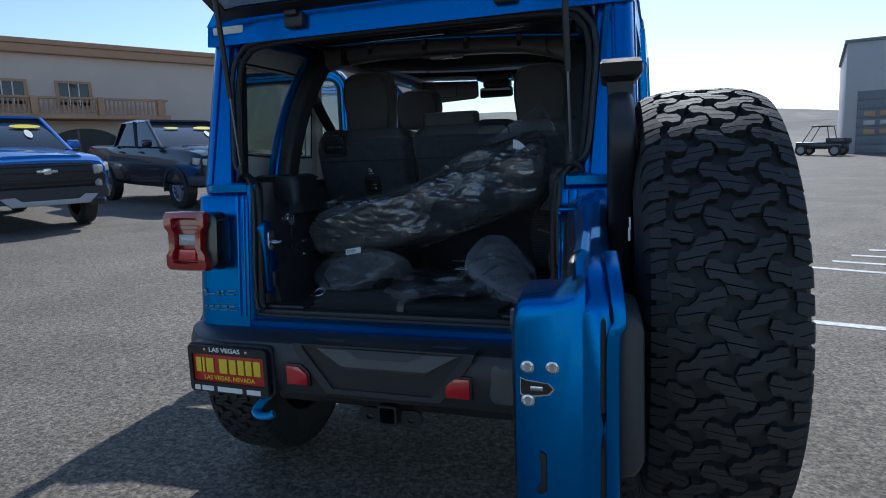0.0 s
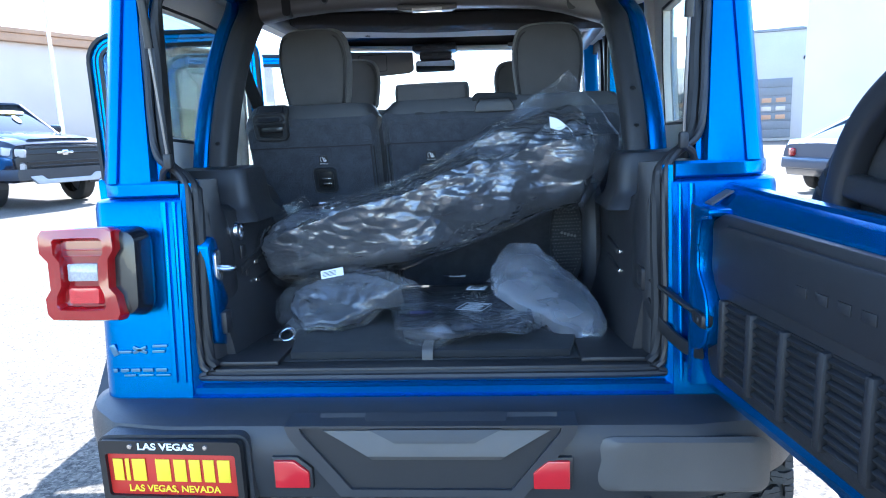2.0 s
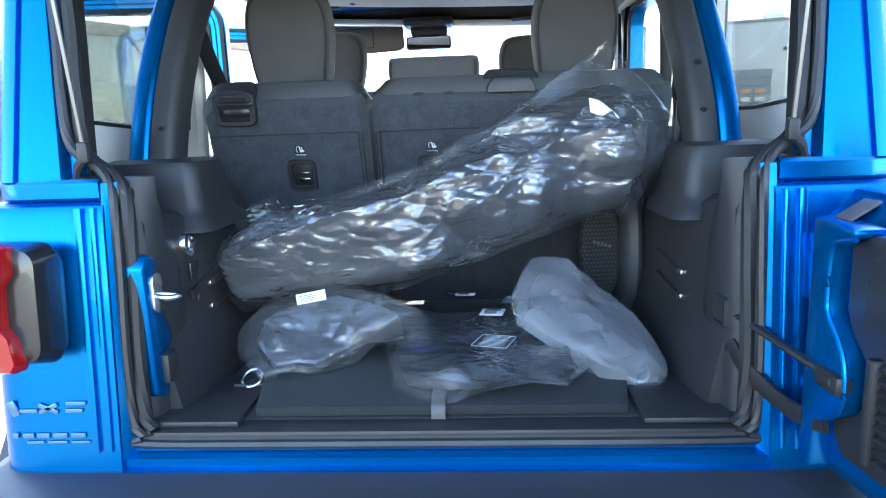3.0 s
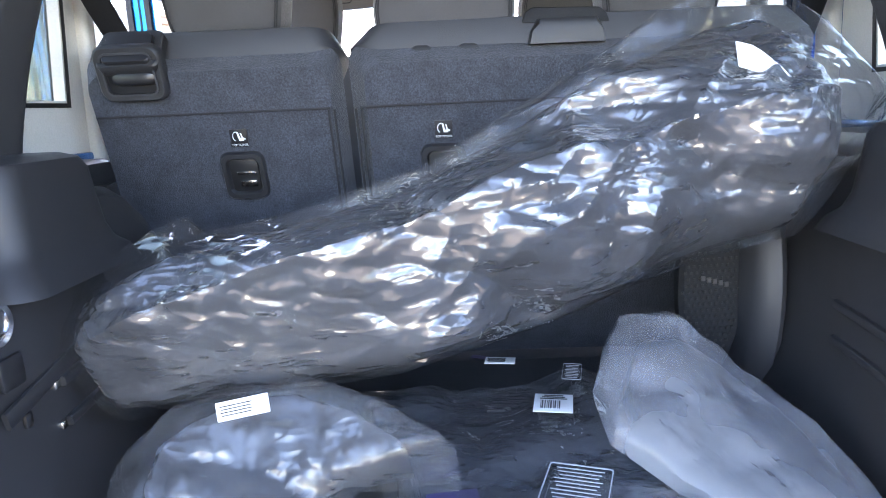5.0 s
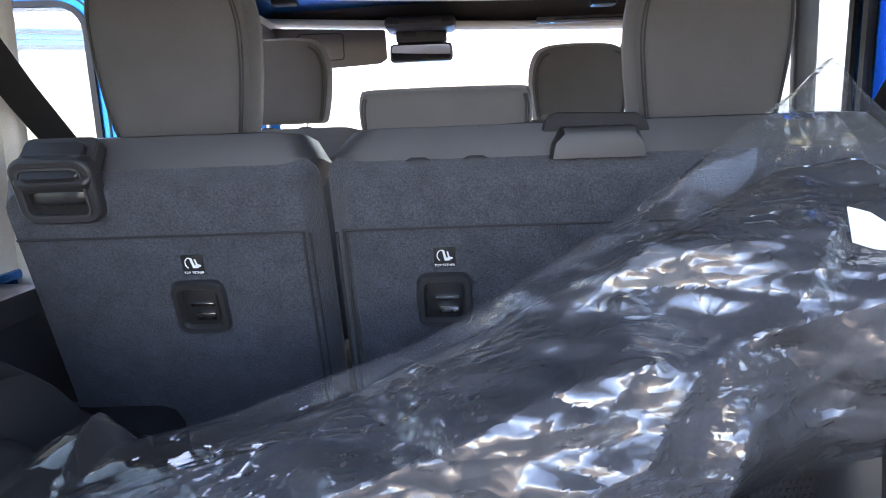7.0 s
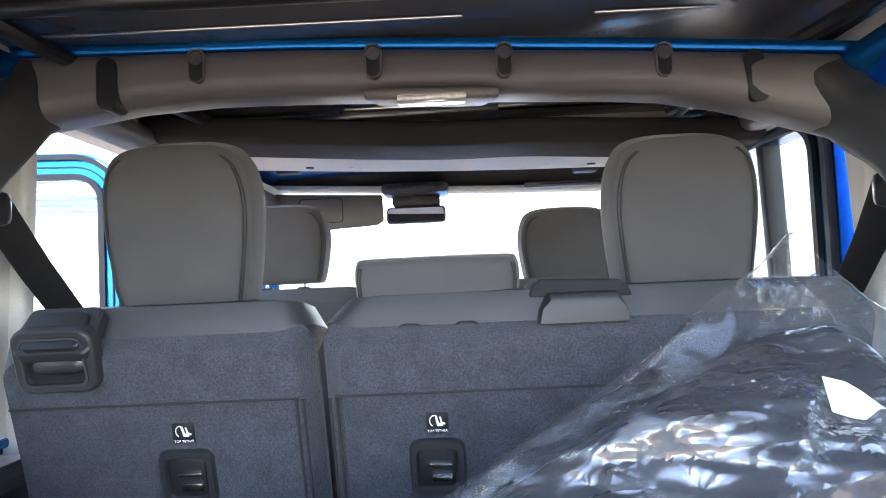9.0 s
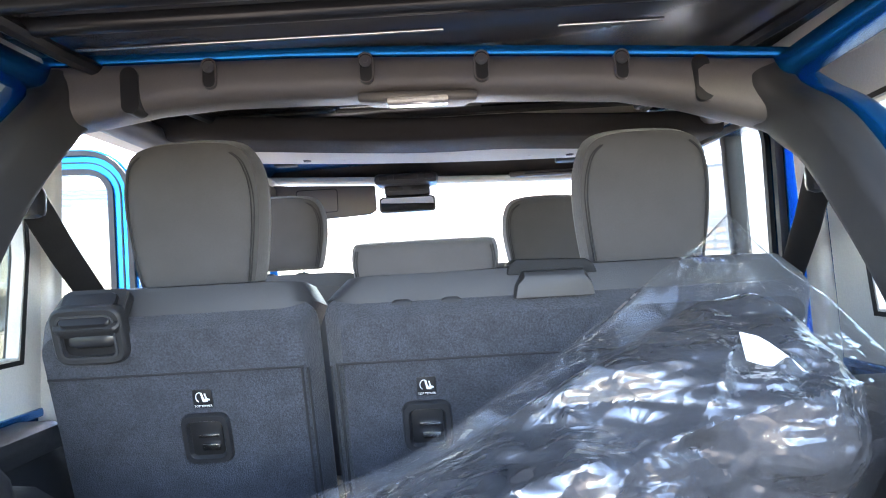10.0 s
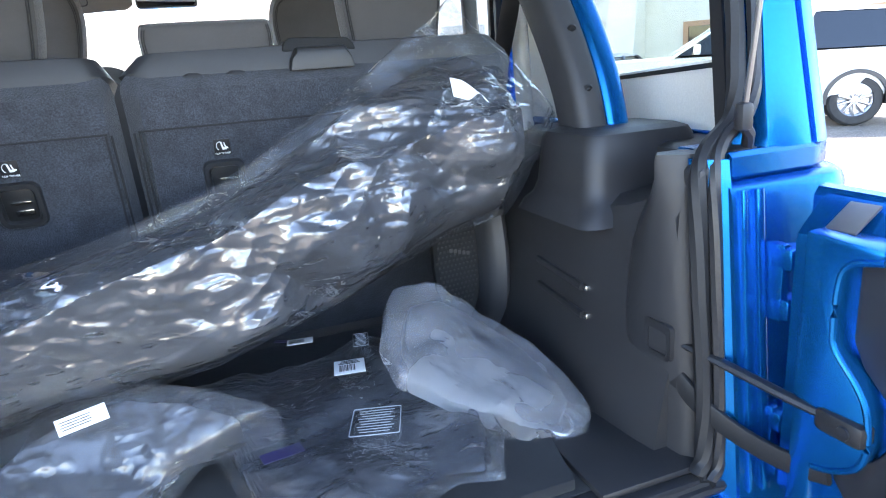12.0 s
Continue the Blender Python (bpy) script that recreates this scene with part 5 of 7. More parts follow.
def spare_wheel():
    spin = math.degrees(math.atan2(0.085, 0.996))
    t = off_road_wheel("spare_wheel", Matrix.Translation((0.885, -0.50, 0.995)) @ pose(0, 0, 0, 0, 0, spin), suv, r=0.42, w=0.222, seed=5, label="large off-road spare tyre with chunky tread")
    bm = mb()
    box(bm, (0.45, 0.18, 0.97), (0.26, 0.06, 0.26), 0.02, GATE)
    part("carrier", bm, TRIM, t)
    for k, (a, z) in enumerate(((0.300, 1.190), (0.326, 1.176))):
        bm = mb()
        box(bm, (0, 0, 0), (0.003, 0.014, 0.020), 0.001, Matrix.Translation((0.778, -0.50 - a, z)) @ pose(0, 0, 0, 0, 0, spin))
        part("paper_tag", bm, LABEL, t)
    # hoop that carries the high brake lamp and camera
    h = GATE @ Matrix.Translation((0, 0.140, 0))
    ax = GATE.to_3x3() @ Vector((0, 1, 0))
    path = [(0.33, 0, 1.06), (0.305, 0, 1.16), (0.315, 0, 1.225), (0.345, 0, 1.29), (0.40, 0, 1.345), (0.48, 0, 1.385), (0.58, 0, 1.392), (0.67, 0, 1.378), (0.725, 0, 1.335), (0.715, 0, 1.285), (0.66, 0, 1.225), (0.62, 0, 1.15), (0.61, 0, 1.06)]
    bm = mb()
    sweep(bm, [h @ p for p in spline(path, 6)], rrect(0.046, 0.044, 0.012, 4), up=ax)
    b = part("lamp_hoop", bm, TRIM, suv, "black plastic hoop carrying the high brake lamp")
    bm = mb()
    sweep(bm, [h @ Vector(p) for p in ((0.31, 0, 1.215), (0.46, 0, 1.195), (0.66, 0, 1.222))], rrect(0.04, 0.030, 0.009, 4), up=ax)
    part("cross_piece", bm, TRIM, b)
    bm = mb()
    rows = []
    for z, u0, u1, w in ((1.385, 0.50, 0.64, 0.020), (1.41, 0.515, 0.61, 0.022), (1.432, 0.515, 0.61, 0.024), (1.440, 0.485, 0.645, 0.034), (1.462, 0.478, 0.655, 0.037), (1.470, 0.49, 0.645, 0.032)):
        rows.append([h @ Vector(p) for p in ((u0, -w, z), (u1, -w, z), (u1 + 0.004, 0, z), (u1, w, z), (u0, w, z), (u0 - 0.004, 0, z))])
    loft(bm, rows)
    part("lamp_head", bm, TRIM, b)
    bm = mb()
    box(bm, (0.565, 0.037, 1.452), (0.14, 0.005, 0.016), 0.002, h)
    part("brake_lens", bm, REDDEEP, b)


spare_wheel()


# ---- load space ----
def load_floor():
    bm = mb()
    box(bm, (0, 0.44, 0.790), (1.04, 0.74, 0.016), 0.003)
    part("load_floor", bm, CARPET, suv)
    bm = mb()
    prism(bm, [(-0.335, 0.075), (0.335, 0.075), (0.385, 0.30), (0.385, 0.62), (-0.385, 0.62), (-0.385, 0.30)], "xy", 0.799, 0.818, 0.004)
    part("floor_panel", bm, CARPET, suv, "dark carpeted lift-out floor panel")
    bm = mb()
    sweep(bm, spline([(0.0, 0.30, 0.822), (0.0, 0.20, 0.824), (0.0, 0.105, 0.826), (0.0, 0.078, 0.823), (0.0, 0.068, 0.812), (0.0, 0.066, 0.797)], 5), rrect(0.026, 0.004, 0.0015, 3))
    part("pull_strap", bm, BUMPER_STEP, suv, "grey webbing pull strap")
    for s in (-1, 1):
        bm = mb()
        box(bm, (s * 0.44, 0.15, 0.802), (0.17, 0.22, 0.012), 0.004)
        part("side_tray", bm, TRIM, suv)
        bm = mb()
        box(bm, (s * 0.385, 0.215, 0.812), (0.07, 0.05, 0.008), 0.003)
        r = part("tie_down", bm, TRIM, suv)
        bm = mb()
        tube(bm, [(s * 0.385 + 0.02 * math.cos(a), 0.205 + 0.022 * math.sin(a), 0.822 + 0.010 * math.sin(a)) for a in [2 * math.pi * i / 16 for i in range(16)]], 0.0032, 6, True)
        part("ring", bm, CHROME, r)


load_floor()


def side_trim(s):
    """Black wheelhouse trim with the sport-bar foot cover, grooves and vent."""
    rows = []
    for y, xi, zt in ((0.095, 0.512, 1.205), (0.13, 0.505, 1.20), (0.165, 0.501, 1.185), (0.20, 0.497, 1.172), (0.235, 0.492, 1.165), (0.28, 0.488, 1.17), (0.34, 0.486, 1.19), (0.40, 0.486, 1.205), (0.46, 0.487, 1.215), (0.51, 0.487, 1.205), (0.555, 0.485, 1.17), (0.60, 0.483, 1.115), (0.68, 0.480, 1.05), (0.74, 0.485, 1.01)):
        rows.append([(s * (xi - 0.035), y, 0.79), (s * (xi - 0.015), y, 0.90), (s * xi, y, 0.96), (s * xi, y, zt - 0.05), (s * (xi + 0.012), y, zt - 0.015), (s * (xi + 0.035), y, zt), (s * 0.745, y, zt + 0.02), (s * 0.745, y, 0.79)])
    bm = mb()
    loft(bm, rows)
    t = part("side_trim", bm, TRIM, suv, "black textured plastic load-space trim")
    # foot cover of the sport bar
    rows = []
    for z, g in ((1.120, 0.030), (1.138, 0.022), (1.150, 0.010), (1.170, 0.003), (1.200, 0.0), (1.243, -0.004), (1.256, -0.010), (1.262, -0.024)):
        sec = rrect(0.215 + 2 * g, 0.185 + 2 * g, 0.030, 6, s * 0.584, 0.340)
        rows.append([(x, y, z) for x, y in sec])
    bm = mb()
    loft(bm, rows)
    part("bar_foot_cover", bm, TRIM, t)
    bm = mb()
    box(bm, (s * 0.67, 0.22, 1.205), (0.15, 0.20, 0.06), 0.02)
    box(bm, (s * 0.70, 0.60, 1.205), (0.10, 0.40, 0.05), 0.02)
    part("belt_trim", bm, TRIM, t)
    bm = mb()
    box(bm, (s * 0.735, 0.50, 1.232), (0.02, 0.80, 0.016), 0.005)
    part("tub_rail", bm, PAINT, t)
    for i, z in enumerate((1.005, 0.955)):
        bm = mb()
        sweep(bm, [(s * 0.484, 0.44, z + 0.012), (s * 0.484, 0.29, z)], rrect(0.010, 0.012, 0.003, 3))
        part("groove_rib", bm, TRIM, t)
        bm = mb()
        box(bm, (s * 0.486, 0.282, z), (0.008, 0.012, 0.010), 0.002)
        part("clip", bm, METAL, t)
    # post cover by the opening
    rows = []
    for z, e in ((0.80, 0.195), (0.90, 0.190), (1.00, 0.182), (1.06, 0.168), (1.11, 0.148), (1.15, 0.122), (1.18, 0.100), (1.205, 0.088), (1.232, 0.082), (1.240, 0.078)):
        y0 = rear_y(z)
        rows.append([(s * 0.535, y0 + 0.048, z), (s * 0.520, y0 + 0.053, z), (s * 0.506, y0 + 0.068, z), (s * 0.498, y0 + 0.068 + (e - 0.068) * 0.5, z), (s * 0.4965, y0 + 0.068 + (e - 0.068) * 0.8, z), (s * 0.501, y0 + e, z), (s * 0.515, y0 + e + 0.018, z), (s * 0.56, y0 + e + 0.018, z), (s * 0.56, y0 + 0.05, z)])
    bm = mb()
    loft(bm, rows)
    part("post_cover", bm, TRIM, t)
    bm = mb()
    prism(bm, [(s * 0.522, 1.195), (s * 0.56, 1.195), (s * 0.620, 1.228), (s * 0.620, 1.246), (s * 0.56, 1.244), (s * 0.520, 1.222)], "xz", 0.066, 0.125, 0.008)
    part("post_cap", bm, TRIM, t)
    return t


trim_left, trim_right = side_trim(-1), side_trim(1)


def door_side_panel(s, t):
    bm = mb()
    box(bm, (s * 0.722, 0.86, 0.97), (0.03, 0.28, 0.47), 0.008)
    box(bm, (s * 0.60, 0.80, 0.86), (0.24, 0.14, 0.30), 0.03)
    part("seat_side_trim", bm, TRIM, t)


door_side_panel(-1, trim_left)
door_side_panel(1, trim_right)


def left_fittings():
    # blue recess with the gate striker, power outlet, vent
    bm = mb()
    prism(bm, [(0.055, 0.85), (0.10, 0.83), (0.135, 0.86), (0.135, 0.95), (0.115, 0.985), (0.112, 1.06), (0.10, 1.10), (0.07, 1.11), (0.05, 1.09)], "yz", -0.545, -0.500, 0.008)
    r = part("striker_recess", bm, PAINT, suv, "blue striker recess")
    bm = mb()
    prism(bm, rrect(0.035, 0.075, 0.016, 5, 0.085, 1.035), "yz", -0.503, -0.493, 0.003)
    st = part("striker_plate", bm, METAL, r)
    bm = mb()
    tube(bm, spline([(-0.498, 0.078, 1.03), (-0.478, 0.075, 1.028), (-0.462, 0.078, 1.028), (-0.460, 0.092, 1.028), (-0.475, 0.098, 1.028), (-0.498, 0.095, 1.03)], 5), 0.0055, 8)
    part("striker_loop", bm, CHROME, st)
    bm = mb()
    box(bm, (-0.497, 0.095, 0.893), (0.02, 0.035, 0.055), 0.005)
    part("switch", bm, TRIM, r)
    bm = mb()
    lathe(bm, [(0.0, 0.004), (0.016, 0.004), (0.017, 0.010), (0.024, 0.010), (0.026, 0.0)], 18, Matrix.Translation((-0.4975, 0.215, 1.10)))
    o = part("power_outlet", bm, CHROME, trim_left)
    for i, (y, z) in enumerate(((0.225, 1.045), (0.235, 0.985))):
        bm = mb()
        box(bm, (-0.4905, y, z), (0.006, 0.035 if i == 0 else 0.012, 0.035 if i == 0 else 0.018), 0.003)
        part("blank_cover", bm, TRIM_GLOSS, trim_left)
    bm = mb()
    sweep(bm, [(-0.487, 0.20, 1.0), (-0.486, 0.45, 1.055)], rrect(0.006, 0.02, 0.002, 3))
    part("trim_crease", bm, TRIM, trim_left)


left_fittings()


def right_fittings():
    # arm pocket, speaker pod
    bm = mb()
    ring_prism(bm, rrect(0.055, 0.055, 0.008, 4, 0.115, 0.975), rrect(0.040, 0.035, 0.005, 4, 0.115, 0.972), "yz", 0.498, 0.512)
    part("pocket_rim", bm, TRIM, trim_right)
    bm = mb()
    box(bm, (0.516, 0.115, 0.972), (0.012, 0.042, 0.038), 0.002)
    part("pocket", bm, BLACK, trim_right)
    bm = mb()
    # curved pod: a tall bowed rim on the trim with the round mesh grille facing back
    rows = []
    for z in (0.80, 0.84, 0.88, 0.92, 0.96, 1.0, 1.04, 1.08, 1.12, 1.16):
        bow = 0.105 * max(0.0, 1 - ((z - 0.975) / 0.20) ** 2) ** 0.5
        y0 = 0.655 - bow
        rows.append([(0.435, y0 + 0.03, z), (0.442, y0 + 0.012, z), (0.452, y0 + 0.004, z), (0.466, y0 - 0.006, z), (0.474, y0 - 0.002, z), (0.492, y0 + 0.03, z), (0.50, 0.80, z), (0.435, 0.80, z)])
    loft(bm, rows)
    p = part("speaker_pod", bm, BUMPER, suv, "dark grey speaker pod beside the rear seat")
    face = Matrix.Translation((0.385, 0.625, 0.985)) @ pose(0, 0, 0, -4, 0, 8)
    bm = mb()
    pillow(bm, [(0.062 * math.cos(a) if math.cos(a) > 0 else 0.05 * math.cos(a), 0.145 * math.sin(a)) for a in [2 * math.pi * i / 28 for i in range(28)]], 0.010, 0.03, face, 6, 6)
    g = part("speaker_grille", bm, MATBLACK, p, "black perforated speaker mesh")
    bm = mb()
    for i in range(-5, 6):
        for k in range(-12, 13):
            px, pz = 0.0095 * i + (0.00475 if k % 2 else 0.0), 0.0105 * k
            if (px / 0.048) ** 2 + (pz / 0.125) ** 2 < 1:
                box(bm, (px, -0.0105, pz), (0.0042, 0.002, 0.0042), 0.0, face)
    part("mesh_hole", bm, BLACK, g)
    bm = mb()
    for k in range(5):
        box(bm, (-0.014 + 0.010 * k, -0.0125, 0.022 - 0.003 * k), (0.0065, 0.002, 0.008), 0.0, face)
    part("speaker_mark", bm, BUMPER_STEP, g)


right_fittings()


# ---- rear seat ----
SEAT = Matrix.Translation((0, 0.836, 1.13)) @ pose(0, 0, 0, 16, 0, 0)


def rear_seat():
    lean = SEAT
    out = None
    for name, x0, x1 in (("seat_back", -0.665, -0.213), ("seat_back", -0.201, 0.60)):
        cx, w = (x0 + x1) / 2, x1 - x0
        bm = mb()
        pillow(bm, rrect(w, 0.66, 0.035, 6, cx, -0.04), 0.048, 0.10, lean, 9, 8, 0.002, 9)
        b = part(name, bm, SEATBACK, suv, "charcoal carpet-backed folding seat back")
        bm = mb()
        tube(bm, [lean @ Vector((x, -0.0485, 0.193)) for x in (x0 + 0.02, cx, x1 - 0.02)], 0.0022, 6)
        part("seam", bm, STITCH, b)
        for x in ((x1 - 0.024, x1 - 0.014) if x0 < -0.5 else (x0 + 0.012, x0 + 0.022)):
            bm = mb()
            tube(bm, [lean @ Vector((x, -0.0475, 0.19)), lean @ Vector((x, -0.0475, -0.33))], 0.0022, 6)
            part("piping", bm, STITCH, b)
        bm = mb()
        pillow(bm, rrect(w, 0.17, 0.05, 6, 0, 0), 0.055, 0.04, Matrix.Translation((cx, 0.828, 1.395)) @ pose(0, 0, 0, 82, 0, 0), 6, 7)
        part("cushion_top", bm, SEATTOP, b)
        out = out or b
    return out


seat = rear_seat()


def headrest(name, x, y, z0, z1, w, parent, mat=SEATCLOTH, depth=0.055, lean=6, squat=False, seams=(-1, 1)):
    """A padded block: broad domed top, nearly square foot, side gussets with a stitched line."""
    h = z1 - z0
    m = Matrix.Translation((x, y, (z0 + z1) / 2)) @ pose(0, 0, 0, lean, 0, 0)
    if squat:
        half = [(0.0, -0.5), (0.30, -0.5), (0.455, -0.49), (0.485, -0.42), (0.495, -0.1), (0.50, 0.2), (0.485, 0.42), (0.45, 0.49), (0.30, 0.505), (0.0, 0.51)]
    else:
        half = [(0.0, -0.5), (0.30, -0.5), (0.395, -0.492), (0.425, -0.45), (0.455, -0.32), (0.487, -0.10), (0.50, 0.08), (0.487, 0.25), (0.44, 0.39), (0.36, 0.46), (0.22, 0.492), (0.0, 0.5)]
    line = half + [(-a, b) for a, b in half[-2:0:-1]]
    out = [(p.x, p.z) for p in spline([(a * w, 0, b * h) for a, b in line], 5, True)]
    bm = mb()
    pillow(bm, out, depth, depth * 1.1, m, 4.2, 11, 0.0012, 14, x)
    hr = part(name, bm, mat, parent)
    f = 0.86 if not squat else 0.90
    for s in seams:
        for k, off in ((0, 0.0), (1, 0.022)):
            path = []
            for a, b in half[3 if not squat else 2:-2 if not squat else -3]:
                px, pz = s * a * w * (f + off * 1.4), b * h * (0.97 if b < 0 else f)
                q = min(0.999, max(abs(px) / (0.5 * w), abs(pz) / (0.5 * h)))
                path.append(m @ Vector((px, -depth * (1 - q ** 4.2) ** (1 / 4.2) - 0.0012 + 0.0015 * k, pz)))
            bm = mb()
            tube(bm, spline(path, 4), 0.0013, 5)
            part("seam", bm, STITCH, hr)
    back = -0.046 if squat else 0.0
    for dx in (-0.040, 0.040) if squat else (-0.05, 0.05):
        bm = mb()
        tube(bm, [(x + dx, y + back * 0.6, z0 + 0.02), (x + dx, y + back, z0 - 0.07)], 0.006, 8)
        part("post", bm, CHROME, hr)
        bm = mb()
        sweep(bm, [(x + dx, y + back, z0 - 0.030), (x + dx, y + back, z0 - 0.012), (x + dx, y + back, z0 - 0.007)], rrect(0.040, 0.030, 0.010, 4), scales=[1.1, 1.0, 0.7])
        part("post_guide", bm, TRIM, hr)
    return hr


headrest("headrest", -0.430, 0.85, 1.428, 1.698, 0.246, suv, seams=(1, -1))
headrest("headrest", 0.354, 0.85, 1.402, 1.674, 0.236, suv, seams=(-1, 1))
headrest("centre_headrest", -0.031, 0.80, 1.407, 1.496, 0.250, suv, depth=0.043, squat=True)


def seat_fittings():
    m = SEAT
    # release latch: a moulded frame that folds over the seat's top edge, a deep pocket and a hinged lid
    c = m @ Matrix.Translation((-0.560, -0.049, 0.266))
    bm = mb()
    loft(bm, [[c @ Vector((px * kx, d, pz * kz + 0.002)) for px, pz in rrect(0.114, 0.094, 0.020, 5)] for kx, kz, d in ((1.0, 1.0, 0.01), (1.0, 1.0, -0.006), (0.975, 0.97, -0.011), (0.93, 0.92, -0.013), (0.76, 0.74, -0.012), (0.72, 0.70, -0.007), (0.70, 0.66, 0.030))], True, False)
    l = part("release_latch", bm, TRIM, seat)
    bm = mb()
    box(bm, (0, -0.001, 0.0), (0.090, 0.008, 0.072), 0.002, c)
    part("latch_pocket", bm, BLACK, l)
    bm = mb()
    ring_prism(bm, rrect(0.090, 0.072, 0.012, 5, 0, 0.002), rrect(0.083, 0.065, 0.010, 5, 0, 0.002), "xz", -0.0145, -0.010, c)
    part("pocket_rim", bm, BUMPER, l)
    bm = mb()
    sweep(bm, [c @ Vector(p) for p in ((-0.026, 0.000, -0.004), (-0.018, -0.004, -0.006), (0.030, -0.004, -0.006), (0.037, 0.000, -0.004))], rrect(0.022, 0.024, 0.008, 4))
    part("latch_handle", bm, TRIM_GLOSS, l)
    lid = c @ Matrix.Translation((0.002, 0.012, 0.036)) @ pose(0, 0, 0, -52, 0, 0)
    bm = mb()
    loft(bm, [[lid @ Vector((px * k, d, pz * k)) for px, pz in rrect(0.106, 0.078, 0.012, 4)] for k, d in ((1.0, 0.014), (1.0, -0.003), (0.95, -0.006), (0.86, -0.006))], True, True)
    cap = part("latch_cap", bm, TRIM, l)
    bm = mb()
    loft(bm, [[lid @ Vector((px * k, d, pz * k - 0.004)) for px, pz in rrect(0.080, 0.060, 0.009, 4)] for k, d in ((1.0, -0.004), (1.0, -0.011), (0.96, -0.013), (0.80, -0.0135))], True, True)
    part("latch_button", bm, TRIM_GLOSS, cap)
    # top tether anchors with their woven labels
    for x in (-0.404, -0.041, 0.325):
        c = m @ Matrix.Translation((x, -0.049, 0.076))
        bm = mb()
        loft(bm, [[c @ Vector((px * k, d, pz * k)) for px, pz in rrect(0.080, 0.090, 0.016, 5)] for k, d in ((1.0, 0.004), (1.0, -0.003), (0.94, -0.008), (0.76, -0.008), (0.68, -0.002), (0.66, 0.006))], True, False)
        a = part("tether_anchor", bm, TRIM, seat)
        bm = mb()
        box(bm, (0, 0.002, 0), (0.052, 0.008, 0.062), 0.002, c)
        part("anchor_pocket", bm, BLACK, a)
        bm = mb()
        box(bm, (0.004, -0.003, 0.006), (0.034, 0.006, 0.005), 0.001, c)
        box(bm, (0.006, -0.004, -0.014), (0.030, 0.006, 0.012), 0.002, c)
        part("anchor_bar", bm, METAL, a)
        c = m @ Matrix.Translation((x + 0.002, -0.0495, 0.147))
        bm = mb()
        box(bm, (0, 0, 0), (0.031, 0.002, 0.032), 0.0005, c)
        t = part("tether_label", bm, BLACK, seat)
        bm = mb()
        for dx, dz, k in ((0.0, 0.0, 1.0), (0.0055, 0.001, 0.75)):
            prism(bm, [(dx - 0.003 * k, dz + 0.011 * k), (dx + 0.000 * k, dz + 0.011 * k), (dx + 0.0025 * k, dz + 0.000), (dx + 0.008 * k, dz - 0.002 * k), (dx + 0.008 * k, dz - 0.005 * k), (dx + 0.0 * k, dz - 0.005 * k)], "xz", -0.0018, -0.001, 0, c)
        tube(bm, [c @ Vector((-0.004 + 0.0065 * math.cos(a2), -0.0015, 0.003 + 0.0085 * math.sin(a2))) for a2 in [radians(70 + 25 * i) for i in range(8)]], 0.0008, 5)
        part("tether_symbol", bm, WHITE, t)
        text_mesh("TOP TETHER", 0.0052, c @ pose(0, -0.0016, -0.0125, 90, 0, 0), "lettering", WHITE, t, 0.0, 0.029)
    # belt tray on top of the seat
    bm = mb()
    rows = [[(x, y, z) for x, z in ((0.112 - g, z0), (0.236 + g, z0), (0.232 + g, z0 + 0.02), (0.222 + g * 0.5, z1), (0.128 - g * 0.5, z1), (0.116 - g, z0 + 0.02))] for y, z0, z1, g in ((0.722, 1.392, 1.424, 0.0), (0.728, 1.392, 1.432, 0.002), (0.80, 1.392, 1.440, 0.006))]
    loft(bm, rows)
    b = part("belt_tray", bm, TRIM, seat, "black plastic belt tray")
    bm = mb()
    prism(bm, [(0.100, 1.428), (0.250, 1.424), (0.244, 1.440), (0.232, 1.450), (0.118, 1.454), (0.106, 1.446)], "xz", 0.748, 0.84, 0.005)
    part("tray_lid", bm, MATBLACK, b)


seat_fittings()


def front_seat(x, z0, z1):
    bm = mb()
    pillow(bm, rrect(0.50, 0.62, 0.09, 7, 0, 0), 0.075, 0.06, Matrix.Translation((x, 1.60, 1.15)) @ pose(0, 0, 0, 14, 0, 0), 4, 8, 0.003, 8)
    b = part("front_seat", bm, SEATCLOTH, suv)
    bm = mb()
    pillow(bm, rrect(0.50, 0.50, 0.09, 7, 0, 0), 0.07, 0.07, Matrix.Translation((x, 1.85, 0.88)) @ pose(0, 0, 0, 85, 0, 0), 4, 6)
    part("cushion", bm, SEATCLOTH, b)
    headrest("front_headrest", x, 1.58, z0, z1, 0.262, b)


front_seat(-0.468, 1.462, 1.682)
front_seat(0.305, 1.420, 1.642)


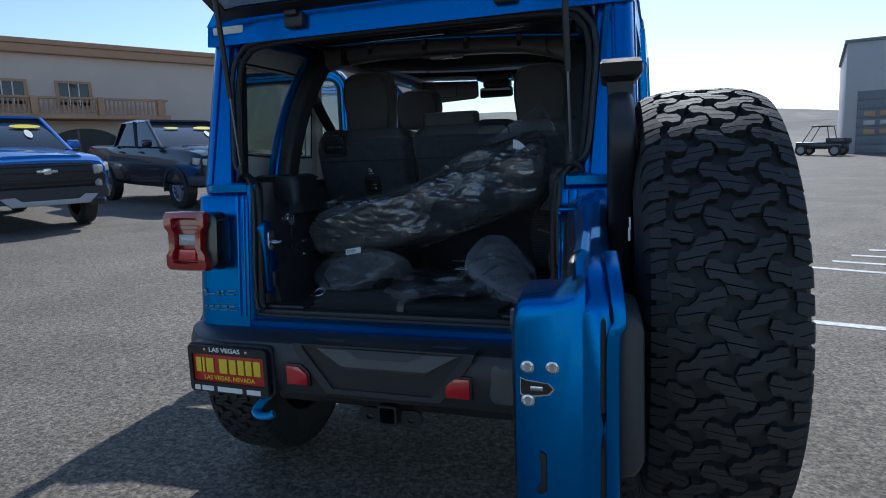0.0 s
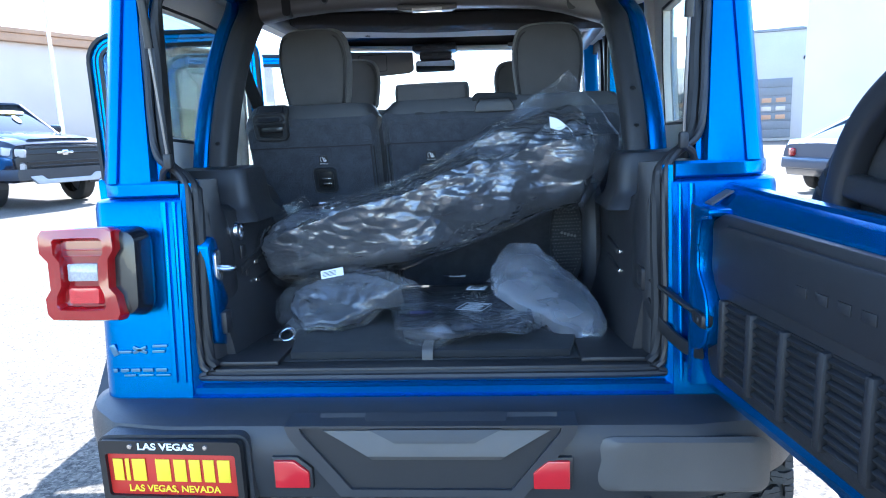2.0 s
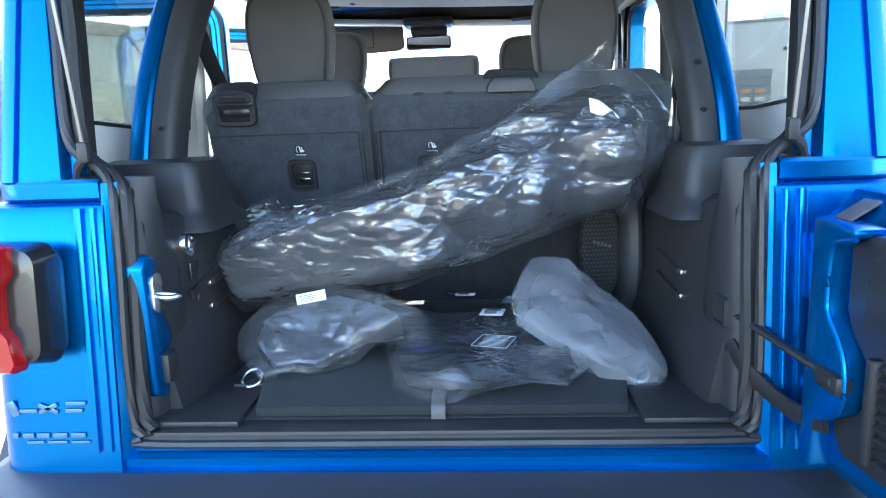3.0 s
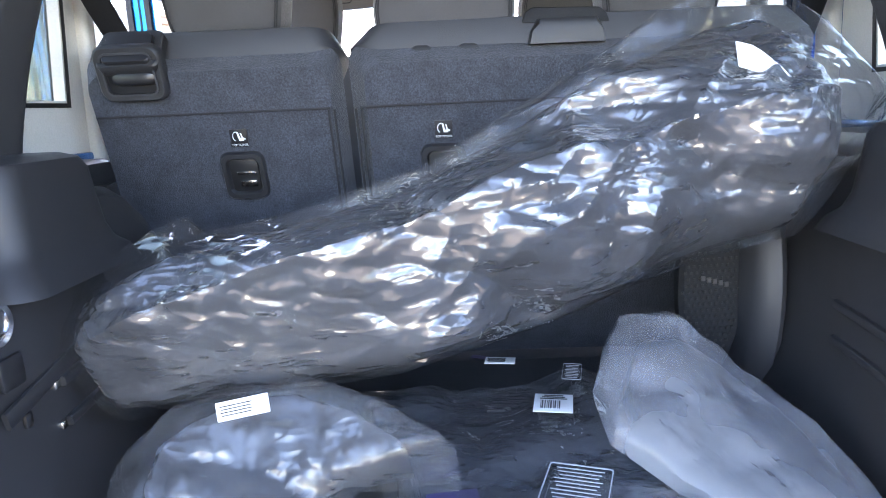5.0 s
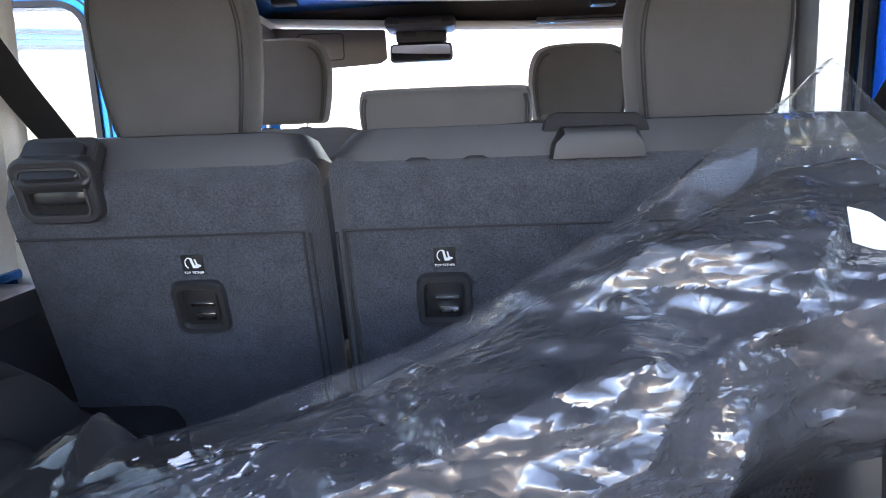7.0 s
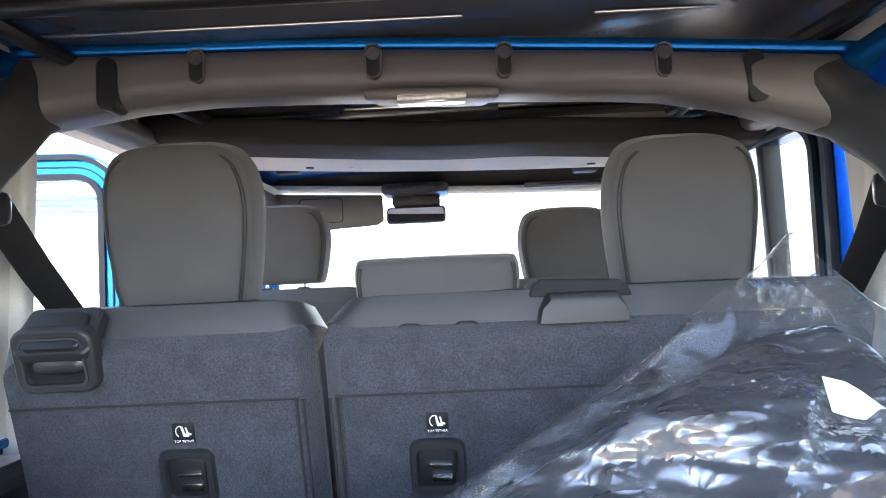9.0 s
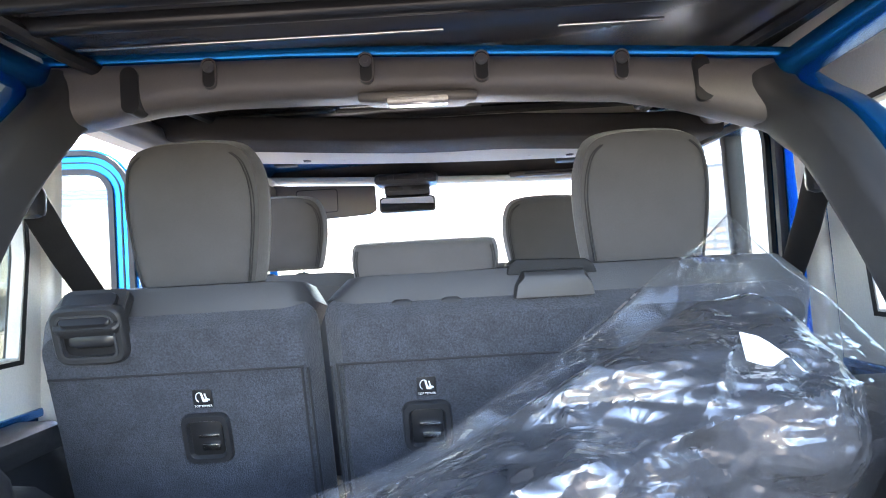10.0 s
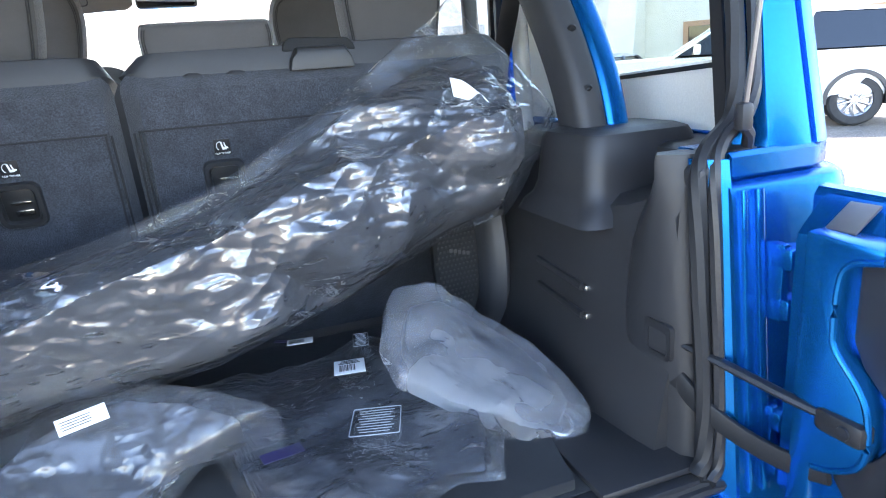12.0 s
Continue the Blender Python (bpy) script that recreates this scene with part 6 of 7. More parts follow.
def cabin_front():
    bm = mb()
    box(bm, (0, 2.15, 1.16), (1.40, 0.42, 0.26), 0.05)
    box(bm, (0, 1.75, 0.98), (0.24, 0.9, 0.22), 0.04)
    part("dashboard", bm, TRIM, suv)
    bm = mb()
    m = Matrix.Translation((-0.36, 1.86, 1.27)) @ pose(0, 0, 0, 65, 0, 0)
    tube(bm, [m @ Vector((0.185 * math.cos(a), 0.185 * math.sin(a), 0)) for a in [2 * math.pi * i / 28 for i in range(28)]], 0.015, 8, True)
    box(bm, (0, 0, -0.01), (0.34, 0.05, 0.03), 0.012, m)
    box(bm, (0, 0, -0.02), (0.13, 0.12, 0.05), 0.02, m)
    part("steering_wheel", bm, TRIM, suv)
    for s in (-1, 1):
        bm = mb()
        sweep(bm, [(s * 0.74, 2.42, 1.20), (s * 0.665, 2.05, 1.81)], rrect(0.07, 0.05, 0.015, 4))
        part("windshield_pillar", bm, PAINT_IN, suv)
        bm = mb()
        prism(bm, [(-0.64, 1.775), (-0.235, 1.755), (-0.232, 1.665), (-0.255, 1.65), (-0.50, 1.638), (-0.62, 1.66)] if s < 0 else [(0.25, 1.775), (0.60, 1.775), (0.60, 1.755), (0.25, 1.755)], "xz", 1.985, 2.003, 0.006)
        v = part("sun_visor", bm, PAD, suv)
        bm = mb()
        ring_prism(bm, rrect(0.15, 0.085, 0.012, 5, -0.445 if s < 0 else 0.40, 1.708 if s < 0 else 1.765), rrect(0.144, 0.079, 0.010, 5, -0.445 if s < 0 else 0.40, 1.708 if s < 0 else 1.765), "xz", 1.982, 1.986) if s < 0 else box(bm, (0.43, 1.984, 1.765), (0.25, 0.003, 0.004))
        part("visor_line", bm, STITCH, v)
    bm = mb()
    box(bm, (-0.12, 2.0, 1.766), (0.225, 0.14, 0.040), 0.016)
    box(bm, (-0.12, 2.02, 1.732), (0.165, 0.08, 0.045), 0.012)
    con = part("overhead_console", bm, BUMPER, suv)
    for x, z, w, h in ((-0.12, 1.770, 0.085, 0.018), (-0.20, 1.768, 0.03, 0.016), (-0.04, 1.768, 0.03, 0.016), (-0.16, 1.735, 0.05, 0.014), (-0.08, 1.735, 0.05, 0.014)):
        bm = mb()
        box(bm, (x, 1.929 if z > 1.75 else 1.979, z), (w, 0.004, h), 0.0015)
        part("switch", bm, BLACK, con)
    bm = mb()
    box(bm, (-0.122, 1.995, 1.680), (0.205, 0.03, 0.060), 0.014)
    box(bm, (-0.125, 2.03, 1.71), (0.03, 0.06, 0.04), 0.008)
    r = part("rear_view_mirror", bm, BLACK, suv)
    bm = mb()
    prism(bm, rrect(0.188, 0.046, 0.012, 4, -0.122, 1.680), "xz", 1.976, 1.980)
    part("mirror_glass", bm, MIRRORGLASS, r)
    bm = mb()
    for e in (0.0, 0.004):
        add_mesh(bm, [(-0.70, 2.43 + e, 1.22), (0.70, 2.43 + e, 1.22), (0.63, 2.075 + e, 1.79), (-0.63, 2.075 + e, 1.79)], [(0, 1, 2, 3)])
    g = part("windshield", bm, GLASS, suv)
    g.visible_shadow = False
    bm = mb()
    box(bm, (0, 3.1, 1.02), (1.36, 1.3, 0.30), 0.08)
    part("bonnet", bm, PAINT, suv)
    bm = mb()
    box(bm, (0, 1.6, 0.70), (1.5, 1.9, 0.05), 0.01)
    part("cabin_floor", bm, CARPET, suv)


cabin_front()


# ---- sport bar ----
def sport_bar():
    ends = [(-0.600, 0.706, 1.690, 1.790), (-0.53, 0.722, 1.704, 1.794), (-0.45, 0.732, 1.720, 1.796), (-0.34, 0.740, 1.729, 1.797), (-0.22, 0.743, 1.728, 1.796), (-0.07, 0.745, 1.724, 1.790),
            (0.08, 0.745, 1.718, 1.782), (0.20, 0.742, 1.712, 1.774), (0.30, 0.738, 1.704, 1.766), (0.39, 0.730, 1.684, 1.757), (0.46, 0.722, 1.660, 1.749), (0.535, 0.706, 1.632, 1.738)]
    bm = mb()
    loft(bm, [[(x, y, z) for y, z in rrect(0.088, z1 - z0, 0.026, 6, yc, (z0 + z1) / 2)] for x, yc, z0, z1 in ends])
    b = part("sport_bar", bm, PAD, suv, "padded black cross bar with bolts")
    bm = mb()
    loft(bm, [[(x * 1.04, y, z) for y, z in rrect(0.075, 0.016, 0.005, 3, yc - 0.006, z1 + 0.003)] for x, yc, z0, z1 in ends])
    part("bar_top", bm, PAINT, b)
    for x, z in ((-0.347, 1.779), (-0.103, 1.774), (0.077, 1.767), (0.294, 1.756)):
        bm = mb()
        prism(bm, rrect(0.019, 0.044, 0.009, 6, x, z - 0.010), "xz", 0.6915, 0.72)
        h = part("bolt_slot", bm, BLACK, b)
        bm = mb()
        ring_prism(bm, rrect(0.023, 0.048, 0.011, 6, x, z - 0.010), rrect(0.019, 0.044, 0.009, 6, x, z - 0.010), "xz", 0.6895, 0.71)
        part("slot_rim", bm, PAD, h)
        bm = mb()
        lathe(bm, [(0.0, 0), (0.004, 0.0), (0.004, 0.003), (0.009, 0.003), (0.011, 0.010)], 12, Matrix.Translation((x, 0.686, z)) @ pose(0, 0, 0, 0, 0, 90))
        part("bolt", bm, STRUT, h)
    for x, z, lean in ((-0.468, 1.748, 0), (0.414, 1.716, -6)):
        bm = mb()
        prism(bm, rrect(0.028, 0.072, 0.0135, 6), "xz", 0.684, 0.72, 0, pose(x, 0, z, 0, lean, 0))
        part("pad_notch", bm, BLACK, b)
    bm = mb()
    sweep(bm, spline([(-0.105, 0.718, 1.720), (-0.08, 0.708, 1.716), (-0.025, 0.705, 1.713), (0.03, 0.708, 1.712), (0.055, 0.718, 1.714)], 4), rrect(0.055, 0.016, 0.007, 4))
    d = part("dome_lamp", bm, PAD, b)
    bm = mb()
    box(bm, (-0.025, 0.694, 1.707), (0.095, 0.034, 0.010), 0.004)
    part("lens", bm, CLEARLENS, d)
    for s in (-1, 1):
        x0 = 0.540 if s > 0 else 0.586
        x1, z1 = (0.525, 1.690) if s > 0 else (0.59, 1.742)
        dz = 0.0 if s > 0 else 0.03
        path = spline([(s * (x1 - 0.005), 0.708, z1), (s * (x0 - 0.006), 0.660, z1 - 0.045), (s * (x0 - 0.004), 0.585, 1.595 + dz), (s * (x0 - 0.003), 0.505, 1.500 + dz), (s * x0, 0.440, 1.405 + dz * 0.5), (s * (x0 + 0.002), 0.395, 1.32), (s * (x0 + 0.004), 0.372, 1.245)], 7)
        bm = mb()
        sweep(bm, path, rrect(0.056, 0.086, 0.018, 5), up=(0, 1, 0), scales=[1.25, 1.22, 1.18, 1.12, 1.06] + [1.0] * (len(path) - 5))
        p = part("bar_leg", bm, LEGPAD, b)
        bm = mb()
        sweep(bm, [(q.x + s * 0.050, q.y + 0.004, q.z + 0.006) for q in path], rrect(0.050, 0.078, 0.016, 5), up=(0, 1, 0))
        part("painted_tube", bm, PAINT, p)
        for y, z in ((0.353, 1.322), (0.400, 1.420)):
            bm = mb()
            lathe(bm, [(0.0, 0.002), (0.003, 0.002), (0.004, 0.0), (0.007, 0.0), (0.0085, -0.004)], 12, Matrix.Translation((s * x0, y - 0.003, z)) @ pose(0, 0, 0, 0, 26, -90))
            part("bolt", bm, BLACK, p)
        # fore and aft bars under the roof edge
        bm = mb()
        sweep(bm, [(s * (x1 + 0.02), 0.71, z1 + 0.02), (s * 0.60, 1.2, 1.755), (s * 0.62, 2.0, 1.745)], rrect(0.06, 0.05, 0.02, 4))
        part("side_bar", bm, PAD, b)
        bm = mb()
        sweep(bm, [(s * (x1 + 0.02), 0.69, z1 + 0.03), (s * 0.60, 0.42, 1.765), (s * 0.61, 0.20, 1.765)], rrect(0.06, 0.04, 0.015, 4))
        part("rear_bar", bm, PAINT, b)
        # shoulder belt
        a = Vector((s * (x0 + 0.052), 0.695, 1.555 + dz))
        e = Vector((s * 0.662, 0.915, 1.424))
        bm = mb()
        box(bm, a, (0.05, 0.03, 0.05), 0.012)
        belt = part("belt_guide", bm, TRIM_GLOSS, suv)
        bm = mb()
        sweep(bm, [a + Vector((0, 0.01, 0)), a.lerp(e, 0.5), e, (s * 0.685, 1.0, 1.36)], rrect(0.048, 0.004, 0.0018, 3), up=(s * 0.9, 0.3, 0.5))
        part("belt_webbing", bm, SEAL, belt)


sport_bar()


# ---- doors ----
def door_frame(name, m, w, z0, z1, label, glass=True, opened=False):
    """A door: u along its length, z up, with an upper window frame."""
    bm = mb()
    box(bm, (w / 2, 0, (z0 + 1.20) / 2), (w, 0.09, 1.20 - z0), 0.02, m)
    d = part(name, bm, PAINT, suv, label)
    def outline(e):
        """The frame's outline, set in by e, with rounded upper corners."""
        r, x0, x1, top = max(0.13 - e, 0.04), 0.02 + e, w - 0.02 - e, z1 - e
        pts = [(x0, 1.19 + e * 0.2), (x1, 1.19 + e * 0.2)]
        for cx, a0 in ((x1 - r, 0.0), (x0 + r, 90.0)):
            pts += [(cx + r * math.cos(math.radians(a0 + 15 * i)), top - r + r * math.sin(math.radians(a0 + 15 * i))) for i in range(7)]
        return pts

    inner = outline(0.072)
    bm = mb()
    ring_prism(bm, outline(0.0), inner, "xz", -0.02, 0.03, m)
    part("window_frame", bm, PAINT, d)
    for e0, e1, d1 in (((0.006, 0.020, 0.046), (0.036, 0.040, 0.034), (0.056, 0.071, 0.040)) if opened else ((0.006, 0.071, 0.045),)):
        bm = mb()
        ring_prism(bm, outline(e0), outline(e1), "xz", 0.0305, d1, m)
        part("frame_seal", bm, SEAL, d)
    bm = mb()
    for e in (0.0, 0.004):
        add_mesh(bm, [m @ Vector((x, e, z)) for x, z in inner], [tuple(range(len(inner)))])
    g = part("pane", bm, GLASS if glass else GLASS_TINT, d)
    g.visible_shadow = False
    bm = mb()
    box(bm, (0.5 * w, 0, 1.0), (w - 0.1, 0.11, 0.25), 0.03, m)
    part("door_trim", bm, TRIM, d)
    return d


def window_divider(y):
    bm = mb()
    sweep(bm, [(0.742, y, 1.20), (0.728, y, 1.73)], rrect(0.03, 0.045, 0.006, 3))
    part("window_divider", bm, SEAL, suv)


window_divider(1.29)
# shut doors on the far side, open ones on the driver's side
door_frame("rear_door", Matrix.Translation((0.735, 0.985, 0)) @ pose(0, 0, 0, 0, 0, 90), 0.80, 0.72, 1.800, "closed blue rear door", True, True)
door_frame("front_door", Matrix.Translation((0.73, 1.80, 0)) @ pose(0, 0, 0, 0, 0, 90), 0.72, 0.72, 1.775, "closed blue front door", True)
door_frame("rear_door", Matrix.Translation((-0.845, 1.53, 0)) @ pose(0, 0, 0, 0, 0, 187), 0.80, 0.72, 1.835, "blue rear door standing open", True, True)
door_frame("front_door", Matrix.Translation((-0.88, 2.45, 0)) @ pose(0, 0, 0, 0, 0, 205), 0.85, 0.72, 1.83, "blue front door standing open", True, True)


def body_pillars():
    for s in (-1, 1):
        for y, w in ((0.935 if s > 0 else 0.865, 0.06 if s > 0 else 0.04), (1.79, 0.05)):
            bm = mb()
            sweep(bm, [(s * 0.760, y, 1.2), (s * 0.735, y, 1.78)], rrect(w, 0.05, 0.012, 4))
            part("body_pillar", bm, PAINT, suv)
            bm = mb()
            sweep(bm, [(s * 0.727, y, 1.18), (s * 0.702, y, 1.78)], rrect(w * 0.9, 0.03, 0.010, 4))
            part("pillar_trim", bm, PAD if y > 1.5 else CREAM, suv)
        bm = mb()
        box(bm, (s * 0.73, 1.5, 1.80), (0.05, 1.2, 0.05), 0.015)
        part("roof_side", bm, PAINT, suv)


body_pillars()


# ---- wrapped parts on the load floor ----
class Folds:
    """Creased relief over an x-z field: taut sheets that meet in sharp creases, wide ones first, then finer layers in patches."""

    def __init__(self, lo, hi, step, slope, seed, stretch=1.0):
        rng = np.random.default_rng(seed)
        self.layers = []
        for k, (f, amp, sign) in enumerate(((2.4, 0.8, 1), (1.0, 0.95, -1), (0.46, 0.6, 1), (0.2, 0.6, -1))):
            d = step * f
            n = int(max(6, (hi[0] - lo[0] + 2 * d) * (hi[1] - lo[1] + 2 * d) / (d * d * stretch)))
            self.layers.append(dict(
                d=d, amp=amp * sign, slope=slope, stretch=stretch, turn=rng.uniform(-0.45, 0.45),
                wx=rng.uniform(0, 6.28, (4, 3)), wz=rng.uniform(0, 6.28, (4, 3)), wp=rng.uniform(0, 6.28, (4, 3)), patched=k > 0, step=step,
                sx=rng.uniform(lo[0] - d, hi[0] + d, n), sz=rng.uniform(lo[1] - d, hi[1] + d, n), h=rng.uniform(-0.5, 0.5, n) * d * slope,
                ga=rng.uniform(0, 6.28, n), gm=rng.uniform(0.2, 0.7, n) * slope))
        gx, gz_ = np.meshgrid(np.linspace(lo[0], hi[0], 40), np.linspace(lo[1], hi[1], 20))
        self.mean = 0.0
        self.mean = self.at(gx.ravel(), gz_.ravel()).mean()

    @staticmethod
    def waves(x, z, scale, p):
        return sum(np.sin((0.6 + 0.12 * p[i][1]) / scale * (x * math.cos(p[i][0]) + z * math.sin(p[i][0])) + p[i][2]) for i in range(4)) / 4

    def at(self, x, z):
        out = np.zeros(len(x))
        for q in self.layers:
            d = q["d"]
            wx, wz = x + 0.5 * d * self.waves(x, z, d * 0.55, q["wx"]), z + 0.35 * d * self.waves(x, z, d * 0.55, q["wz"])
            ct, st = math.cos(q["turn"]), math.sin(q["turn"])
            best = np.full(len(x), 1e9)
            for a in range(len(q["sx"])):
                ex, ez = wx - q["sx"][a], wz - q["sz"][a]
                dx, dz = (ex * ct + ez * st) / q["stretch"], ez * ct - ex * st
                best = np.minimum(best, q["h"][a] + q["gm"][a] * (dx * math.cos(q["ga"][a]) + dz * math.sin(q["ga"][a])) + q["slope"] * np.sqrt(dx * dx + dz * dz + (0.01 * d) ** 2))
            patch = np.clip(0.5 + 1.3 * self.waves(x, z, q["step"] * 1.1, q["wp"]), 0.18, 1.0) if q["patched"] else 1.0
            out += q["amp"] * best * patch
        return out - self.mean


def film_bag(name, upper, lower, front, back, m, step, slope, seed, mat, label, core, core_mat, core_fit=0.9, core_line=None, stretch=1.0, cell=0.006, p=3.0, gap=0.006):
    """A film sleeve swollen over its contents, which carry the same folds a few millimetres further in."""
    hi = lambda x: np.interp(x, [q[0] for q in upper], [q[1] for q in upper])
    lo = lambda x: np.interp(x, [q[0] for q in lower], [q[1] for q in lower])
    x0, x1 = upper[0][0], upper[-1][0]
    z0, z1 = min(z for _, z in lower), max(z for _, z in upper)
    folds = {side: Folds((x0, z0), (x1, z1), step, slope, seed + (50 if side > 0 else 0), stretch) for side in (-1, 1)}

    def depth(x, z, full):
        v = np.clip((z - lo(x)) / np.maximum(hi(x) - lo(x), 1e-4), 0, 1)
        u = np.clip((x - x0) / (x1 - x0), 0, 1)
        return full * np.maximum(0, 1 - np.abs(2 * v - 1) ** p) ** (1 / p) * np.maximum(0, 1 - np.abs(2 * u - 1) ** 7) ** 0.2

    def skin(top, bottom, inset, smooth_edge, cell):
        a, b = top[0][0], top[-1][0]
        nx, nt = int((b - a) / cell), int((max(q[1] for q in top) - min(q[1] for q in bottom)) / cell)
        t_ = lambda x: np.interp(x, [q[0] for q in top], [q[1] for q in top])
        b_ = lambda x: np.interp(x, [q[0] for q in bottom], [q[1] for q in bottom])
        rng = np.random.default_rng(seed)
        bm, edge = mb(), {}
        for side, full in ((-1, front), (1, back)):
            u, v = np.meshgrid(np.linspace(0, 1, nx + 1), np.linspace(0, 1, nt + 1), indexing="ij")
            rim = (u == 0) | (u == 1) | (v == 0) | (v == 1)
            u = np.where(rim, u, u + 0.4 * rng.uniform(-0.5, 0.5, u.shape) / nx)
            v = np.where(rim, v, v + 0.4 * rng.uniform(-0.5, 0.5, v.shape) / nt)
            x = a + (b - a) * u
            z = b_(x) + (t_(x) - b_(x)) * v
            fx, fz = x.ravel(), z.ravel()
            d = depth(fx, fz, full)
            f = np.maximum(folds[side].at(fx, fz) * (0.4 + 0.6 * np.clip(np.minimum(fx - x0, x1 - fx) / 0.13, 0, 1)), -0.7 * d)
            if smooth_edge:
                k = (np.maximum(0, 1 - np.abs(2 * v - 1) ** 14) ** 0.4 * np.maximum(0, 1 - np.abs(2 * u - 1) ** 40) ** 0.4).ravel()
                y = side * np.maximum(d + f - inset, 0.002) * k
            else:
                y = side * (d + f * np.where(rim, 0.3, 1.0).ravel())
            g = [[bm.verts.new(m @ Vector((x[i, j], y[i * (nt + 1) + j], z[i, j]))) for j in range(nt + 1)] for i in range(nx + 1)]
            flip = rng.random((nx, nt)) < 0.5
            for i in range(nx):
                for j in range(nt):
                    q = (g[i][j], g[i + 1][j], g[i + 1][j + 1], g[i][j + 1])
                    for t in ((q[0], q[1], q[2]), (q[0], q[2], q[3])) if flip[i, j] else ((q[0], q[1], q[3]), (q[1], q[2], q[3])):
                        bm.faces.new(t)
            edge[side] = [g[i][0] for i in range(nx + 1)] + [g[nx][j] for j in range(1, nt + 1)] + [g[i][nt] for i in range(nx - 1, -1, -1)] + [g[0][j] for j in range(nt - 1, 0, -1)]
        k = len(edge[1])
        for i in range(k):
            bm.faces.new((edge[-1][i], edge[-1][(i + 1) % k], edge[1][(i + 1) % k], edge[1][i]))
        return bm

    if core_line:
        c_top, c_low = core_line
    else:
        ring = upper + lower[-2:0:-1]
        cx, cz = sum(q[0] for q in ring) / len(ring), sum(q[1] for q in ring) / len(ring)
        c_top, c_low = ([(cx + (x - cx) * core_fit, cz + (z - cz) * core_fit) for x, z in line] for line in (upper, lower))
    root = empty(name, label, "wrapped part")
    part(core, skin(c_top, c_low, gap, True, cell), core_mat, root, "", 26)
    part("plastic_wrap", skin(upper, lower, 0.0, False, cell), mat, root, "crumpled clear plastic film" if mat is not FILM_MILK else "frosted plastic film", 24)
    return root


def frame_of(c, e1, nrm):
    """Local x along e1, local y along the normal that points away from the viewer."""
    x = Vector(e1).normalized()
    y = Vector(nrm)
    y = (y - x * y.dot(x)).normalized()
    z = x.cross(y)
    return Matrix.Translation(c) @ Matrix((x, y, z)).transposed().to_4x4()


LONG = frame_of((-0.05, 0.45, 1.13), (1.0, 0.14, 0.34), (0.0, 0.93, -0.33))
long_bag = film_bag("wrapped_long_panel",
                    [(-0.484, 0.03), (-0.478, 0.08), (-0.446, 0.119), (-0.378, 0.130), (-0.341, 0.146), (-0.302, 0.152), (-0.284, 0.113), (-0.20, 0.102), (-0.09, 0.099), (0.03, 0.096), (0.15, 0.118), (0.25, 0.136), (0.343, 0.156), (0.42, 0.180), (0.50, 0.196), (0.552, 0.217), (0.568, 0.10), (0.576, 0.0), (0.588, -0.078)],
                    [(-0.484, 0.03), (-0.478, -0.029), (-0.456, -0.080), (-0.338, -0.096), (-0.227, -0.128), (-0.107, -0.155), (0.092, -0.166), (0.314, -0.163), (0.44, -0.182), (0.515, -0.130), (0.555, -0.108), (0.588, -0.078)],
                    0.085, 0.045, LONG, 0.105, 0.90, 33, FILM, "long dark panel wrapped in crumpled clear plastic leaning on the seat", "panel", CLINGFILM,
                    core_line=([(-0.462, 0.0), (-0.452, 0.05), (-0.424, 0.078), (-0.315, 0.088), (-0.098, 0.072), (0.10, 0.083), (0.267, 0.106), (0.45, 0.124), (0.505, 0.110), (0.530, 0.05)],
                               [(-0.462, 0.0), (-0.455, -0.045), (-0.44, -0.068), (-0.236, -0.116), (-0.107, -0.145), (0.0, -0.154), (0.31, -0.154), (0.425, -0.168), (0.475, -0.125), (0.512, -0.032), (0.530, 0.05)]),
                    stretch=2.8, cell=0.0040, p=2.6)

FLAT = frame_of((0.1, 0.40, 0.838), (1, 0, 0), (0, -0.05, -1.0))
mats_bag = film_bag("wrapped_floor_mats", [(-0.31, 0.16), (-0.21, 0.205), (-0.07, 0.208), (0.05, 0.245), (0.11, 0.225), (0.165, 0.18), (0.172, 0.0), (0.18, -0.22)],
                    [(-0.31, 0.16), (-0.27, 0.06), (-0.22, -0.12), (-0.185, -0.28), (-0.02, -0.35), (0.07, -0.31), (0.13, -0.33), (0.18, -0.22)],
                    0.022, 0.012, FLAT, 0.10, 0.34, 7, FILM_SOFT, "flat black floor mats in clear plastic with printed labels", "floor_mat", CLINGFILM_DARK, 0.90, cell=0.006, p=4)

LEFT = frame_of((-0.24, 0.285, 0.878), (1, 0, 0), (0, 0.5, -0.87))
left_bag = film_bag("wrapped_small_part", [(-0.194, 0.0), (-0.19, 0.040), (-0.145, 0.092), (-0.06, 0.125), (0.02, 0.122), (0.119, 0.075), (0.168, 0.034), (0.214, -0.008)],
                    [(-0.194, 0.0), (-0.188, -0.045), (-0.13, -0.102), (-0.075, -0.088), (-0.02, -0.094), (0.04, -0.052), (0.10, -0.022), (0.15, -0.022), (0.214, -0.008)],
                    0.052, 0.03, LEFT, 0.08, 0.62, 11, FILM_SOFT, "small dark part in a puffed clear plastic bag", "part_inside", CLINGFILM_DARK, 0.76, cell=0.005, p=2.4)

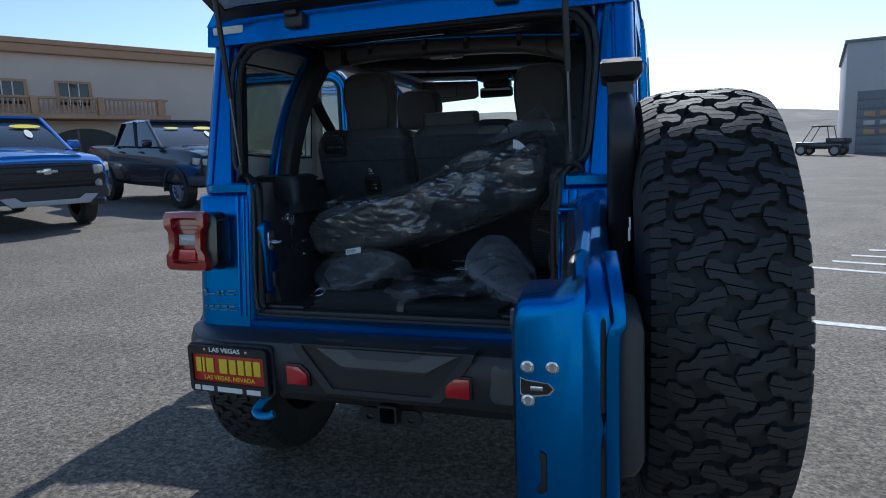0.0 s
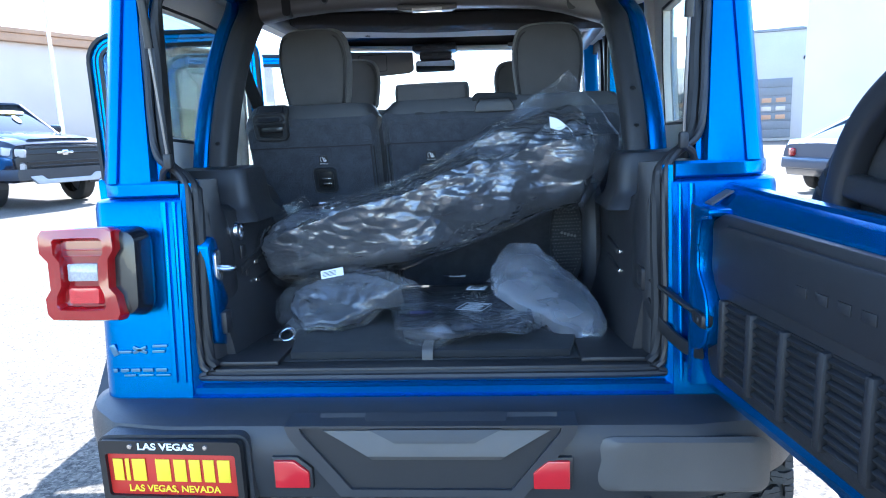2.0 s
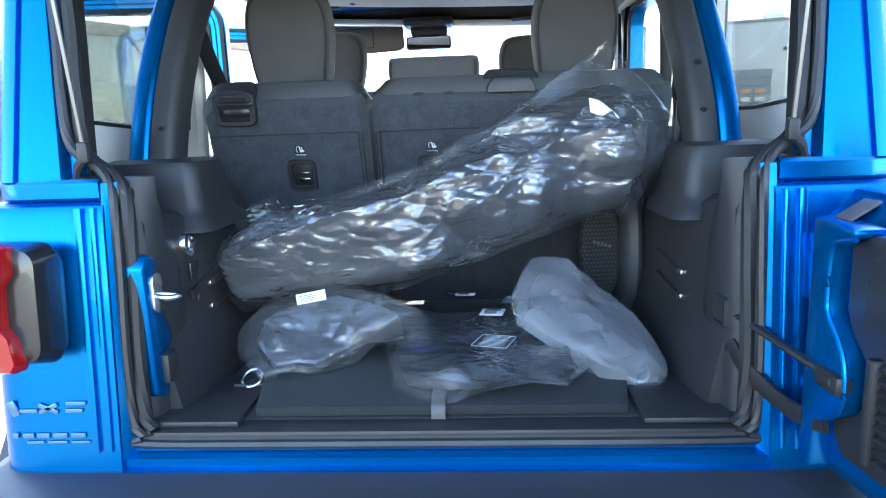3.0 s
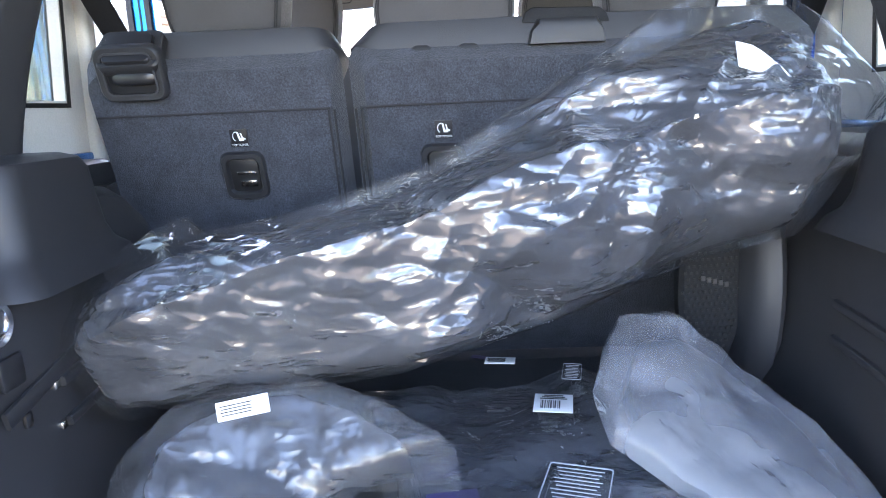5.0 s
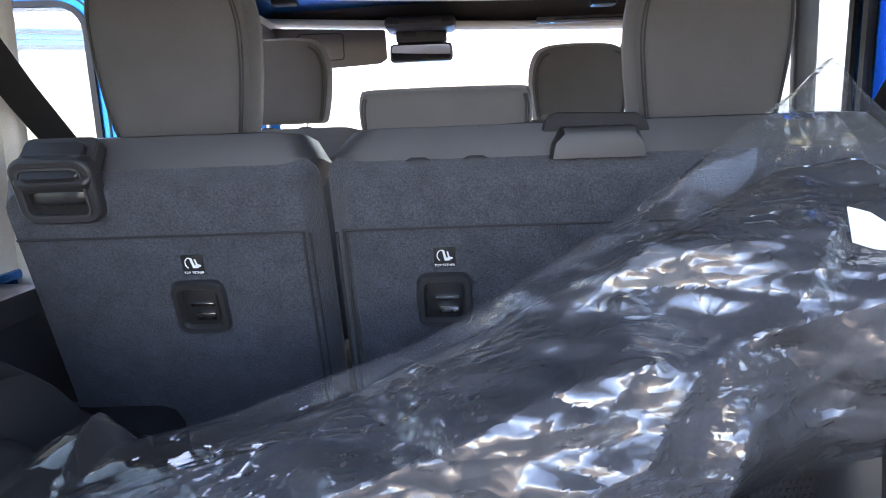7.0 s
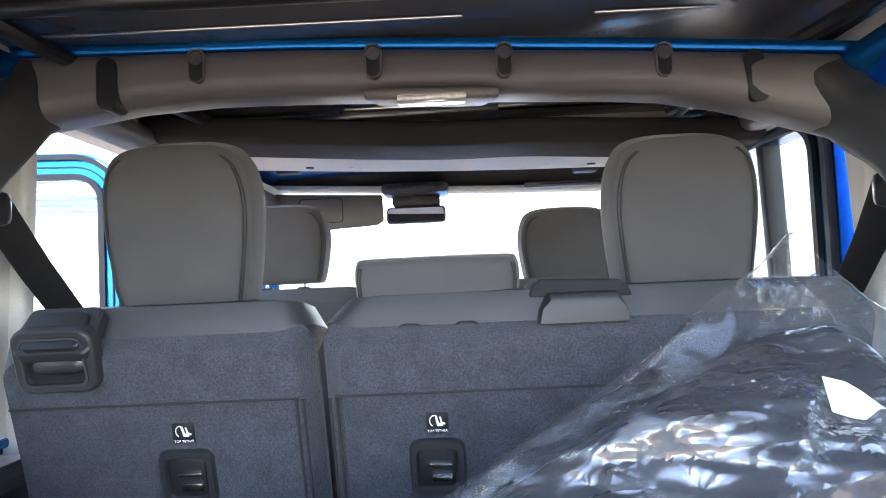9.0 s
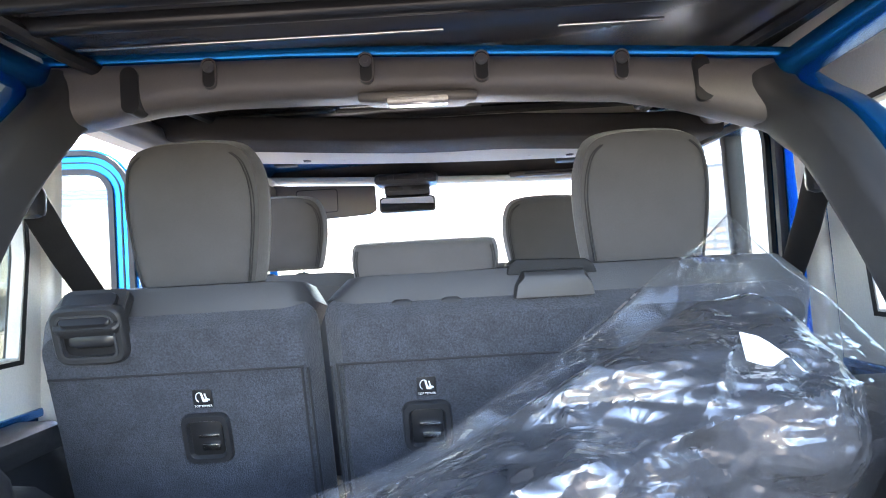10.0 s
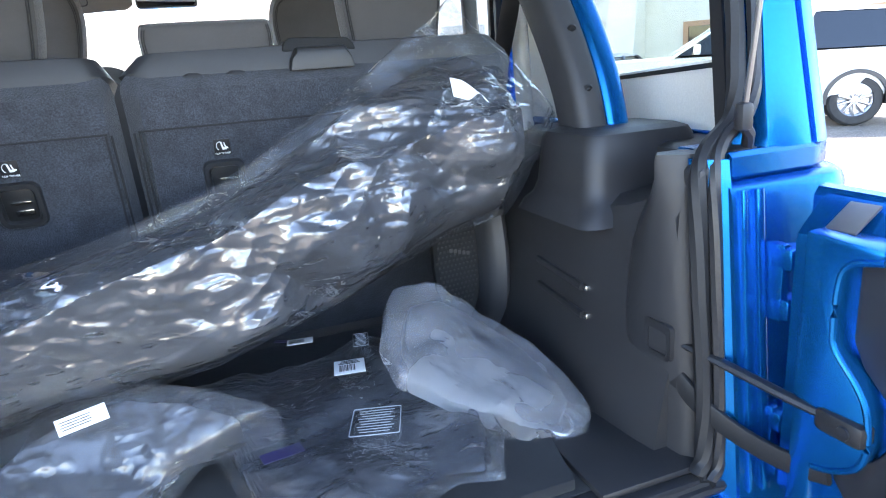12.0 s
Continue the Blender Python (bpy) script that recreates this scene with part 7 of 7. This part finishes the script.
RIGHT = frame_of((0.30, 0.345, 0.895), (1.0, 0.0, -0.11), (-0.1, 0.45, -0.9))
frost_bag = film_bag("frosted_bag", [(-0.155, 0.04), (-0.131, 0.115), (-0.113, 0.146), (-0.050, 0.160), (0.02, 0.125), (0.075, 0.075), (0.105, 0.02), (0.136, -0.075), (0.152, -0.135)],
                     [(-0.155, 0.04), (-0.145, -0.04), (-0.085, -0.09), (-0.039, -0.132), (0.029, -0.175), (0.120, -0.188), (0.145, -0.165), (0.152, -0.135)],
                     0.046, 0.03, RIGHT, 0.11, 0.45, 17, FILM_MILK, "grey parts in a frosted plastic bag", "part_inside", BUMPER, 0.78, cell=0.006, p=2.6, gap=0.012)


def paper_label(m, w, h, parent, mark):
    bm = mb()
    box(bm, (0, 0, 0), (w, 0.0012, h), 0.0003, m)
    l = part("paper_label", bm, LABEL, parent, "white printed label")
    bm = mb()
    rnd = random.Random(int(w * 1e5 + h * 1e4))
    if mark == "bars":
        x = -w * 0.32
        while x < w * 0.2:
            t = rnd.choice((0.0008, 0.0014, 0.002))
            box(bm, (x, -0.0009, -h * 0.1), (t, 0.0006, h * 0.42), 0, m)
            x += t + 0.0016
        for i in range(3):
            box(bm, (0, -0.0009, h * (0.22 + 0.09 * i)), (w * (0.7 - 0.1 * i), 0.0006, h * 0.04), 0, m)
    else:
        for i in range(4):
            box(bm, (-w * 0.12, -0.0009, h * (0.25 - 0.16 * i)), (w * (0.62 - 0.05 * (i % 2)), 0.0006, h * 0.06), 0, m)
    part("print_bars", bm, BLACK, l)
    return l


up = frame_of((0, 0, 0), (1, 0, 0), (0, -0.05, -1.0))


def flat_at(x, y, z, turn):
    return Matrix.Translation((x, y, z)) @ up.to_3x3().to_4x4() @ pose(0, 0, 0, 0, turn, 0)


paper_label(flat_at(0.042, 0.607, 0.880, 8), 0.050, 0.030, mats_bag, "lines")
paper_label(flat_at(0.108, 0.456, 0.876, 10), 0.055, 0.062, mats_bag, "bars")
for (x, y, w, h, turn) in ((0.106, 0.262, 0.075, 0.085, 18), (0.155, 0.572, 0.03, 0.07, 12)):
    m = flat_at(x, y, 0.872, turn)
    bm = mb()
    ring_prism(bm, rrect(w, h, 0.004, 3), rrect(w * 0.965, h * 0.965, 0.003, 3), "xz", -0.001, 0.0)
    bmesh.ops.transform(bm, matrix=m, verts=bm.verts)
    n = part("printed_notice", bm, PRINTGREY, mats_bag)
    for i in range(9):
        bm = mb()
        box(bm, (0, -0.0006, h * (0.38 - 0.095 * i)), (w * (0.74 - 0.07 * (i % 3)), 0.0006, h * 0.016), 0, m)
        part("printed_bar", bm, PRINTGREY, n)
bm = mb()
box(bm, (0, 0, 0), (0.06, 0.001, 0.028), 0, flat_at(-0.035, 0.258, 0.861, -10))
part("violet_print", bm, VIOLET, mats_bag)
bm = mb()
box(bm, (0, 0, 0), (0.03, 0.001, 0.012), 0, flat_at(0.01, 0.64, 0.874, 25))
part("violet_print", bm, VIOLET, mats_bag)
paper_label(LONG @ Matrix.Translation((-0.285, -0.094, -0.118)) @ pose(0, 0, 0, 0, 10, 0), 0.062, 0.022, long_bag, "lines")
bm = mb()
prism(bm, [(-0.012, 0.038), (0.004, 0.026), (0.012, 0.014), (0.024, -0.010), (0.030, -0.028), (0.010, -0.014), (-0.008, -0.004), (-0.022, 0.008)], "xz", -0.001, 0.0, 0, LONG @ Matrix.Translation((0.430, -0.112, 0.026)))
part("white_tag", bm, LABEL, long_bag)


# ---- parked vehicles ----
def car_wheel(parent, x, y, r, w=0.24):
    m = Matrix.Translation((x, y, r)) if x > 0 else Matrix.Translation((x, y, r)) @ pose(0, 0, 0, 0, 0, 180)
    h = w / 2
    bm = mb()
    lathe(bm, [(r * 0.62, -h), (r * 0.9, -h), (r * 0.98, -h * 0.8), (r, 0), (r * 0.98, h * 0.8), (r * 0.9, h), (r * 0.64, h), (r * 0.62, h * 0.8)], 32, m)
    t = part("wheel", bm, RUBBER, parent)
    bm = mb()
    lathe(bm, [(r * 0.63, h * 0.85), (r * 0.57, h * 0.7), (r * 0.55, h * 0.2), (r * 0.10, h * 0.1)], 32, m)
    for k in range(10):
        a = 2 * math.pi * k / 10
        box(bm, (h * 0.72, 0, r * 0.34), (0.03, 0.035, r * 0.52), 0.008, m @ pose(0, 0, 0, math.degrees(a), 0, 0))
    lathe(bm, [(0.0, h * 0.9), (r * 0.14, h * 0.85), (r * 0.16, h * 0.5)], 16, m)
    part("rim", bm, ALLOY, t)
    return t


def car(name, at, paint, label, stations, cab, track, axles, r, group="", pickup=False, front="truck", sticker=False):
    """stations: y, half width, bottom, top; cab: y and z of the glasshouse from tail to nose."""
    root = new(name)
    root.matrix_world = at
    tagged(root, label, "car", group)
    rows = []
    for y, hw, z0, z1 in stations:
        zb = z0 + 0.55 * (z1 - z0)
        sec = [(hw * 0.90, z0), (hw * 0.99, z0 + 0.10), (hw, zb), (hw * 0.97, z1 - 0.10), (hw * 0.90, z1 - 0.02), (hw * 0.70, z1), (0, z1 + 0.015)]
        sec = sec + [(-x, z) for x, z in sec[::-1][1:]]
        rows.append([(x, y, z) for x, z in sec])
    bm = mb()
    loft(bm, rows)
    body = part("body", bm, paint, root)
    # glasshouse
    (ya, za), (yb, zb), (yc, zc), (yd, zd) = cab
    hw = max(s[1] for s in stations) * 0.93
    top = hw * (0.82 if pickup else 0.76)
    bm = mb()
    loft(bm, [[(-hw, ya, za), (hw, ya, za), (hw, yd, zd), (-hw, yd, zd)], [(-top, yb, zb), (top, yb, zb), (top, yc, zc), (-top, yc, zc)]])
    part("glasshouse", bm, GLASS_DARK, root)
    bm = mb()
    rr = [[(-top * 0.9, yb, zb + 0.045), (-top - 0.02, yb - 0.02, zb), (top + 0.02, yb - 0.02, zb), (top * 0.9, yb, zb + 0.045)],
          [(-top * 0.9, (yb + yc) / 2, zb + 0.075), (-top - 0.02, (yb + yc) / 2, zb + 0.005), (top + 0.02, (yb + yc) / 2, zb + 0.005), (top * 0.9, (yb + yc) / 2, zb + 0.075)],
          [(-top * 0.9, yc, zc + 0.04), (-top - 0.02, yc + 0.02, zc), (top + 0.02, yc + 0.02, zc), (top * 0.9, yc, zc + 0.04)]]
    loft(bm, rr)
    part("roof", bm, paint, root)
    for s in (-1, 1):
        for (y0, z0), (y1, z1), w in (((ya, za), (yb, zb), 0.12), ((yd, zd), (yc, zc), 0.07), (((ya + yd) / 2, (za + zd) / 2), ((yb + yc) / 2, (zb + zc) / 2), 0.08)):
            bm = mb()
            sweep(bm, [(s * (hw + 0.004), y0, z0 - 0.02), (s * (top + 0.012), y1, z1 + 0.01)], rrect(w, 0.03, 0.01, 3))
            part("pillar", bm, paint, root)
        for y in axles:
            car_wheel(root, s * track, y, r)
            bm = mb()
            arc = [(y + (r + 0.07) * math.cos(a), r + (r + 0.07) * math.sin(a)) for a in [radians(-8 + 196 * i / 16) for i in range(17)]]
            arc2 = [(y + (r + 0.015) * math.cos(a), r + (r + 0.015) * math.sin(a)) for a in [radians(-8 + 196 * i / 16) for i in range(17)]]
            prism(bm, arc + arc2[::-1], "yz", s * (track - 0.06), s * (stations[len(stations) // 2][1] + 0.02))
            part("wheel_arch", bm, BUMPER, root)
        bm = mb()
        ym = yd - 0.25 * (yd - yc) - 0.08
        pillow(bm, rrect(0.22, 0.16, 0.05, 6), 0.05, 0.05, Matrix.Translation((s * (hw + 0.16), ym, zd + 0.08)), 3, 5)
        part("wing_mirror", bm, paint, root)
        for f in (0.18, 0.62):
            bm = mb()
            box(bm, (s * (stations[len(stations) // 2][1] - 0.005), ya + f * (yd - ya), za - 0.14), (0.03, 0.18, 0.03), 0.01)
            part("door_handle", bm, paint if not pickup else BLACK, root)
        yf, hf, zf0, zf1 = stations[-1]
        bm = mb()
        pillow(bm, rrect(0.36, 0.15, 0.03, 5), 0.06, 0.06, Matrix.Translation((s * hf * 0.92, yf - 0.06, zf1 - 0.13)) @ pose(0, 0, 0, 0, s * 8, 180 - s * 36), 4, 5)
        part("headlight", bm, CLEARLENS, root)
        yr, hr, zr0, zr1 = stations[0]
        bm = mb()
        pillow(bm, rrect(0.30, 0.16 if not pickup else 0.36, 0.04, 5), 0.04, 0.06, Matrix.Translation((s * hr * 0.84, yr + 0.03, zr1 - 0.16)) @ pose(0, 0, 0, 0, 0, s * 30), 4, 5)
        part("tail_light", bm, REDLENS, root)
    yf, hf, zf0, zf1 = stations[-1]
    if front == "truck":
        bm = mb()
        prism(bm, [(-hf * 0.74, zf1 - 0.03), (hf * 0.74, zf1 - 0.03), (hf * 0.80, zf1 - 0.12), (hf * 0.98, zf1 - 0.24), (hf * 0.94, zf1 - 0.46), (hf * 0.6, zf1 - 0.54), (-hf * 0.6, zf1 - 0.54), (-hf * 0.94, zf1 - 0.46), (-hf * 0.98, zf1 - 0.24), (-hf * 0.80, zf1 - 0.12)], "xz", yf - 0.06, yf + 0.03, 0.015)
        g = part("grille", bm, BLACK, root)
        for z, w in ((zf1 - 0.07, 1.4), (zf1 - 0.16, 1.5), (zf1 - 0.30, 1.5), (zf1 - 0.37, 1.4), (zf1 - 0.44, 1.25)):
            bm = mb()
            box(bm, (0, yf + 0.035, z), (hf * w, 0.03, 0.030), 0.008)
            part("grille_bar", bm, TRIM_GLOSS, g)
        bm = mb()
        prism(bm, [(-0.15, zf1 - 0.135), (-0.05, zf1 - 0.135), (-0.05, zf1 - 0.11), (0.05, zf1 - 0.11), (0.05, zf1 - 0.135), (0.15, zf1 - 0.135), (0.14, zf1 - 0.175), (0.05, zf1 - 0.175), (0.05, zf1 - 0.20), (-0.05, zf1 - 0.20), (-0.05, zf1 - 0.175), (-0.14, zf1 - 0.175)], "xz", yf + 0.03, yf + 0.055, 0.004)
        part("emblem", bm, CHROME, g)
        bm = mb()
        loft(bm, [[(x * k, y, z) for x, z in ((-hf * 1.03, zf0 + 0.03), (hf * 1.03, zf0 + 0.03), (hf * 1.05, zf0 + 0.12), (hf * 1.02, zf0 + 0.21), (-hf * 1.02, zf0 + 0.21), (-hf * 1.05, zf0 + 0.12))] for y, k in ((yf - 0.30, 1.09), (yf - 0.02, 1.0), (yf + 0.07, 0.93), (yf + 0.10, 0.80))])
        fb = part("front_bumper", bm, BUMPER, root)
        bm = mb()
        prism(bm, [(-hf * 0.62, zf0 - 0.05), (hf * 0.62, zf0 - 0.05), (hf * 0.78, zf0 + 0.09), (hf * 0.55, zf0 + 0.10), (hf * 0.45, zf0 + 0.03), (-hf * 0.45, zf0 + 0.03), (-hf * 0.55, zf0 + 0.10), (-hf * 0.78, zf0 + 0.09)], "xz", yf + 0.02, yf + 0.115, 0.015)
        part("skid_plate", bm, GREYWALL, fb)
        for s in (-1, 1):
            bm = mb()
            lathe(bm, [(0.0, 0.02), (0.05, 0.02), (0.065, 0.0), (0.075, 0.02), (0.08, -0.02)], 16, Matrix.Translation((s * hf * 0.86, yf + 0.02, zf0 + 0.25)) @ pose(0, 0, 0, 0, 0, 90 - s * 20))
            part("fog_lamp", bm, CLEARLENS, fb)
        bm = mb()
        rows = []
        for y, k in ((cab[3][0] + 0.02, 0.55), (cab[3][0] + 0.3, 0.60), (yf - 0.35, 0.62), (yf - 0.10, 0.60)):
            zt = np.interp(y, [q[0] for q in stations], [q[3] for q in stations])
            rows.append([(-k, y, zt - 0.02), (-k + 0.08, y, zt + 0.035), (0, y, zt + 0.045), (k - 0.08, y, zt + 0.035), (k, y, zt - 0.02)])
        loft(bm, rows)
        part("bonnet_bulge", bm, paint, root)
    else:
        bm = mb()
        prism(bm, rrect(hf * 1.15, 0.32, 0.06, 4, 0, zf1 - 0.27), "xz", yf - 0.02, yf + 0.025, 0.01)
        g = part("grille", bm, BLACK, root)
        for i in range(5):
            bm = mb()
            box(bm, (0, yf + 0.03, zf1 - 0.39 + 0.06 * i), (hf * 1.05, 0.02, 0.018), 0.006)
            part("grille_bar", bm, ALLOY, g)
        bm = mb()
        box(bm, (0, yf + 0.035, zf1 - 0.26), (0.16, 0.02, 0.10), 0.01)
        part("emblem", bm, CHROME, g)
        bm = mb()
        prism(bm, [(-hf * 0.98, zf0 + 0.02), (hf * 0.98, zf0 + 0.02), (hf * 1.0, zf0 + 0.14), (hf * 0.6, zf0 + 0.18), (-hf * 0.6, zf0 + 0.18), (-hf * 1.0, zf0 + 0.14)], "xz", yf - 0.10, yf + 0.06, 0.02)
        part("front_bumper", bm, BUMPER, root)
    yr, hr, zr0, zr1 = stations[0]
    bm = mb()
    box(bm, (0, yr - 0.03, zr0 + 0.12), (hr * 1.9, 0.14, 0.2), 0.03)
    part("rear_bumper", bm, CHROME if pickup else paint, root)
    if sticker:
        for x, w, h, mt in ((-0.42, 0.50, 0.075, STICKER), (0.34, 0.34, 0.05, STICKER), (-0.40, 0.12, 0.16, LABEL)):
            f = 0.72 if mt is STICKER else 0.48
            bm = mb()
            add_mesh(bm, [Vector((x + px, yd + (yc - yd) * (f + pz * 0.9) + 0.012, zd + (zc - zd) * (f + pz * 0.9) + 0.012)) for px, pz in circle(w / 2, 16, h * 0.9)], [tuple(range(16))])
            bmesh.ops.solidify(bm, geom=list(bm.faces), thickness=0.003)
            part("window_sticker", bm, mt, root)
    return root


def heading(hx, hy):
    return math.degrees(math.atan2(-hx, hy))


TRUCK = [(-2.70, 0.90, 0.60, 1.28), (-2.64, 0.94, 0.54, 1.31), (-1.15, 0.95, 0.46, 1.30), (-1.05, 0.95, 0.44, 1.31), (0.0, 0.955, 0.42, 1.30), (1.0, 0.96, 0.42, 1.28), (1.7, 0.97, 0.46, 1.24), (2.3, 0.95, 0.46, 1.19), (2.52, 0.93, 0.46, 1.15), (2.62, 0.88, 0.48, 1.10)]
TRUCK_CAB = [(-1.12, 1.30), (-0.95, 1.80), (0.25, 1.82), (1.12, 1.27)]
SEDAN = [(-2.45, 0.78, 0.45, 0.92), (-2.3, 0.88, 0.32, 1.0), (-1.2, 0.92, 0.26, 0.98), (0.0, 0.92, 0.24, 0.95), (1.2, 0.92, 0.26, 0.92), (2.1, 0.88, 0.28, 0.82), (2.45, 0.76, 0.34, 0.70)]
SEDAN_CAB = [(-1.85, 0.98), (-0.85, 1.40), (0.25, 1.42), (1.25, 0.95)]
SUV5 = [(-2.25, 0.80, 0.50, 1.05), (-2.15, 0.90, 0.42, 1.10), (-1.0, 0.94, 0.34, 1.08), (0.0, 0.94, 0.32, 1.05), (1.0, 0.94, 0.34, 1.04), (1.9, 0.92, 0.38, 1.00), (2.25, 0.82, 0.42, 0.88)]
SUV5_CAB = [(-2.12, 1.10), (-1.75, 1.58), (0.15, 1.62), (1.05, 1.05)]

LOT = heading(0.93, -0.37)
car("pickup_truck", on_ground(-10.55, 6.45, LOT), CAR_BLUE, "bright blue crew-cab pickup with yellow window sticker on the lot", TRUCK, TRUCK_CAB, 0.80, (-1.75, 1.70), 0.41, "pickups on the lot", True, sticker=True)
car("pickup_truck", on_ground(-9.85, 10.3, LOT), CAR_BLACK, "black crew-cab pickup with yellow price stickers on the lot", TRUCK, TRUCK_CAB, 0.80, (-1.75, 1.70), 0.41, "pickups on the lot", True, sticker=True)
car("parked_suv", on_ground(-15.5, 9.8, LOT), CAR_GREY, "dark grey SUV parked behind the pickups", SUV5, SUV5_CAB, 0.80, (-1.4, 1.4), 0.36)
car("sedan", on_ground(8.15, 11.7, heading(0.90, 0.43)), CAR_GREY, "slate blue sedan with many-spoked rims", SEDAN, SEDAN_CAB, 0.80, (-1.42, 1.45), 0.35, front="road")
car("white_suv", on_ground(7.93, 7.57, heading(-0.809, 0.588)), CAR_WHITE, "white crossover with dark wheel arches", SUV5, SUV5_CAB, 0.80, (-1.4, 1.42), 0.36, front="road")


def side_by_side(x, y, yaw):
    root = new("utility_buggy")
    root.matrix_world = on_ground(x, y, yaw)
    tagged(root, "small black off-road buggy with roll cage", "buggy")
    bm = mb()
    box(bm, (0, 0, 0.62), (1.4, 2.6, 0.42), 0.08)
    box(bm, (0, -0.9, 0.90), (1.45, 1.0, 0.35), 0.05)
    part("body", bm, CAR_BLACK, root)
    for s in (-1, 1):
        bm = mb()
        tube(bm, [(s * 0.68, 0.9, 0.8), (s * 0.60, 0.4, 1.75), (s * 0.60, -0.4, 1.78), (s * 0.68, -0.6, 0.9)], 0.03, 8)
        part("roll_bar", bm, BLACK, root)
        for yy in (-0.95, 0.95):
            car_wheel(root, s * 0.68, yy, 0.34)
    bm = mb()
    box(bm, (0, 0, 1.80), (1.3, 1.0, 0.05), 0.02)
    part("roof", bm, BLACK, root)
    return root


side_by_side(10.3, 43.5, 60)
